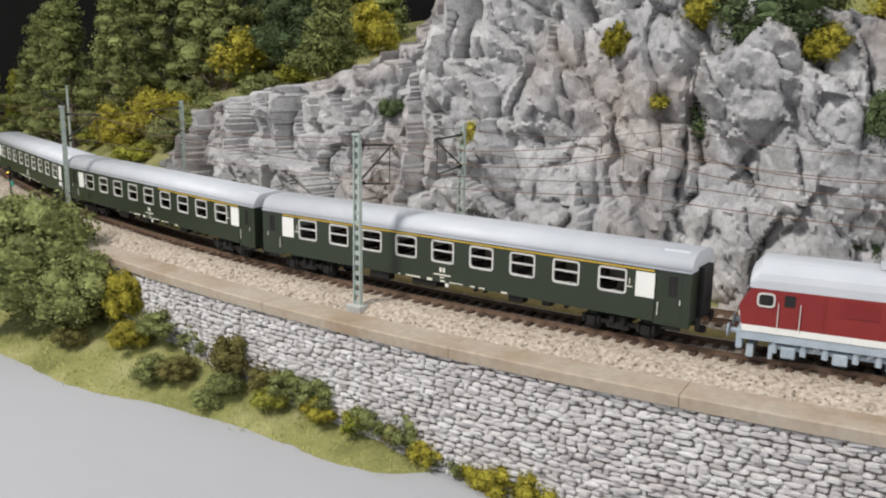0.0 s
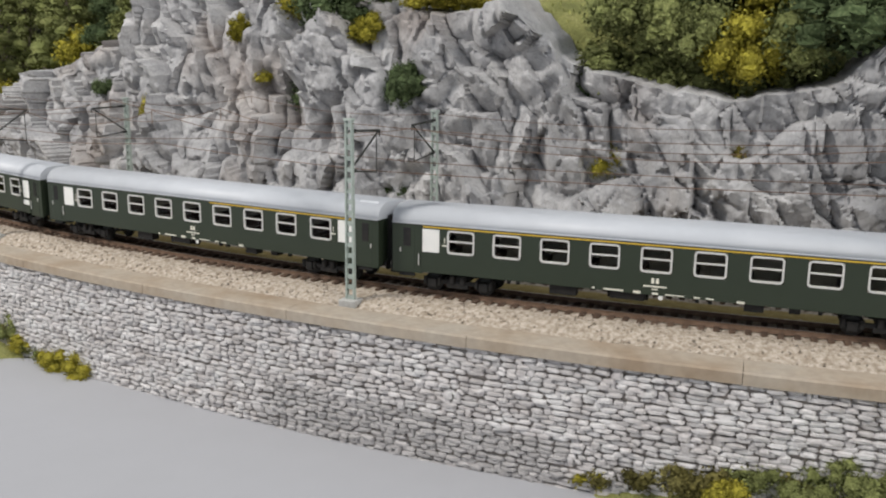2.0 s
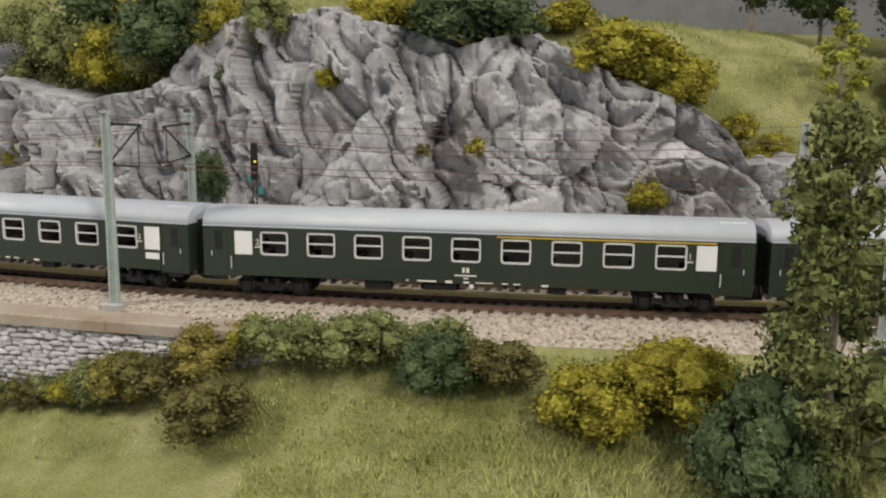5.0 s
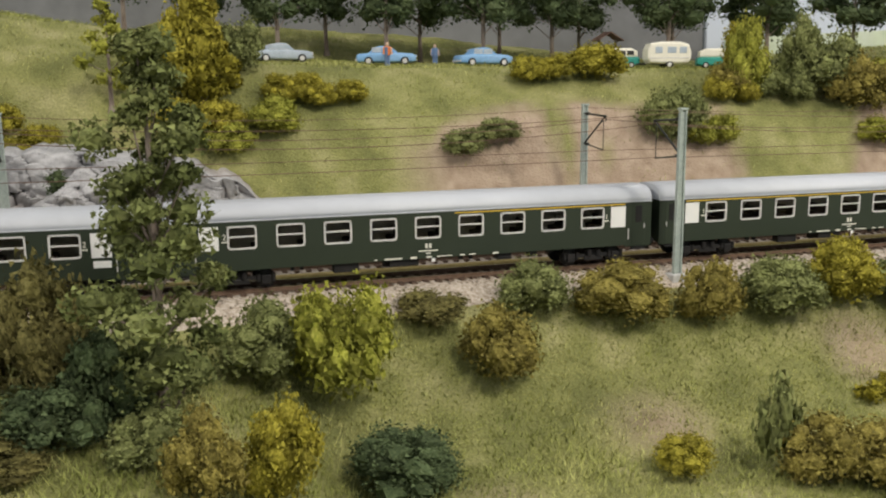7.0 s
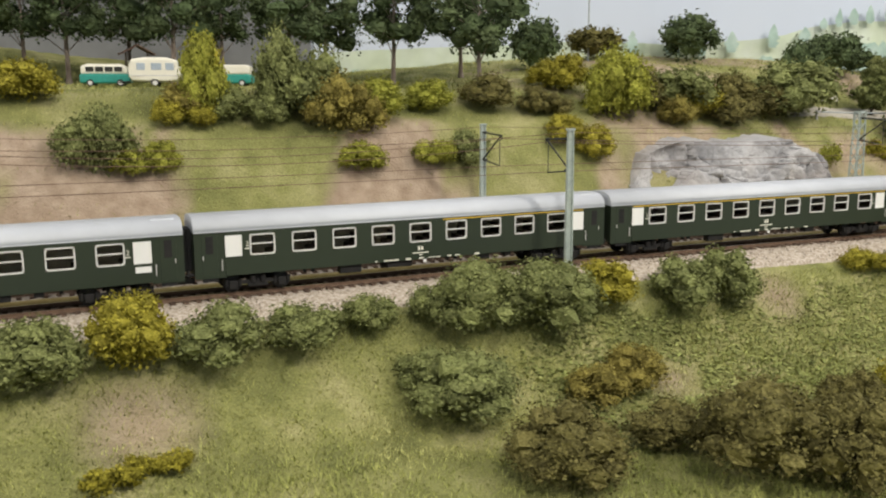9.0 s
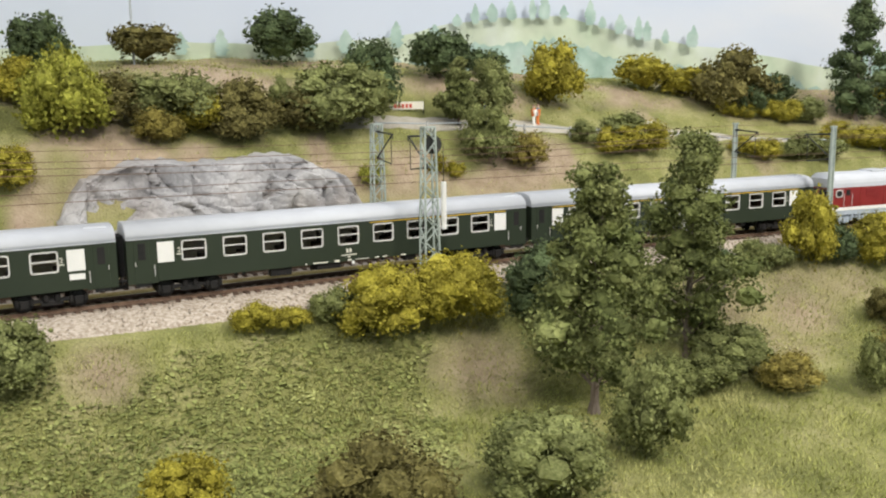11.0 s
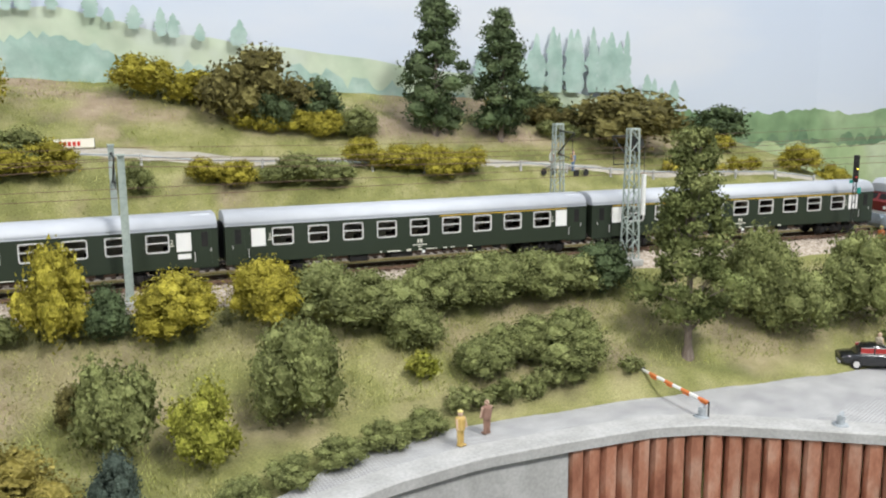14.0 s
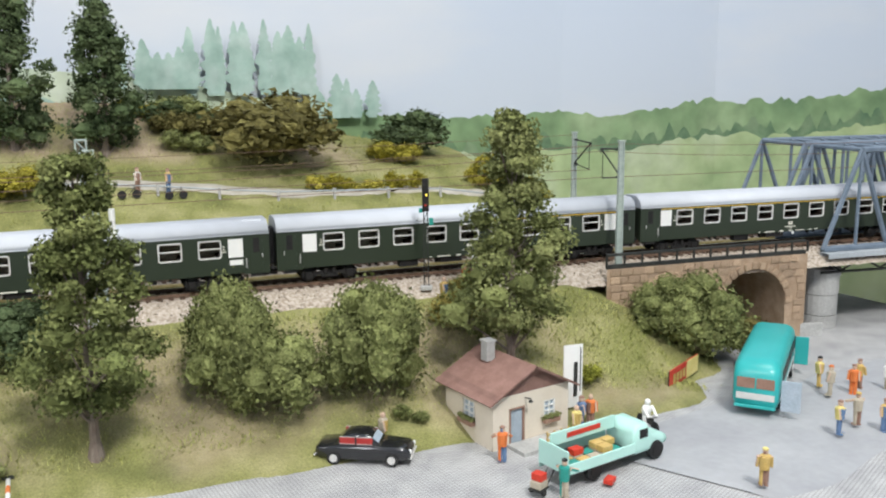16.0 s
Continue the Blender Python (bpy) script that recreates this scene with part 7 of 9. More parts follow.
MAT["farmeadow"] = material("painted_light_meadow", [(0.30, 0.40, 0.20), (0.40, 0.48, 0.26), (0.47, 0.53, 0.36)], 10, 0.95, fine=50)
MAT["fardark"] = material("painted_dark_trees", [(0.10, 0.17, 0.10), (0.15, 0.23, 0.13), (0.21, 0.29, 0.17)], 30, 0.95, fine=90)
painted_ridge("backdrop_hill", 0.42, 1.96, lambda f: hill_line(f) + 0.003 * noise.noise((f * 16, 0, 0)), MAT["farhill"], 0.003, "painted pale green hill with meadows")
painted_ridge("backdrop_hedge", 0.42, 1.95, lambda f: hill_line(f) - 0.036 + bumps(f, 0.026, 3), MAT["fartrees"], 0.0045, "painted hazy bluish trees in the distance")
painted_ridge("backdrop_wood", 1.84, 4.0, lambda f: wood_line(f) + bumps(f, 0.017, 8), MAT["farwood"], 0.006, "painted green wooded hills")
painted_ridge("backdrop_grove", 1.86, 4.0, lambda f: wood_line(f) - 0.044 + bumps(f * 1.4, 0.040, 17), MAT["fardark"], 0.0075, "painted dark groves below the wooded hills")
painted_ridge("backdrop_meadow", 1.86, 4.0, lambda f: wood_line(f) - 0.048 + bumps(f * 0.7, 0.018, 23), MAT["farmeadow"], 0.009, "painted light green meadow at the foot of the hills")


def painted_trees(f0, f1, n, base, hmin, hmax, wide, mat, seed, lift):
    rng = random.Random(seed)
    for k in range(n):
        f = f0 + (f1 - f0) * (k + rng.uniform(0.1, 0.9)) / n
        x, y, a = along_back(f)
        x, y = x + math.sin(a) * (lift + 0.0004 * k), y - math.cos(a) * (lift + 0.0004 * k)
        h, w = rng.uniform(hmin, hmax), rng.uniform(0.7, 1.3) * wide
        z0, right, left = base(f), [], []
        for i in range(27):
            g = i / 26
            r = w * 0.9 * math.sin(math.pi * min(1, g * 0.86 + 0.12)) ** 0.7 * (1 - 0.45 * g)
            right.append((r * rng.uniform(0.62, 1.2), g * h))
            left.append((-r * rng.uniform(0.62, 1.2), g * h))
        vs = [(x + p * math.cos(a), y + p * math.sin(a), z0 + q) for p, q in right + left[::-1]]
        tagged(solid("painted_tree", vs, [tuple(range(len(vs)))], mat), "hazy bluish-green tree painted on the backdrop", "painted tree", "trees painted on the backdrop")


painted_trees(1.735, 1.878, 10, lambda f: 0.125, 0.058, 0.082, 0.014, MAT["fartrees"], 3, 0.0105)
painted_trees(1.655, 1.75, 7, lambda f: 0.132, 0.030, 0.052, 0.013, MAT["fartrees"], 5, 0.0150)
painted_trees(1.86, 1.945, 6, lambda f: 0.098, 0.024, 0.050, 0.012, MAT["fartrees"], 6, 0.0180)
painted_trees(1.055, 1.40, 15, lambda f: hill_line(f) - 0.004, 0.012, 0.030, 0.009, MAT["fartrees"], 4, 0.0105)
painted_trees(0.73, 1.04, 7, lambda f: hill_line(f) - 0.014, 0.018, 0.034, 0.014, MAT["fartrees"], 9, 0.0105)


# ---- the road, the quay and the dock ----
ROAD_Z = -0.0706


def cobble_material():
    m = material("grey_cobbles", [(0.44, 0.44, 0.45), (0.58, 0.58, 0.58)], 60, 0.9, bump=0.0003, bump_scale=1500, vary=0.14)
    nt = m.node_tree
    bsdf = nt.nodes["Principled BSDF"]
    old = bsdf.inputs["Base Color"].links[0].from_socket
    co = nt.nodes.new("ShaderNodeTexCoord")
    mp = nt.nodes.new("ShaderNodeMapping")
    mp.inputs["Rotation"].default_value = (0, 0, radians(35))
    nt.links.new(co.outputs["Object"], mp.inputs["Vector"])
    br = nt.nodes.new("ShaderNodeTexBrick")
    br.inputs["Scale"].default_value, br.inputs["Mortar Size"].default_value, br.inputs["Brick Width"].default_value, br.inputs["Row Height"].default_value = 160, 0.07, 0.42, 0.30
    nt.links.new(mp.outputs["Vector"], br.inputs["Vector"])
    mix = nt.nodes.new("ShaderNodeMix")
    mix.data_type, mix.blend_type = "RGBA", "MULTIPLY"
    br.inputs["Color1"].default_value, br.inputs["Color2"].default_value, br.inputs["Mortar"].default_value = (1, 1, 1, 1), (0.88, 0.88, 0.88, 1), (0.55, 0.54, 0.52, 1)
    mix.inputs[0].default_value = 0.85
    nt.links.new(old, mix.inputs[6])
    nt.links.new(br.outputs["Color"], mix.inputs[7])
    nt.links.new(mix.outputs[2], bsdf.inputs["Base Color"])
    return m


MAT["cobble"] = cobble_material()
ROAD_X = (1.25, 1.365, 1.44, 1.505, 1.617, 1.676, 1.76, 1.842, 1.90, 1.96, 2.032, 2.09, 2.148, 2.22, 2.288, 2.36)
ROAD_Y = (-0.33, -0.240, -0.198, -0.172, -0.163, -0.166, -0.182, -0.200, -0.203, -0.205, -0.226, -0.225, -0.203, -0.12, -0.02, 0.10)


def build_road():
    rng = np.random.default_rng(6)
    vs, fs = [], []
    xs = np.arange(1.30, 2.42, 0.012)
    rows = 26
    for i, x in enumerate(xs):
        far = float(np.interp(x, ROAD_X, ROAD_Y)) + 0.004 * noise.noise((x * 30, 0, 0))
        near = max(float(np.interp(x, DOCK_X, DOCK_Y)) + 0.004, -0.75)
        for k in range(rows):
            y = near + (far - near) * k / (rows - 1)
            vs.append((x, y, ROAD_Z + 0.0006 * noise.noise((x * 12, y * 12, 0)) - (0.0012 if k == rows - 1 else 0)))
        if i:
            for k in range(rows - 1):
                a = (i - 1) * rows + k
                fs.append((a, a + rows, a + rows + 1, a + 1))
    tagged(solid("road", vs, fs, MAT["cobble"]), "light grey cobbled quayside road", "road", kind="structure")
    # the smoother carriageway towards the bridge
    vs, fs = [], []
    for i in range(25):
        f = i / 24
        x = 1.955 + 0.30 * f
        for k in range(7):
            g = k / 6
            y = -0.262 - 0.02 * f - g * (0.12 - 0.0 * f) + 0.004 * noise.noise((x * 20, g * 3, 0))
            vs.append((x + 0.05 * g, y + 0.03 * f, ROAD_Z + (0.0008 if 0 < k < 6 else -0.0005) + 0.0003 * noise.noise((x * 12, y * 12, 0))))
        if i:
            for k in range(6):
                a = (i - 1) * 7 + k
                fs.append((a, a + 1, a + 8, a + 7))
    tagged(solid("road_asphalt", vs, fs, MAT["asphalt"]), "smooth grey asphalt between the cobbles", "road", kind="structure")
    # quay: coping and walls
    quay = empty("quay_wall", None, "curved quay wall of concrete and rust-red sheet piling", "quay wall", kind="structure")
    xs = np.arange(1.28, 1.99, 0.006)
    pts = [(x, float(np.interp(x, DOCK_X, DOCK_Y))) for x in xs]
    sm = [pts[0]] + [((a[0] + b[0] * 2 + c[0]) / 4, (a[1] + b[1] * 2 + c[1]) / 4) for a, b, c in zip(pts, pts[1:], pts[2:])] + [pts[-1]]
    P = np.array(sm)
    T = np.gradient(P, axis=0)
    T /= np.linalg.norm(T, axis=1)[:, None]
    N = np.stack([-T[:, 1], T[:, 0]], 1)
    vs, fs = [], []
    prof = [(0.016, ROAD_Z - 0.004), (0.016, ROAD_Z + 0.0016), (-0.0012, ROAD_Z + 0.0016), (-0.0020, ROAD_Z + 0.0008), (-0.0020, ROAD_Z - 0.005), (0.0, ROAD_Z - 0.005)]
    for i in range(len(P)):
        for o, z in prof:
            vs.append((P[i, 0] + N[i, 0] * o, P[i, 1] + N[i, 1] * o, z))
        if i:
            for k in range(len(prof) - 1):
                a = (i - 1) * len(prof) + k
                fs.append((a, a + len(prof), a + len(prof) + 1, a + 1))
    solid("coping", vs, fs, MAT["concrete"], quay, "smooth pale concrete coping")
    vs, fs = [], []
    end = int(np.searchsorted(P[:, 0], 1.571))
    for i in range(end + 1):
        for z in (ROAD_Z - 0.004, -0.175):
            vs.append((P[i, 0] + N[i, 0] * 0.001, P[i, 1] + N[i, 1] * 0.001, z))
        if i:
            fs.append((2 * i - 2, 2 * i, 2 * i + 1, 2 * i - 1))
    solid("concrete_wall", vs, fs, MAT["concrete"], quay, "bare grey concrete face")
    # sheet piles: broad troughs with a step between them
    d = np.concatenate([[0], np.cumsum(np.hypot(*np.diff(P, axis=0).T))])
    s, k = d[end], 0
    while s < d[-1] - 0.01:
        e = s + 0.0112
        bm = bmesh.new()
        q = [np.array([np.interp(v, d, P[:, 0]), np.interp(v, d, P[:, 1])]) for v in (s, e)]
        t = (q[1] - q[0]) / np.linalg.norm(q[1] - q[0])
        n = np.array([-t[1], t[0]])
        out = [(0.0004, 0.0035), (0.0022, -0.0005), (0.0088, -0.0005), (0.0106, 0.0035), (0.0106, 0.0055), (0.0004, 0.0055)]
        ring = [tuple(q[0] + t * a + n * b) for a, b in out]
        prism(bm, ring, "z", -0.175, ROAD_Z - 0.004)
        part("sheet_pile", bm, MAT["brickred"], quay)
        s, k = e, k + 1
    w = bmesh.new()
    box(w, 1.75, -0.55, -0.168, 1.1, 0.9, 0.004)
    tagged(part("water", w, MAT["water"]), "still murky water in the dock", "water", kind="structure")


build_road()


# ---- figures: plain painted shapes ----
def figurine(x, y, z, turn, coat, legs, hat=None, arm=0.0):
    """A standing model figure, about two centimetres high, as one plain mesh."""
    h = 0.0205
    bm = bmesh.new()
    def tint(i, start):
        for f in list(bm.faces)[start:]:
            f.material_index = i
    for sx in (-1, 1):
        rod(bm, (sx * 0.0012, 0, 0), (sx * 0.0011, 0, 0.0098), 0.0011, 0.0014, 7)
        box(bm, sx * 0.0013, -0.0008, 0.0004, 0.0018, 0.0036, 0.0008)
    n = len(bm.faces)
    rod(bm, (0, 0, 0.0092), (0, 0, 0.0160), 0.0026, 0.0030, 9)
    ball(bm, 0, 0, 0.0160, 0.0031, 0.0022, 0.0014, 9, 5)
    for sx in (-1, 1):
        rod(bm, (sx * 0.0031, 0, 0.0160), (sx * (0.0036 + arm * 0.002), -0.0012 - 0.003 * arm, 0.0100 + 0.004 * arm), 0.0010, 0.0009, 6)
    tint(1, n)
    n = len(bm.faces)
    ball(bm, 0, 0, 0.0186, 0.0015, 0.0017, 0.0019, 8, 6)
    tint(2, n)
    if hat:
        n = len(bm.faces)
        ball(bm, 0, 0, 0.0200, 0.0017, 0.0018, 0.0009, 8, 5)
        tint(3, n)
    me = bpy.data.meshes.new("figurine")
    bm.to_mesh(me)
    bm.free()
    for m in (MAT[legs], MAT[coat], MAT["skin"], MAT[hat or coat]):
        me.materials.append(m)
    ob = new("figurine", me)
    ob.matrix_basis = stand(x, y, z, turn)
    names = {"ochre": "ochre", "brown": "brown", "orange": "orange", "bluecloth": "blue", "white": "white", "signyellow": "yellow", "cargreen": "green", "cream": "cream", "black": "black"}
    return tagged(ob, f"small painted model figurine in {names[coat]} and {names[legs]}, standing", "figurine", "model figurines")


Z0 = ROAD_Z + 0.0006
figurine(1.517, -0.206, Z0, 20, "ochre", "ochre", "signyellow")
figurine(1.539, -0.198, Z0, 190, "brown", "brown")
figurine(1.773, -0.304, Z0 + 0.001, 30, "ochre", "bluecloth", "brown")
figurine(1.787, -0.303, Z0 + 0.001, 200, "brown", "brown")
figurine(1.866, -0.212, Z0, 60, "cream", "ochre")
figurine(1.912, -0.266, Z0, 150, "orange", "bluecloth", "brown", 0.8)
figurine(1.979, -0.252, Z0, 60, "bluecloth", "bluecloth", "brown")
figurine(1.986, -0.252, Z0, -40, "orange", "brown")
figurine(1.967, -0.262, Z0, 10, "signyellow", "ochre")
figurine(1.914, -0.318, Z0, 120, "cargreen", "cream", "black", 1.0)
figurine(2.006, -0.364, Z0 + 0.002, 140, "ochre", "brown", "signyellow")
figurine(2.160, -0.281, Z0 + 0.002, 30, "signyellow", "ochre", "black")
figurine(2.170, -0.300, Z0, -60, "orange", "orange", "brown")
figurine(2.183, -0.295, Z0, 100, "ochre", "brown", "brown")
figurine(2.098, -0.341, Z0 + 0.002, 20, "signyellow", "bluecloth", "brown")
figurine(2.119, -0.338, Z0 + 0.002, 160, "cream", "brown", "ochre", 1.0)
figurine(2.128, -0.350, Z0, -20, "ochre", "bluecloth", "brown")
figurine(2.196, -0.307, Z0, 60, "white", "cream", "brown")
figurine(2.15, -0.297, Z0 + 0.002, 200, "cream", "cream", "orange")


# ---- house by the level crossing ----
def build_house():
    th = empty("crossing_house", stand(1.942, -0.2265, ROAD_Z, 3), "small cream-plastered house with a brown gabled roof", "house")
    W, D, H, R = 0.056, 0.046, 0.031, 0.0145
    bm = bmesh.new()
    t = 0.0016
    # front with door and window openings, the gable above
    def wall_with(bm_, a, b, y, openings):
        openings = sorted(openings)
        edge = a
        for x, z, w, h in openings:
            box(bm_, (edge + x - w / 2) / 2, y, H / 2, x - w / 2 - edge, t, H)
            if z - h / 2 > 0.0005:
                box(bm_, x, y, (z - h / 2) / 2, w, t, z - h / 2)
            box(bm_, x, y, (z + h / 2 + H) / 2, w, t, H - z - h / 2)
            edge = x + w / 2
        box(bm_, (edge + b) / 2, y, H / 2, b - edge, t, H)
    wall_with(bm, -W / 2, W / 2, -D / 2, [(-0.011, 0.0115, 0.0105, 0.023), (0.0135, 0.0175, 0.0085, 0.0105)])
    part("front_wall", bm, MAT["plaster"], th)
    bm = bmesh.new()
    box(bm, 0, D / 2, H / 2, W, t, H)
    part("back_wall", bm, MAT["plaster"], th)
    for sx in (-1, 1):
        bm = bmesh.new()
        box(bm, sx * (W / 2 - t / 2), -D / 4 - 0.003, H / 2, t, D / 2 - 0.006, H)
        box(bm, sx * (W / 2 - t / 2), D / 4 + 0.003, H / 2, t, D / 2 - 0.006, H)
        box(bm, sx * (W / 2 - t / 2), 0, 0.006, t, 0.012, 0.012)
        box(bm, sx * (W / 2 - t / 2), 0, H - 0.0035, t, 0.012, 0.007)
        part("side_wall", bm, MAT["plaster"], th)
    for y in (-D / 2, D / 2):
        bm = bmesh.new()
        prism(bm, [(-W / 2, H), (W / 2, H), (0, H + R)], "y", y - t / 2, y + t / 2)
        part("gable", bm, MAT["rooftile"] if y < 0 else MAT["plaster"], th, "brown boarded gable" if y < 0 else "")
    a = math.atan2(R, W / 2)
    for sx in (-1, 1):
        roof_side = empty("roof_slope")
        roof_side.parent = th
        n = 9
        Ls = math.hypot(W / 2, R) + 0.006
        bm = bmesh.new()
        cx, cz = sx * (W / 4 + 0.0022), H + R / 2 - 0.0008
        box(bm, cx, 0, cz, Ls, D + 0.010, 0.0011, Euler((0, sx * a, 0)).to_matrix())
        part("roof_board", bm, MAT["rooftile"], th, "brown roof slope")
        for k in range(n):
            f = (k + 0.5) / n
            x, z = sx * f * (W / 2 + 0.005), H + R - f * (R + 0.0026) + 0.0008
            bm = bmesh.new()
            box(bm, x, 0, z, Ls / n * 1.12, D + 0.0105, 0.0006, Euler((0, sx * (a + 0.08), 0)).to_matrix())
            part("tile_course", bm, MAT["rooftile"], th)
        bpy.data.objects.remove(roof_side)
    bm = bmesh.new()
    box(bm, -0.008, 0.008, H + R + 0.003, 0.0062, 0.0062, 0.012, bevel=0.0004)
    box(bm, -0.008, 0.008, H + R + 0.0092, 0.0072, 0.0072, 0.0012)
    part("chimney", bm, MAT["concrete"], th, "stubby grey chimney")
    bm = bmesh.new()
    for dx in (-0.0050, 0.0050):
        box(bm, -0.011 + dx, -D / 2 - 0.0003, 0.0115, 0.0010, 0.0022, 0.023)
    box(bm, -0.011, -D / 2 - 0.0003, 0.0226, 0.0110, 0.0022, 0.0010)
    d = part("door", bm, MAT["brown"], th, "glazed door in a dark brown frame")
    bm = bmesh.new()
    box(bm, -0.011, -D / 2 + 0.0003, 0.0113, 0.0092, 0.0006, 0.0222)
    part("door_leaf", bm, MAT["bluegrey"], d, "pale blue-grey door leaf")
    def casement(x, y, z, w, h, turn):
        bm = bmesh.new()
        for s in (-1, 0, 1):
            box(bm, s * (w / 2 - 0.0004), 0, 0, 0.0008, 0.0014, h)
        for s in (-1, -0.33, 0.33, 1):
            box(bm, 0, 0, s * (h / 2 - 0.0004), w, 0.0014, 0.0007)
        o = part("window", bm, MAT["white"], th, "white casement window")
        o.matrix_basis = pose(x, y, z, 0, 0, turn)
        bm = bmesh.new()
        box(bm, 0, 0.0003, 0, w, 0.0003, h)
        part("pane", bm, MAT["bluegrey"], o)
        bm = bmesh.new()
        box(bm, 0, -0.0026, -h / 2 - 0.0014, w * 1.35, 0.0036, 0.0026, bevel=0.0003)
        part("flower_box", bm, MAT["brown"], o, "flower box")
        rng = np.random.default_rng(3)
        q, f = leaf_quads(rng, np.array([(k * w * 0.28, -0.0028, -h / 2 + 0.0010) for k in (-2, -1, 0, 1, 2)]), np.full(5, 0.0022), 40, 0.0007)
        solid("flowers", q, f, MAT["green"], o, "leafy window plants")
    casement(0.0135, -D / 2, 0.0175, 0.0085, 0.0105, 0)
    casement(-W / 2 + 0.0008, 0, 0.0185, 0.0105, 0.0115, -90)
    bm = bmesh.new()
    rod(bm, (-0.005, -D / 2, 0.0275), (-0.005, -D / 2 - 0.006, 0.0285), 0.0004, seg=6)
    rod(bm, (-0.005, -D / 2 - 0.006, 0.0285), (-0.005, -D / 2 - 0.006, 0.0265), 0.0003, 0.0015, 8)
    part("wall_lamp", bm, MAT["darkmetal"], th, "black curved wall lamp")
    bm = bmesh.new()
    box(bm, 0.002, -D / 2 - 0.009, 0.0008, 0.040, 0.016, 0.0032, bevel=0.0004)
    part("plinth", bm, MAT["concrete"], th, "concrete forecourt step")
    # fence in front
    for k in range(5):
        bm = bmesh.new()
        box(bm, 0.0 + 0.0052 * k, -D / 2 - 0.015, 0.0062, 0.0007, 0.0007, 0.0080)
        part("fence_post", bm, MAT["ochre"], th)
    for z in (0.0050, 0.0085):
        bm = bmesh.new()
        box(bm, 0.0104, -D / 2 - 0.0152, z, 0.022, 0.0005, 0.0012)
        part("fence_rail", bm, MAT["ochre"], th)
    return th


build_house()


def banner(x, y, z, turn, w, h, mats, posts, label):
    th = empty("banner", stand(x, y, z, turn), label, "banner", "banners")
    bm = bmesh.new()
    box(bm, 0, 0, posts + h / 2, w, 0.0006, h)
    part("cloth", bm, MAT[mats[0]], th)
    for k, m in enumerate(mats[1:]):
        bm = bmesh.new()
        if h > w:
            box(bm, w * 0.12, -0.0005, posts + h * 0.45, w * 0.2, 0.0003, h * 0.55)
            box(bm, w * 0.38, -0.0005, posts + h * 0.6, w * 0.05, 0.0003, h * 0.7)
        else:
            for q in range(5):
                box(bm, (q - 3) * w * 0.11, -0.0005, posts + h * 0.45, w * 0.07, 0.0003, h * 0.5)
        part("lettering", bm, MAT[m], th, "plain bars in place of lettering")
    bm = bmesh.new()
    for s in ((-1, 1) if w > h else (-1,)):
        rod(bm, (s * w / 2, 0, -0.002), (s * w / 2, 0, posts + h), 0.0004, seg=6)
    part("post", bm, MAT["darkmetal"] if w > h else MAT["white"], th)
    if w > h * 1.5 and "signyellow" in mats:
        bm = bmesh.new()
        box(bm, w * 0.28, -0.0006, posts + h / 2, w * 0.4, 0.0003, h * 0.96)
        part("field", bm, MAT["signyellow"], th, "yellow end of the banner")
    return th


banner(1.985, -0.236, ROAD_Z, -12, 0.0125, 0.040, ("white", "darkmetal"), 0.008, "tall white advertising banner on a pole beside the house")
banner(2.090, -0.226, -0.069, 22, 0.050, 0.0125, ("signred", "letter", "signyellow"), 0.002, "red and yellow advertising banner on the bank")


# ---- road vehicles ----
def wheel(parent, x, y, r, w=0.0022, hub="frame"):
    bm = bmesh.new()
    rod(bm, (x, y - w / 2, r), (x, y + w / 2, r), r, seg=18)
    wl = part("wheel", bm, MAT["rubber"], parent)
    bm = bmesh.new()
    s = -1 if y < 0 else 1
    rod(bm, (x, y + s * w * 0.45, r), (x, y + s * w * 0.62, r), r * 0.6, seg=14)
    part("hubcap", bm, MAT[hub], wl, "bright hub cap")


def lofted(bm, rings):
    """Skins cross sections, each a list of points, one after another."""
    vs = [[bm.verts.new(p) for p in r] for r in rings]
    n = len(rings[0])
    for a, b in zip(vs, vs[1:]):
        for i in range(n):
            bm.faces.new((a[i], a[(i + 1) % n], b[(i + 1) % n], b[i]))
    bm.faces.new(vs[0][::-1])
    bm.faces.new(vs[-1])
    bmesh.ops.recalc_face_normals(bm, faces=bm.faces[:])


def section_ring(x, w, z0, z1, r):
    out = []
    for cy, cz, a0 in ((1, 1, 0), (-1, 1, 90), (-1, -1, 180), (1, -1, 270)):
        for k in range(4):
            a = radians(a0 + 30 * k)
            out.append((x, cy * (w / 2 - r) + r * math.cos(a), (z0 + z1) / 2 + cz * ((z1 - z0) / 2 - r) + r * math.sin(a)))
    return out


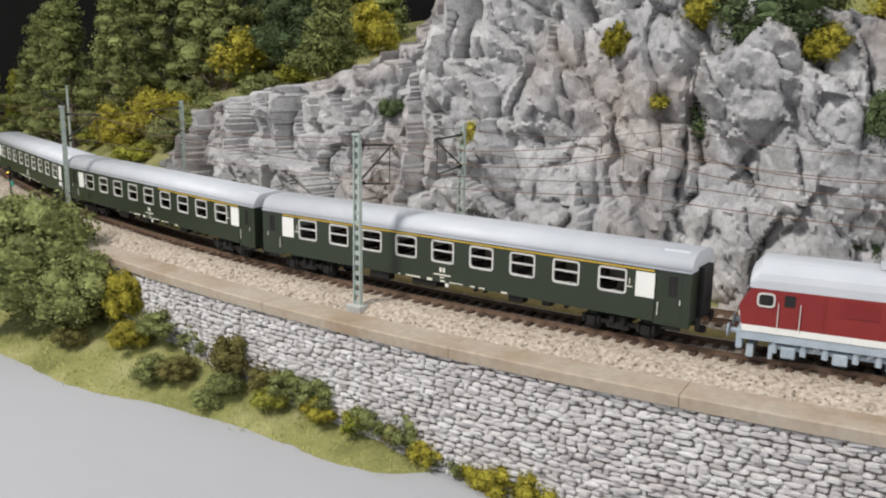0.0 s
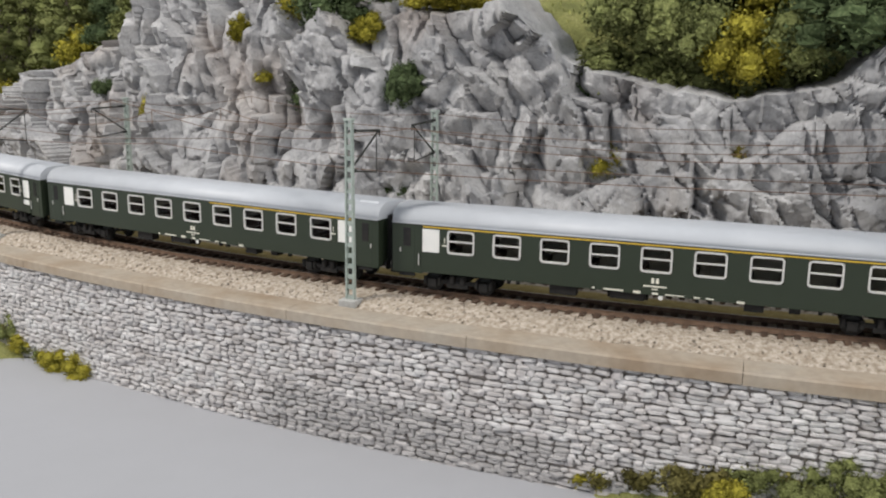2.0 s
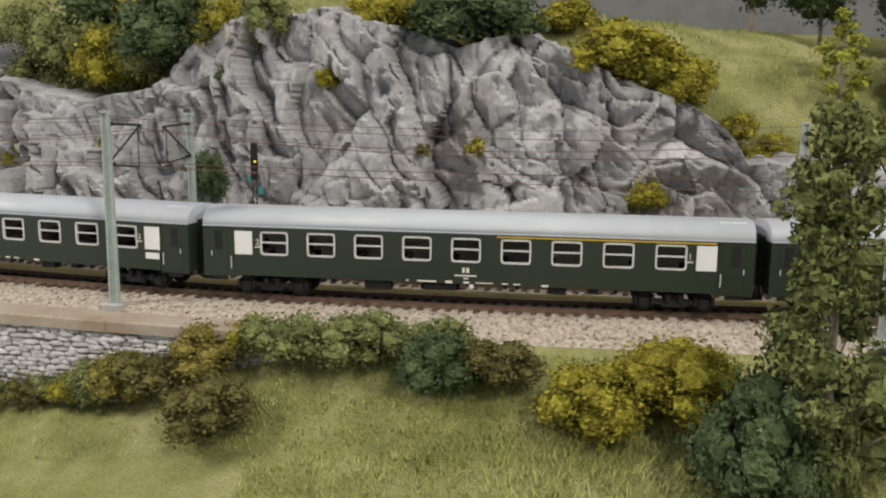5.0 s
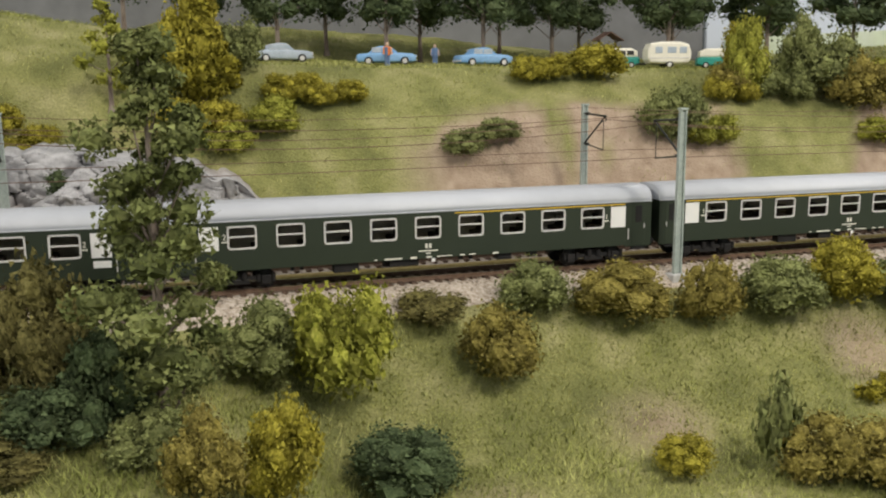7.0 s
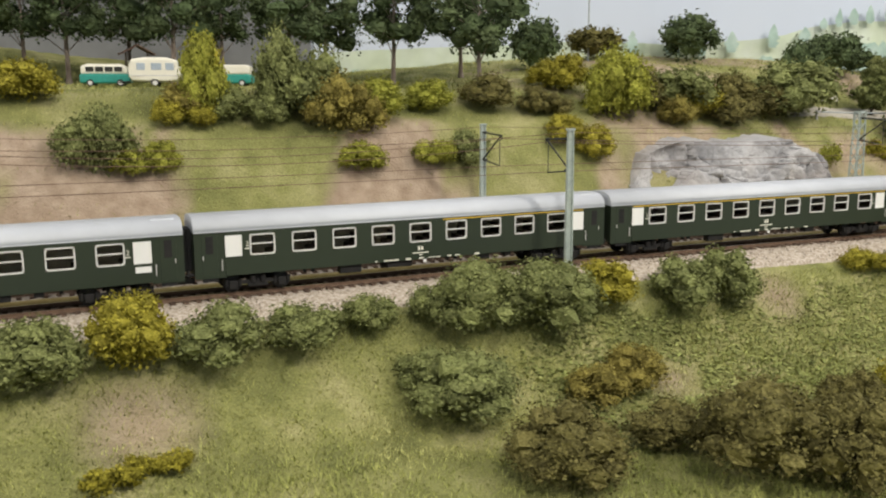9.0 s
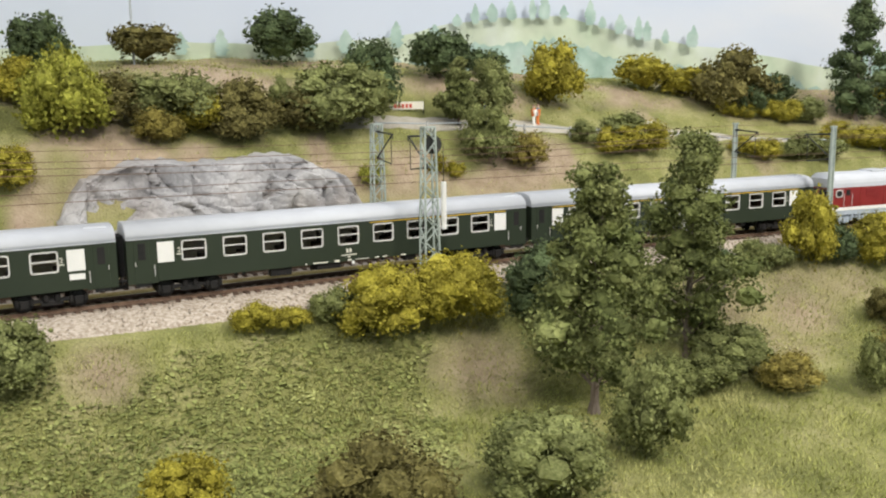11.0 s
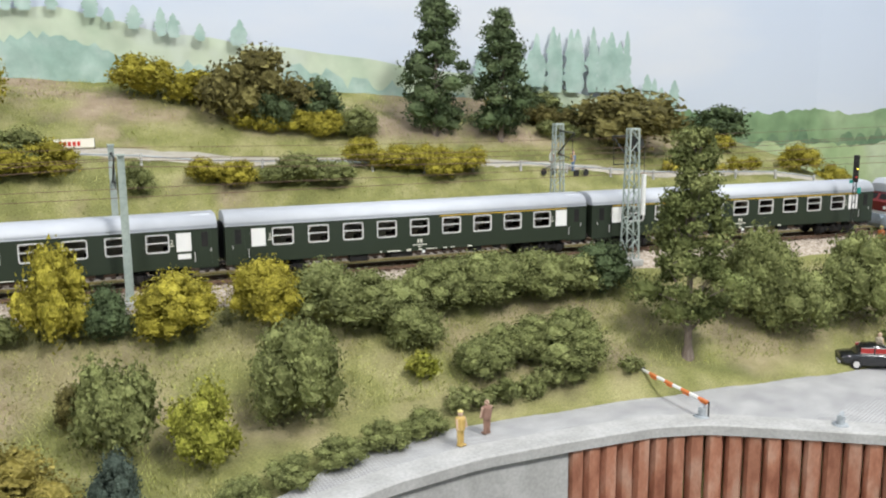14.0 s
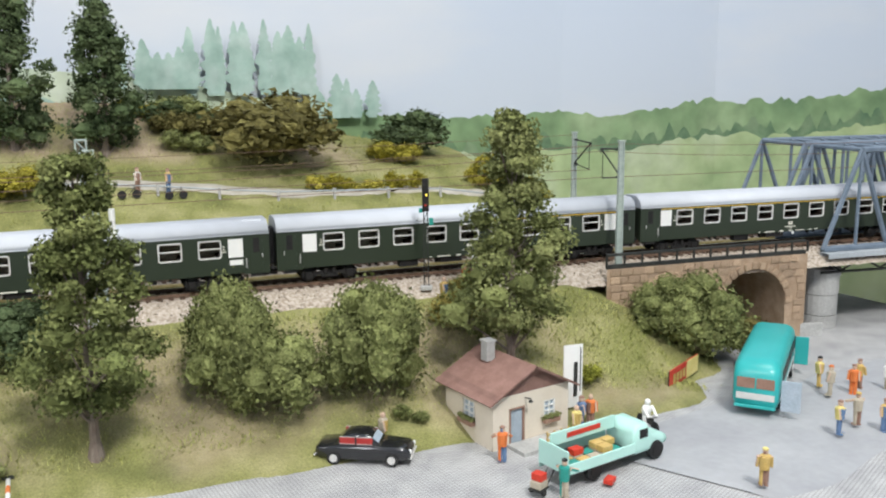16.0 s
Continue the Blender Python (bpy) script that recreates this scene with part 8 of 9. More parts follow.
def saloon(x, y, z, turn, paint, label, L=0.053, W=0.0196, H=0.0170, inside="carred"):
    th = empty("car", stand(x, y, z, turn), label, "car", "parked cars")
    bm = bmesh.new()
    lofted(bm, [section_ring(-L / 2, W * 0.8, 0.0036, 0.0088, 0.0012), section_ring(-L / 2 + 0.002, W * 0.92, 0.0026, 0.0100, 0.0020), section_ring(-L * 0.25, W, 0.0024, 0.0108, 0.0022), section_ring(0, W, 0.0024, 0.0110, 0.0020),
                section_ring(L * 0.2, W, 0.0024, 0.0110, 0.0022), section_ring(L / 2 - 0.004, W * 0.94, 0.0026, 0.0103, 0.0024), section_ring(L / 2, W * 0.82, 0.0036, 0.0088, 0.0014)])
    part("body", bm, MAT[paint], th, smooth=True)
    bm = bmesh.new()
    lofted(bm, [section_ring(-L * 0.30, W * 0.80, 0.0095, 0.0108, 0.0006), section_ring(-L * 0.19, W * 0.76, 0.0095, H - 0.0010, 0.0018), section_ring(-L * 0.08, W * 0.78, 0.0095, H, 0.0022),
                section_ring(L * 0.06, W * 0.78, 0.0095, H - 0.0002, 0.0022), section_ring(L * 0.19, W * 0.82, 0.0095, 0.0110, 0.0006)])
    cab = part("cabin", bm, MAT[paint], th, smooth=True)
    for sy in (-1, 1):
        for xa, w in ((-0.0085, 0.0085), (0.0012, 0.0088)):
            bm = bmesh.new()
            box(bm, xa, sy * W * 0.392, 0.0133, w, 0.0003, 0.0037, bevel=0.0001)
            wn = part("side_window", bm, MAT[inside], cab, "window with red upholstery behind")
            bm = bmesh.new()
            for s in (-1, 1):
                box(bm, xa, sy * W * 0.396, 0.0133 + s * 0.0020, w, 0.0003, 0.0003)
            part("trim", bm, MAT["frame"], wn)
    # opaque blue-grey pane: the reflection is put into its colour
    bm = bmesh.new()
    box(bm, L * 0.135, 0, 0.0136, 0.0003, W * 0.66, 0.0042, Euler((0, radians(-50), 0)).to_matrix())
    part("windscreen", bm, MAT["bluegrey"], cab, "windscreen with its bright reflection painted in as flat blue-grey")
    for sx in (-1, 1):
        bm = bmesh.new()
        box(bm, sx * (L / 2 + 0.0004), 0, 0.0046, 0.0010, W * 0.92, 0.0012, bevel=0.0003)
        part("bumper", bm, MAT["frame"], th, "chrome bumper")
    for sy in (-1, 1):
        bm = bmesh.new()
        ball(bm, L / 2 - 0.0002, sy * W * 0.33, 0.0078, 0.0009, 0.0014, 0.0014)
        part("headlight", bm, MAT["white"], th)
        for sx in (-0.30, 0.31):
            wheel(th, sx * L, sy * W * 0.47, 0.0037)
    return th


saloon(1.850, -0.222, ROAD_Z + 0.0004, -38, "carblack", "black saloon car with chrome trim and red seats")


def build_bus():
    th = empty("bus", stand(2.128, -0.263, ROAD_Z + 0.0014, 33.5 + 180), "turquoise round-nosed coach bus with open door", "bus")
    L, W, H = 0.112, 0.0285, 0.0345
    bm = bmesh.new()
    lofted(bm, [section_ring(-L / 2, W * 0.86, 0.005, H * 0.80, 0.005), section_ring(-L / 2 + 0.004, W * 0.96, 0.0036, H * 0.93, 0.006), section_ring(-L / 2 + 0.012, W, 0.0034, H, 0.0065), section_ring(L / 2 - 0.012, W, 0.0034, H, 0.0065),
                section_ring(L / 2 - 0.004, W * 0.96, 0.0036, H * 0.93, 0.006), section_ring(L / 2, W * 0.86, 0.005, H * 0.78, 0.005)])
    body = part("body", bm, MAT["teal"], th, smooth=True)
    for sy in (-1, 1):
        for k in range(7):
            bm = bmesh.new()
            box(bm, -0.040 + 0.0128 * k, sy * (W / 2 + 0.0002), 0.0225, 0.0108, 0.0005, 0.0082, bevel=0.0002)
            part("side_window", bm, MAT["darkmetal"], th, "dark side window")
            bm = bmesh.new()
            box(bm, -0.040 + 0.0128 * k, sy * W * 0.36, H - 0.0026, 0.0080, 0.0004, 0.0032, Euler((radians(-sy * 52), 0, 0)).to_matrix())
            part("roof_window", bm, MAT["caravan"], th, "roof-edge skylight")
        bm = bmesh.new()
        box(bm, 0, sy * (W / 2 + 0.0002), 0.0120, L * 0.92, 0.0004, 0.0012)
        part("trim", bm, MAT["frame"], th)
        for x in (-0.034, 0.034):
            wheel(th, x, sy * W * 0.46, 0.0056, 0.003)
    for sy in (-1, 1):
        bm = bmesh.new()
        box(bm, L / 2 + 0.0002, sy * 0.0058, 0.0212, 0.0006, 0.0106, 0.0066, bevel=0.0002)
        part("end_window", bm, MAT["brown"], th, "reddish-dark end window")
        bm = bmesh.new()
        box(bm, -L / 2 + 0.0012, sy * 0.0062, 0.0222, 0.0005, 0.0112, 0.0082, Euler((0, radians(14), 0)).to_matrix(), 0.0002)
        part("windscreen", bm, MAT["darkmetal"], th)
    bm = bmesh.new()
    box(bm, L / 2 - 0.0002, 0, 0.0125, 0.0006, W * 0.8, 0.0042, bevel=0.0002)
    part("band", bm, MAT["frame"], th, "silver band across the end")
    bm = bmesh.new()
    box(bm, L / 2 + 0.0006, 0, 0.0062, 0.0012, W * 0.86, 0.0020, bevel=0.0004)
    part("bumper", bm, MAT["teal"], th)
    bm = bmesh.new()
    box(bm, L / 2 - 0.004, W / 2 + 0.0062, 0.0140, 0.0012, 0.0115, 0.0195, bevel=0.0002)
    part("open_door", bm, MAT["bluegrey"], th, "pale blue open door")
    bm = bmesh.new()
    box(bm, -L / 2 + 0.012, W / 2 + 0.005, 0.0165, 0.0010, 0.0090, 0.0200, bevel=0.0002)
    part("open_door", bm, MAT["teal"], th)
    return th


build_bus()


def build_truck():
    th = empty("delivery_truck", stand(1.957, -0.300, ROAD_Z + 0.0014, 4), "pale turquoise drinks lorry loaded with crates", "lorry")
    bm = bmesh.new()
    lofted(bm, [section_ring(0.010, 0.0205, 0.0058, 0.0180, 0.0016), section_ring(0.0125, 0.0215, 0.0050, 0.0222, 0.0032), section_ring(0.0205, 0.0215, 0.0050, 0.0222, 0.0036), section_ring(0.0245, 0.0205, 0.0050, 0.0150, 0.0024),
                section_ring(0.0345, 0.0180, 0.0052, 0.0128, 0.0030), section_ring(0.0385, 0.0160, 0.0056, 0.0108, 0.0024)])
    part("cab", bm, MAT["paleteal"], th, smooth=True)
    for sy in (-1, 1):
        bm = bmesh.new()
        box(bm, 0.0170, sy * 0.0108, 0.0172, 0.0062, 0.0004, 0.0050, bevel=0.0001)
        part("cab_window", bm, MAT["black"], th, "dark cab window")
        bm = bmesh.new()
        box(bm, -0.014, sy * 0.0112, 0.0106, 0.048, 0.0010, 0.0056 if sy < 0 else 0.0120, bevel=0.0002)
        part("side_board", bm, MAT["paleteal"], th)
        for x in (-0.019, 0.0275):
            wheel(th, x, sy * 0.0096, 0.0052, 0.003, "black")
    bm = bmesh.new()
    box(bm, -0.014, 0, 0.0078, 0.048, 0.0225, 0.0012)
    box(bm, 0.0, 0, 0.0056, 0.066, 0.008, 0.0026)
    part("load_bed", bm, MAT["darkmetal"], th, "dark load bed and chassis")
    bm = bmesh.new()
    box(bm, -0.0382, 0, 0.0140, 0.0010, 0.0225, 0.0130, bevel=0.0002)
    part("tail_panel", bm, MAT["paleteal"], th)
    bm = bmesh.new()
    box(bm, -0.014, 0.004, 0.0215, 0.046, 0.0012, 0.0070, bevel=0.0002)
    part("name_board", bm, MAT["paleteal"], th)
    bm = bmesh.new()
    box(bm, -0.014, 0.0032, 0.0218, 0.024, 0.0004, 0.0026)
    part("lettering", bm, MAT["signred"], th, "red bars in place of lettering")
    rng = random.Random(2)
    for i in range(5):
        for j in range(2):
            for k in range(rng.choice((1, 2))):
                bm = bmesh.new()
                box(bm, -0.031 + 0.0076 * i, -0.0068 + 0.0062 * j, 0.0104 + 0.0036 * k, 0.0068, 0.0052, 0.0032, bevel=0.0002)
                part("crate", bm, MAT[rng.choice(("cargreen", "signred", "ochre", "cargreen", "cream"))], th)
    return th


build_truck()


def build_motorcycle():
    th = empty("motorcycle", stand(2.009, -0.277, ROAD_Z + 0.0024, -100), "small dark motorcycle with a white-clad rider shape", "motorcycle")
    for x in (-0.0075, 0.0075):
        wheel(th, x, 0.0, 0.0036, 0.0010, "darkmetal")
    bm = bmesh.new()
    box(bm, 0, 0, 0.0052, 0.011, 0.0020, 0.0024, bevel=0.0006)
    rod(bm, (0.0075, 0, 0.0036), (0.0050, 0, 0.0088), 0.0004, seg=6)
    rod(bm, (0.0050, -0.0030, 0.0088), (0.0050, 0.0030, 0.0088), 0.0003, seg=6)
    ball(bm, 0.0018, 0, 0.0070, 0.0030, 0.0014, 0.0012)
    part("frame", bm, MAT["darkmetal"], th)
    bm = bmesh.new()
    ball(bm, -0.0018, 0, 0.0115, 0.0024, 0.0032, 0.0042)
    ball(bm, -0.0010, 0, 0.0168, 0.0018, 0.0018, 0.0020)
    for sy in (-1, 1):
        rod(bm, (-0.0010, sy * 0.0030, 0.0140), (0.0045, sy * 0.0028, 0.0092), 0.0009, seg=6)
        rod(bm, (-0.0020, sy * 0.0016, 0.0080), (0.0012, sy * 0.0026, 0.0030), 0.0012, seg=6)
    tagged(part("rider_shape", bm, MAT["white"], th, "plain white rider shape"))
    return th


build_motorcycle()


# ---- barrier, bollards, hand cart ----
def build_barrier():
    a, b = Vector((1.6745, -0.172, ROAD_Z)), Vector((1.668, -0.243, ROAD_Z))
    th = empty("road_barrier", stand(a.x, a.y, a.z, math.degrees(math.atan2(b.y - a.y, b.x - a.x))), "lowered red and white road barrier", "barrier")
    L = (b - a).length
    bm = bmesh.new()
    box(bm, 0, 0, 0.0065, 0.005, 0.006, 0.013, bevel=0.0006)
    box(bm, -0.004, 0, 0.0105, 0.007, 0.0046, 0.005, bevel=0.0006)
    part("drive_post", bm, MAT["darkmetal"], th, "dark barrier machine")
    n = 8
    for k in range(n):
        bm = bmesh.new()
        x0, x1 = 0.003 + (L - 0.004) * k / n, 0.003 + (L - 0.004) * (k + 1) / n
        rod(bm, (x0, 0, 0.0118 - 0.0008 * k / n), (x1, 0, 0.0118 - 0.0008 * (k + 1) / n), 0.0011, seg=8)
        if k % 2:
            box(bm, (x0 + x1) / 2, 0, 0.0102, (x1 - x0) * 0.7, 0.0008, 0.0020)
        part("boom_section", bm, MAT["orange" if k % 2 else "white"], th)
    bm = bmesh.new()
    rod(bm, (L, 0, 0), (L, 0, 0.0118), 0.0005, seg=6)
    part("rest", bm, MAT["darkmetal"], th)


build_barrier()


def bollard(x, y):
    bm = bmesh.new()
    rod(bm, (0, 0, 0), (0, 0, 0.0012), 0.0048, 0.0044, 12)
    rod(bm, (0, 0, 0.001), (0, 0, 0.0060), 0.0022, 0.0024, 12)
    rod(bm, (-0.0042, 0, 0.0066), (0.0042, 0, 0.0066), 0.0013, seg=8)
    ob = part("bollard", bm, MAT["bridgegrey"])
    ob.matrix_basis = stand(x, y, ROAD_Z + 0.0012, 30)
    tagged(ob, "grey cast mooring bollard on the quay edge", "bollard", "bollards")


for x, y in ((1.666, -0.2395), (1.728, -0.289), (1.795, -0.345)):
    bollard(x, y)


def build_gangway():
    th = empty("gangway", stand(1.755, -0.325, ROAD_Z + 0.003, 63), "sloping grey gangway with white handrails", "gangway")
    bm = bmesh.new()
    turn = Euler((0, radians(-6), 0)).to_matrix()
    box(bm, -0.030, 0, -0.0035, 0.095, 0.017, 0.0014, turn)
    part("deck", bm, MAT["brown"], th, "worn brown deck")
    for sy in (-1, 1):
        bm = bmesh.new()
        rod(bm, (0.018, sy * 0.0088, 0.010), (-0.078, sy * 0.0088, 0.000), 0.0011, seg=8)
        rod(bm, (0.018, sy * 0.0088, 0.005), (-0.078, sy * 0.0088, -0.005), 0.0006, seg=6)
        part("handrail", bm, MAT["white"], th, "white handrail")
        for k in range(7):
            bm = bmesh.new()
            x = 0.017 - 0.0157 * k
            rod(bm, (x, sy * 0.0088, 0.0015 - 0.0017 * k), (x, sy * 0.0088, 0.0105 - 0.0017 * k), 0.0008, seg=6)
            part("post", bm, MAT["white"], th)


build_gangway()


def build_cart():
    th = empty("hand_truck", stand(1.905, -0.309, ROAD_Z + 0.0012, 200), "small hand truck carrying red crates", "hand truck")
    bm = bmesh.new()
    box(bm, 0, 0, 0.0030, 0.0085, 0.0070, 0.0009)
    rod(bm, (-0.004, -0.002, 0.003), (-0.011, -0.002, 0.0095), 0.0004, seg=6)
    rod(bm, (-0.004, 0.002, 0.003), (-0.011, 0.002, 0.0095), 0.0004, seg=6)
    part("frame", bm, MAT["darkmetal"], th)
    for sy in (-1, 1):
        wheel(th, 0.001, sy * 0.0036, 0.0018, 0.0010, "darkmetal")
    for k, m in enumerate(("cream", "signred")):
        bm = bmesh.new()
        box(bm, 0.0, 0, 0.0055 + 0.0040 * k, 0.0072 - 0.002 * k, 0.0062, 0.0038, bevel=0.0003)
        part("crate", bm, MAT[m], th)
    bm = bmesh.new()
    box(bm, 0, 0, 0.0014, 0.0072, 0.0048, 0.0026, bevel=0.0003)
    ob = part("crate", bm, MAT["signred"])
    ob.matrix_basis = stand(1.943, -0.319, ROAD_Z + 0.0018, 30)
    tagged(ob, "flat red crate lying on the road", "crate")


build_cart()


# ---- boat landing with flags at the left end of the quay ----
def build_landing():
    bm = bmesh.new()
    prism(bm, [(1.262, -0.285), (1.300, -0.247), (1.330, -0.272), (1.296, -0.305)], "z", ROAD_Z - 0.006, ROAD_Z + 0.004)
    tagged(part("landing_stage", bm, MAT["darkmetal"]), "dark tarred landing stage at the water's edge", "landing stage")
    th = empty("flag_mast", stand(1.243, -0.262, ROAD_Z - 0.010), "white ship mast with a yard and two small flags", "flag mast")
    bm = bmesh.new()
    rod(bm, (0, 0, 0), (0, 0, 0.040), 0.0012, 0.0009)
    rod(bm, (-0.009, 0.002, 0.032), (0.010, -0.002, 0.027), 0.0008)
    part("mast", bm, MAT["white"], th)
    for sx, mats in ((-1, ("black", "signred", "signyellow")), (1, ("signyellow",))):
        for k, m in enumerate(mats):
            bm = bmesh.new()
            hh = 0.0095 / len(mats)
            box(bm, sx * 0.0085, 0, 0.0265 - hh * (k + 0.5), 0.0062, 0.0005, hh, Euler((0, radians(18), 0)).to_matrix())
            part("flag", bm, MAT[m], th, "small striped flag")
    bm = bmesh.new()
    lofted(bm, [section_ring(-0.026, 0.004, 0.002, 0.009, 0.001), section_ring(-0.015, 0.020, 0.0, 0.010, 0.003), section_ring(0.020, 0.022, 0.0, 0.010, 0.003)])
    ob = part("boat", bm, MAT["concrete"])
    ob.matrix_basis = stand(1.235, -0.270, ROAD_Z - 0.016, 30)
    tagged(ob, "pale grey boat deck below the mast", "boat")
    figurine(1.300, -0.247, ROAD_Z + 0.004, 20, "bluecloth", "brown")
    figurine(1.291, -0.268, ROAD_Z + 0.002, 60, "white", "black", "brown")
    figurine(1.263, -0.262, ROAD_Z - 0.004, 100, "white", "cargreen")


build_landing()


# ---- viaduct and truss bridge ----
def build_viaduct():
    th = empty("stone_viaduct", None, "warm sandstone arch viaduct carrying the railway", "viaduct")
    s0, s1 = s_of(2.092), s_of(2.270)
    top, bottom = -0.0015, -0.074
    arches = [(s_of(2.146), 0.024), (s_of(2.221), 0.031)]
    spring = [-0.037, -0.042]
    n = 110
    for face, inner in ((-0.047, 1), (0.101, -1)):
        vs, fs = [], []
        for i in range(n + 1):
            s = s0 + (s1 - s0) * i / n
            low = bottom
            for (c, r), zs in zip(arches, spring):
                if abs(s - c) < r:
                    low = max(low, zs + math.sqrt(r * r - (s - c) ** 2))
            for o, z in ((face, top), (face, low), (face + inner * 0.148, low)):
                vs.append(on_line(s, o, z)[0])
            if i:
                for k in range(2 if inner == 1 else 1):
                    a = (i - 1) * 3 + k
                    fs.append((a, a + 3, a + 4, a + 1))
        solid("wall", vs, fs, MAT["sandstone"], th, "rough sandstone masonry")
    # arch stones and coursed blocks
    rng = np.random.default_rng(9)
    bm0 = bmesh.new()
    bmesh.ops.create_cube(bm0, size=1)
    bmesh.ops.bevel(bm0, geom=bm0.edges[:], offset=0.12, segments=1, affect="EDGES")
    me = bpy.data.meshes.new("block")
    bm0.to_mesh(me)
    bm0.free()
    me.materials.append(MAT["sandstone"])
    for (c, r), zs in zip(arches, spring):
        for k in range(15):
            a = math.pi * (k + 0.5) / 15
            s, z = c + (r + 0.0028) * math.cos(a), zs + (r + 0.0028) * math.sin(a)
            if z > top - 0.001:
                continue
            p, h = on_line(s, -0.0475, z)
            ob = new("arch_stone", me)
            ob.parent = th
            ob.matrix_basis = pose(p.x, p.y, p.z, 0, 0, math.degrees(h)) @ pose(0, 0, 0, 0, 90 - math.degrees(a), 0) @ Matrix.Diagonal((0.0052, 0.0016, 0.0058, 1))
    rows = 12
    hr = (top - bottom) / rows
    for r_ in range(rows):
        s = s0 + rng.uniform(0, 0.004)
        while s < s1 - 0.006:
            L = rng.uniform(0.006, 0.0115)
            z = bottom + (r_ + 0.5) * hr
            free = all(math.hypot(s + L / 2 - c, max(z - zs, 0)) > r + 0.0095 and not (abs(s + L / 2 - c) < r + 0.004 and z < zs) for (c, r), zs in zip(arches, spring))
            if free and s + L < s1:
                p, h = on_line(s + L / 2, -0.0472, z)
                ob = new("block", me)
                ob.parent = th
                ob.matrix_basis = pose(p.x, p.y, p.z, 0, 0, math.degrees(h)) @ Matrix.Diagonal((L * 0.94, 0.0016, hr * 0.90, 1))
            s += L
    # railing with heavy beam
    for o in (-0.045, 0.099):
        for z0, z1 in ((-0.0015, 0.0015), (0.0080, 0.0098)):
            ribbon("railing_beam", s0, s1 + 0.002, 0.02, [(o - 0.0022, z0), (o - 0.0022, z1), (o + 0.0005, z1), (o + 0.0005, z0), (o - 0.0022, z0)], MAT["darkmetal"], parent=th, label="dark steel railing beam")
        for k in range(13):
            p, h = on_line(s0 + (s1 - s0) * k / 12, o - 0.0012, 0)
            bm = bmesh.new()
            box(bm, 0, 0, 0.0045, 0.0013, 0.0013, 0.0090)
            ob = part("railing_post", bm, MAT["darkmetal"], th)
            ob.matrix_basis = stand(p.x, p.y, 0, math.degrees(h))
    p, h = on_line(s_of(2.306), -0.020, 0)
    bm = bmesh.new()
    for k in range(5):
        rod(bm, (0, 0, -0.112 + 0.0175 * k), (0, 0, -0.112 + 0.0175 * (k + 1) - 0.0006), 0.0150 - 0.0004 * (k % 2), seg=20)
    rod(bm, (0, 0, -0.026), (0, 0, -0.020), 0.0160, seg=20)
    ob = part("river_pier", bm, MAT["concrete"])
    ob.matrix_basis = stand(p.x, p.y, 0)
    tagged(ob, "round pale stone pier below the steel bridge", "pier")
    bm = bmesh.new()
    box(bm, 0, 0, 0.0055, 0.050, 0.003, 0.015, bevel=0.0005)
    ob = part("low_wall", bm, MAT["concrete"])
    q, h = on_line(s_of(2.262), -0.044, 0)
    ob.matrix_basis = stand(q.x, q.y, ROAD_Z - 0.002, -28)
    tagged(ob, "low pale concrete wall under the arch", "wall")


build_viaduct()


def build_truss(near, far):
    th = empty("truss_bridge", None, "slate-blue steel truss railway bridge", "bridge")
    s0, s1 = s_of(2.293), s_of(2.79)
    n = 16
    step = (s1 - s0) / n
    top = 0.079
    for o in (near, far):
        bm = bmesh.new()
        for k in range(n):
            a, b = s0 + k * step, s0 + (k + 1) * step
            rod(bm, on_line(a, o, -0.002)[0], on_line(b, o, -0.002)[0], 0.0030, seg=6)
            if 0 < k < n - 1:
                rod(bm, on_line(a, o, top)[0], on_line(b, o, top)[0], 0.0026, seg=6)
        part("chord", bm, MAT["truss"], th)
        for k in range(n):
            a, b = s0 + k * step, s0 + (k + 1) * step
            bm = bmesh.new()
            if k % 2 == 0:
                rod(bm, on_line(a, o, -0.002)[0], on_line(b, o, top)[0], 0.0022, seg=6)
            else:
                rod(bm, on_line(a, o, top)[0], on_line(b, o, -0.002)[0], 0.0022, seg=6)
            part("diagonal", bm, MAT["truss"], th)
            if k:
                bm = bmesh.new()
                rod(bm, on_line(a, o, -0.002)[0], on_line(a, o, top)[0], 0.0016, seg=6)
                part("hanger", bm, MAT["truss"], th)
        ribbon("walkway", s0 - 0.002, s1, 0.03, [(o - 0.010 * (1 if o == near else -1), -0.008), (o - 0.010 * (1 if o == near else -1), -0.004), (o, -0.004), (o, -0.010)], MAT["bridgegrey"], parent=th, label="pale grey side walkway")
        bm = bmesh.new()
        for k in range(26):
            a, b = s0 + (s1 - s0) * k / 26, s0 + (s1 - s0) * (k + 1) / 26
            z = (-0.011, -0.021)
            rod(bm, on_line(a, o, z[k % 2])[0], on_line(b, o, z[(k + 1) % 2])[0], 0.0009, seg=5)
        rod(bm, on_line(s0, o, -0.0215)[0], on_line(s1, o, -0.0215)[0], 0.0012, seg=5)
        part("lattice_girder", bm, MAT["darkmetal"], th, "dark zigzag lattice girder")
    for k in range(1, n):
        bm = bmesh.new()
        a = s0 + k * step
        rod(bm, on_line(a, near, top)[0], on_line(a, far, top)[0], 0.0018, seg=6)
        if k < n - 1:
            rod(bm, on_line(a, near, top)[0], on_line(a + step, far, top)[0], 0.0011, seg=5)
        part("cross_beam", bm, MAT["truss"], th)
    ribbon("deck", s0, s1, 0.03, [(near, -0.009), (near, -0.0135), (far, -0.0135), (far, -0.009)], MAT["darkmetal"], parent=th)


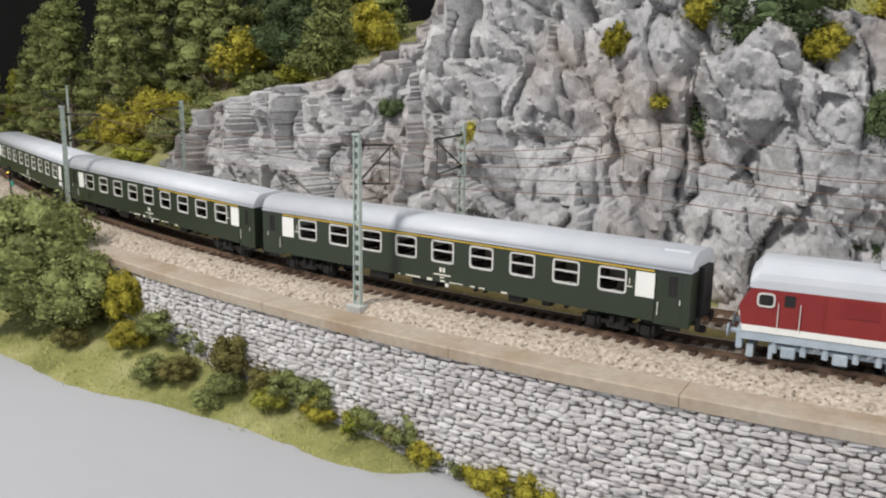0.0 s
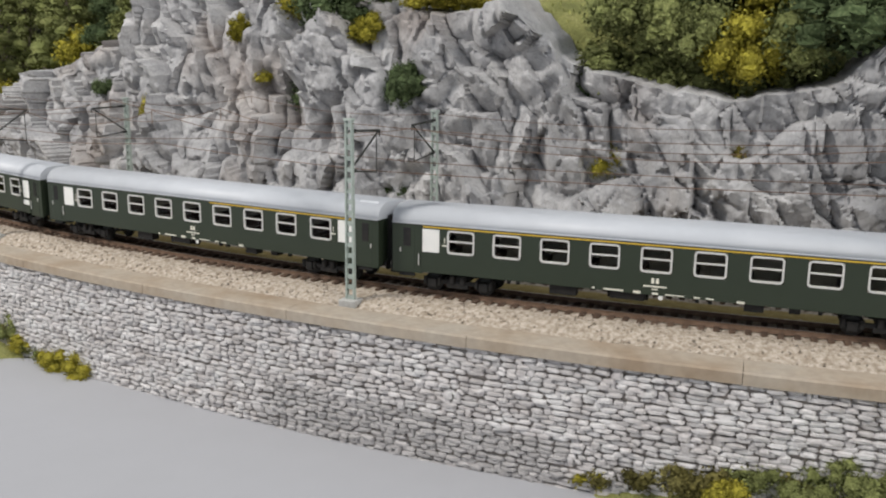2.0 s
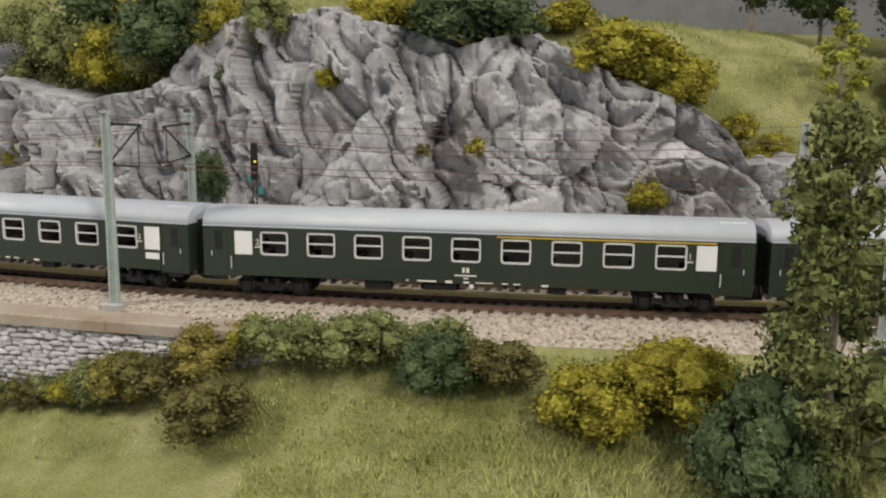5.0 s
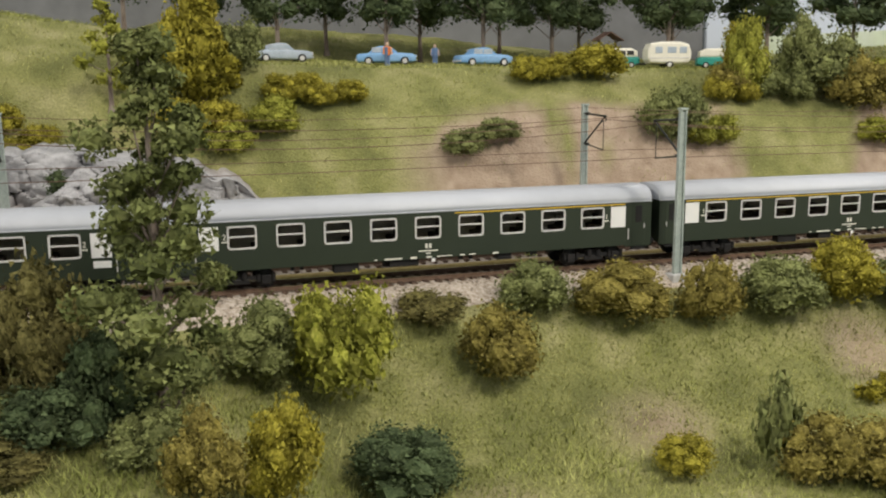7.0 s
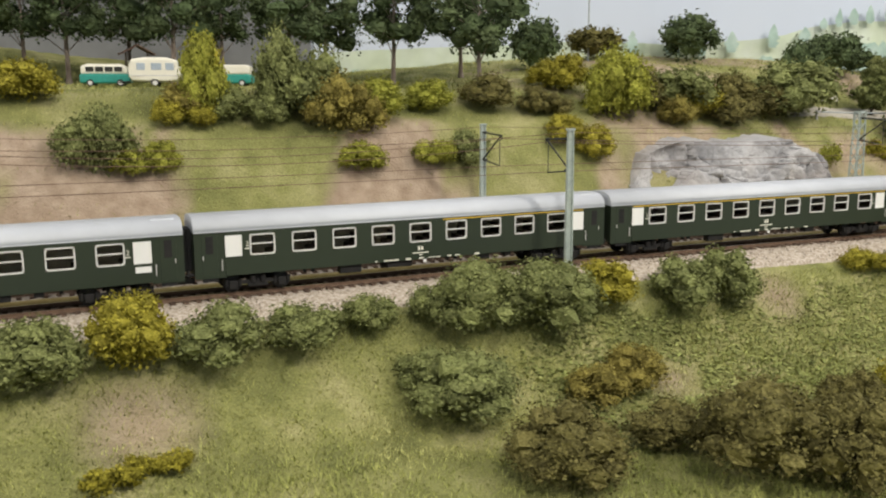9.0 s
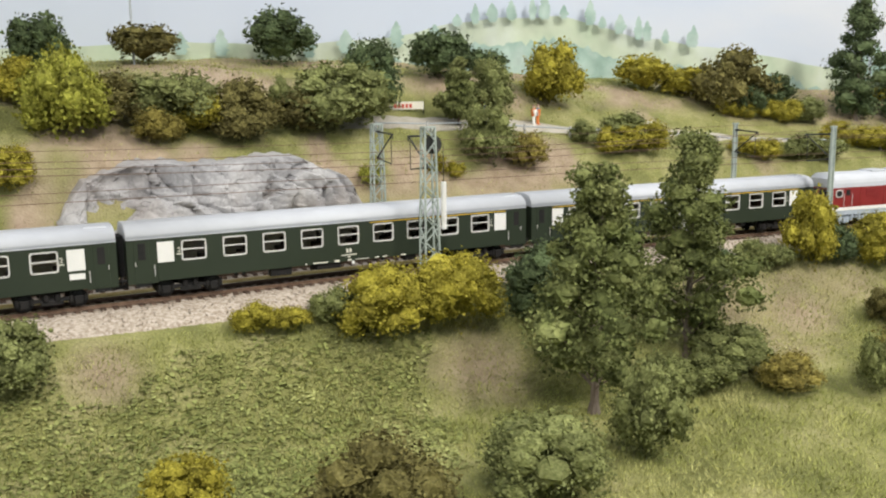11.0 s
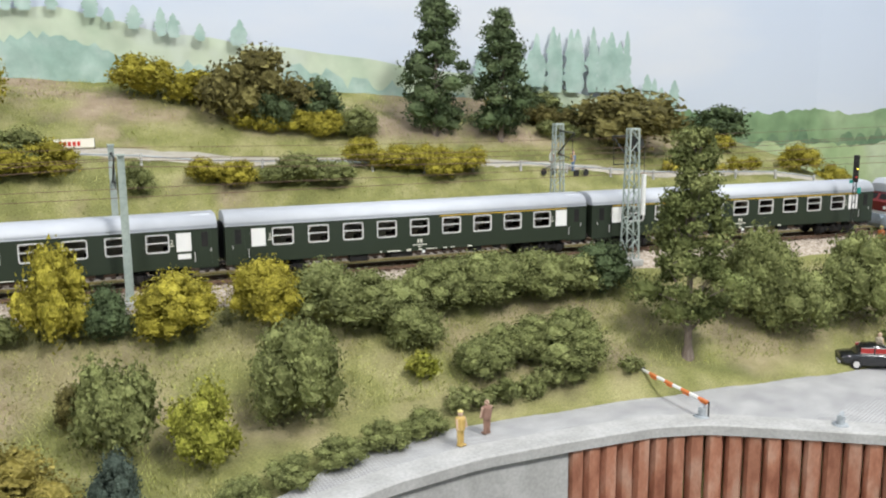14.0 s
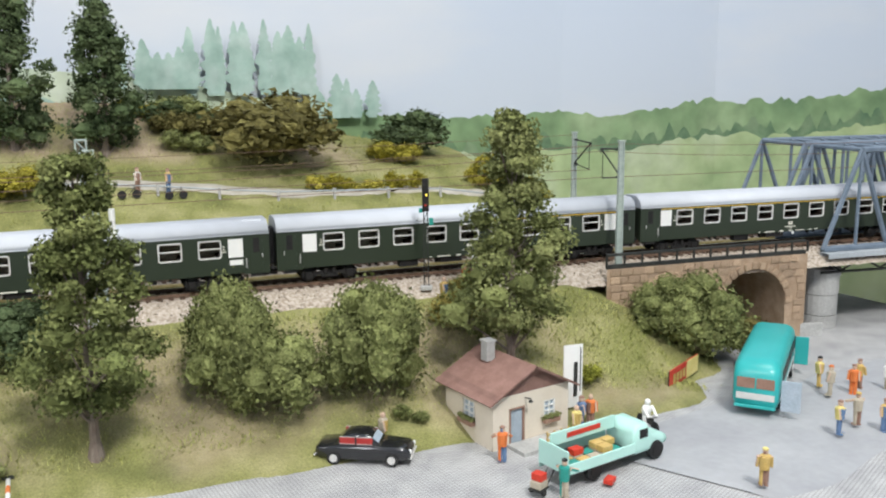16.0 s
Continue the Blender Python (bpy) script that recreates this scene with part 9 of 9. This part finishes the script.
build_truss(-0.036, 0.023)
build_truss(0.034, 0.094)
w = bmesh.new()
box(w, 3.0, 0.1, -0.108, 1.3, 2.6, 0.004)
tagged(part("river", w, MAT["water"]), "dull green-brown river under the bridge", "water", kind="structure")


# ---- signals ----
def colour_signal(x, o, turn, h, label):
    p, a = on_line(s_of(x), o, 0)
    th = empty("railway_signal", stand(p.x, p.y, -0.006, math.degrees(a) + turn), label, "signal", "railway signals")
    bm = bmesh.new()
    for sx in (-1, 1):
        rod(bm, (sx * 0.0016, 0, 0), (sx * 0.0012, 0, h * 0.8), 0.0004, seg=5)
    for k in range(9):
        z = h * 0.8 * k / 9
        s = 1 if k % 2 else -1
        rod(bm, (-s * 0.0015, 0, z), (s * 0.0014, 0, z + h * 0.8 / 9), 0.0003, seg=5)
    part("lattice_post", bm, MAT["darkmetal"], th)
    bm = bmesh.new()
    box(bm, 0, -0.0004, h * 0.86, 0.0046, 0.0022, h * 0.30, bevel=0.0006)
    part("signal_head", bm, MAT["black"], th, "black signal head")
    for k, m in enumerate(("darkmetal", "lampyellow", "signred")):
        bm = bmesh.new()
        rod(bm, ((-0.001, 0.0006, 0.0)[k], -0.0015, h * (0.95 - 0.09 * k)), ((-0.001, 0.0006, 0.0)[k], -0.0023, h * (0.95 - 0.09 * k)), 0.0007, seg=10)
        part("lens", bm, MAT[m], th)
    bm = bmesh.new()
    box(bm, 0.0038, 0, h * 0.62, 0.0030, 0.0010, 0.0050)
    box(bm, -0.0034, 0, h * 0.72, 0.0024, 0.0010, 0.0030)
    part("plate", bm, MAT["cargreen"], th)
    bm = bmesh.new()
    box(bm, 0, 0, 0.0010, 0.0080, 0.0060, 0.0030, bevel=0.0005)
    part("foot", bm, MAT["concrete"], th)


colour_signal(1.955, -0.038, -18, 0.077, "black colour-light railway signal on a lattice post, amber lit")
colour_signal(-0.485, 0.096, 20, 0.080, "dark colour-light railway signal on a green lattice post before the rock")
colour_signal(-1.462, -0.050, 10, 0.040, "low lattice railway signal beside the track")
figurine(1.975, -0.128, -0.010, 40, "orange", "orange", "signyellow")
figurine(1.950, -0.140, -0.014, 40, "ochre", "bluecloth")


# ---- footpath behind the line with posts, rail, banners and figures ----
def build_path():
    ss = np.arange(s_of(1.02), s_of(2.12), 0.01)
    vs, fs = [], []
    for i, s in enumerate(ss):
        x = float(np.interp(s, ARC, LINE[:, 0]))
        for k, o in enumerate((0.186, 0.195, 0.206, 0.217, 0.227)):
            p, a = on_line(s, o)
            z = float(land([x], [o])[0]) + float(unevenness(np.array([p.x]), np.array([p.y]), np.array([x]), np.array([o]))[0])
            vs.append((p.x, p.y, z + 0.0016 - (0.003 if k in (0, 4) else 0)))
        if i:
            for k in range(4):
                a0 = (i - 1) * 5 + k
                fs.append((a0, a0 + 5, a0 + 6, a0 + 1))
    tagged(solid("footpath", vs, fs, MAT["path"], smooth=True), "pale gravel footpath along the hillside", "path", kind="structure")
    fence = empty("guard_rail", None, "low white-posted guard rail along the footpath", "fence")
    last = None
    for s in np.arange(s_of(1.05), s_of(2.10), 0.05):
        p, a = on_line(s, 0.183)
        z = ground_z(p.x, p.y)
        bm = bmesh.new()
        box(bm, 0, 0, 0.0045, 0.0022, 0.0022, 0.011, bevel=0.0003)
        ob = part("post", bm, MAT["concrete"], fence)
        ob.matrix_basis = stand(p.x, p.y, z, math.degrees(a))
        if last:
            bm = bmesh.new()
            rod(bm, last, (p.x, p.y, z + 0.0078), 0.0007, seg=6)
            part("rail", bm, MAT["bridgegrey"], fence)
        last = (p.x, p.y, z + 0.0078)


build_path()
for x, y, turn, m in ((1.10, 0.232, -12, ("caravan", "signred")), (1.364, 0.202, 8, ("caravan", "signred")), (1.690, 0.168, 0, ("signyellow", "signred")), (1.716, 0.165, 0, ("signyellow", "signred"))):
    banner(x, y, ground_z(x, y), turn, 0.034, 0.0075, m, 0.003, "pale advertising banner stretched beside the footpath")
for x, y, c, l in ((1.183, 0.228, "orange", "bluecloth"), (1.232, 0.211, "orange", "white"), (1.238, 0.213, "bluecloth", "orange"), (1.834, 0.128, "ochre", "bluecloth"), (1.809, 0.130, "white", "brown")):
    figurine(x, y, ground_z(x, y) + 0.0006, 40, c, l, "brown")


def build_bicycle(x, y, turn):
    z = ground_z(x, y) + 0.0008
    th = empty("bicycle", stand(x, y, z, turn), "tiny dark bicycle on the footpath", "bicycle", "bicycles")
    for sx in (-0.006, 0.006):
        bm = bmesh.new()
        rod(bm, (sx, -0.0003, 0.0036), (sx, 0.0003, 0.0036), 0.0036, seg=16)
        part("wheel", bm, MAT["rubber"], th)
    bm = bmesh.new()
    for a, b in (((-0.006, 0, 0.0036), (-0.001, 0, 0.0085)), ((-0.001, 0, 0.0085), (0.0045, 0, 0.0085)), ((0.006, 0, 0.0036), (0.0042, 0, 0.0105)), ((-0.001, 0, 0.003), (0.0045, 0, 0.0085))):
        rod(bm, a, b, 0.0003, seg=5)
    part("frame", bm, MAT["darkmetal"], th)


build_bicycle(1.800, 0.122, 0)
build_bicycle(1.838, 0.119, 0)


# ---- camp site above the cutting ----
def build_caravan():
    x, y = 0.385, 0.215
    z = ground_z(x, y)
    th = empty("caravan", stand(x, y, z, -8) @ Matrix.Scale(0.8, 4), "ivory touring caravan parked on the camp meadow", "caravan")
    bm = bmesh.new()
    lofted(bm, [section_ring(-0.025, 0.021, 0.010, 0.022, 0.003), section_ring(-0.022, 0.023, 0.006, 0.028, 0.003), section_ring(-0.010, 0.024, 0.0052, 0.0298, 0.003), section_ring(0.012, 0.024, 0.0052, 0.0298, 0.003), section_ring(0.022, 0.023, 0.006, 0.027, 0.003), section_ring(0.025, 0.021, 0.010, 0.020, 0.003)])
    part("body", bm, MAT["caravan"], th)
    for xx, w in ((-0.013, 0.008), (0.002, 0.010), (0.015, 0.008)):
        bm = bmesh.new()
        box(bm, xx, -0.0121, 0.0205, w, 0.0005, 0.0068, bevel=0.0002)
        part("window", bm, MAT["bluegrey"], th, "grey side window")
    bm = bmesh.new()
    box(bm, 0, -0.0121, 0.0115, 0.046, 0.0004, 0.0010)
    part("trim", bm, MAT["frame"], th)
    for sy in (-1, 1):
        wheel(th, 0.0, sy * 0.0108, 0.0042)
    bm = bmesh.new()
    rod(bm, (-0.025, 0, 0.0055), (-0.036, 0, 0.0050), 0.0009, seg=6)
    part("drawbar", bm, MAT["darkmetal"], th)


build_caravan()


def build_van(x, y, turn, low, label):
    z = ground_z(x, y)
    th = empty("van", stand(x, y, z, turn) @ Matrix.Scale(0.82, 4), label, "van", "camp vehicles")
    bm = bmesh.new()
    lofted(bm, [section_ring(-0.024, 0.019, 0.004, 0.012, 0.002), section_ring(-0.021, 0.0205, 0.0030, 0.0128, 0.002), section_ring(0.021, 0.0205, 0.0030, 0.0128, 0.002), section_ring(0.0245, 0.019, 0.004, 0.012, 0.002)])
    part("lower_body", bm, MAT[low], th)
    bm = bmesh.new()
    lofted(bm, [section_ring(-0.0225, 0.019, 0.0120, 0.0200, 0.002), section_ring(-0.017, 0.020, 0.0120, 0.0225, 0.0025), section_ring(0.015, 0.020, 0.0120, 0.0225, 0.0025), section_ring(0.022, 0.019, 0.0120, 0.0190, 0.002)])
    part("upper_body", bm, MAT["caravan"], th, "ivory upper half")
    for k in range(4):
        bm = bmesh.new()
        box(bm, -0.014 + 0.0092 * k, -0.0102, 0.0172, 0.0076, 0.0005, 0.0048, bevel=0.0002)
        part("window", bm, MAT["darkmetal"], th)
    for sx in (-0.014, 0.015):
        for sy in (-1, 1):
            wheel(th, sx, sy * 0.0092, 0.0036)


build_van(0.347, 0.241, -10, "cargreen", "sea-green and ivory camper van on the camp meadow")
build_van(0.448, 0.235, 160, "cargreen", "sea-green van behind the bushes of the camp meadow")
for x, y, turn, paint in ((0.222, 0.255, 12, "carblue"), (0.132, 0.255, -8, "carblue"), (0.040, 0.27, 10, "bluegrey")):
    saloon(x, y, ground_z(x, y) + 0.0004, turn, paint, {"carblue": "light blue saloon car on the camp meadow", "cargreen": "sea-green saloon car on the camp meadow", "bluegrey": "pale grey-blue saloon car on the camp meadow"}[paint], inside="bluegrey")
for x, y, c, l in ((0.130, 0.235, "orange", "bluecloth"), (0.180, 0.27, "bluecloth", "bluecloth"), (0.545, 0.255, "bluecloth", "white")):
    figurine(x, y, ground_z(x, y), 0, c, l)


def build_shelter():
    x, y = 0.375, 0.33
    th = empty("notice_shelter", stand(x, y, ground_z(x, y), 10), "small wooden roofed notice shelter among the trees", "shelter")
    for sx in (-1, 1):
        bm = bmesh.new()
        box(bm, sx * 0.010, 0, 0.014, 0.0018, 0.0018, 0.028)
        part("post", bm, MAT["bark"], th)
        bm = bmesh.new()
        box(bm, sx * 0.0078, 0, 0.0305, 0.018, 0.014, 0.0012, Euler((0, sx * radians(28), 0)).to_matrix())
        part("roof", bm, MAT["brown"], th)
    bm = bmesh.new()
    box(bm, 0, 0, 0.016, 0.017, 0.0010, 0.009)
    part("panel", bm, MAT["caravan"], th)


build_shelter()
# thin pole on the hill top
bm = bmesh.new()
rod(bm, (0, 0, 0), (0, 0, 0.16), 0.0012, 0.0008, 8)
pole = part("flag_pole", bm, MAT["bridgegrey"])
pole.matrix_basis = stand(0.866, 0.351, ground_z(0.866, 0.351) - 0.002)
tagged(pole, "thin grey pole on the hill top", "pole")


motions()
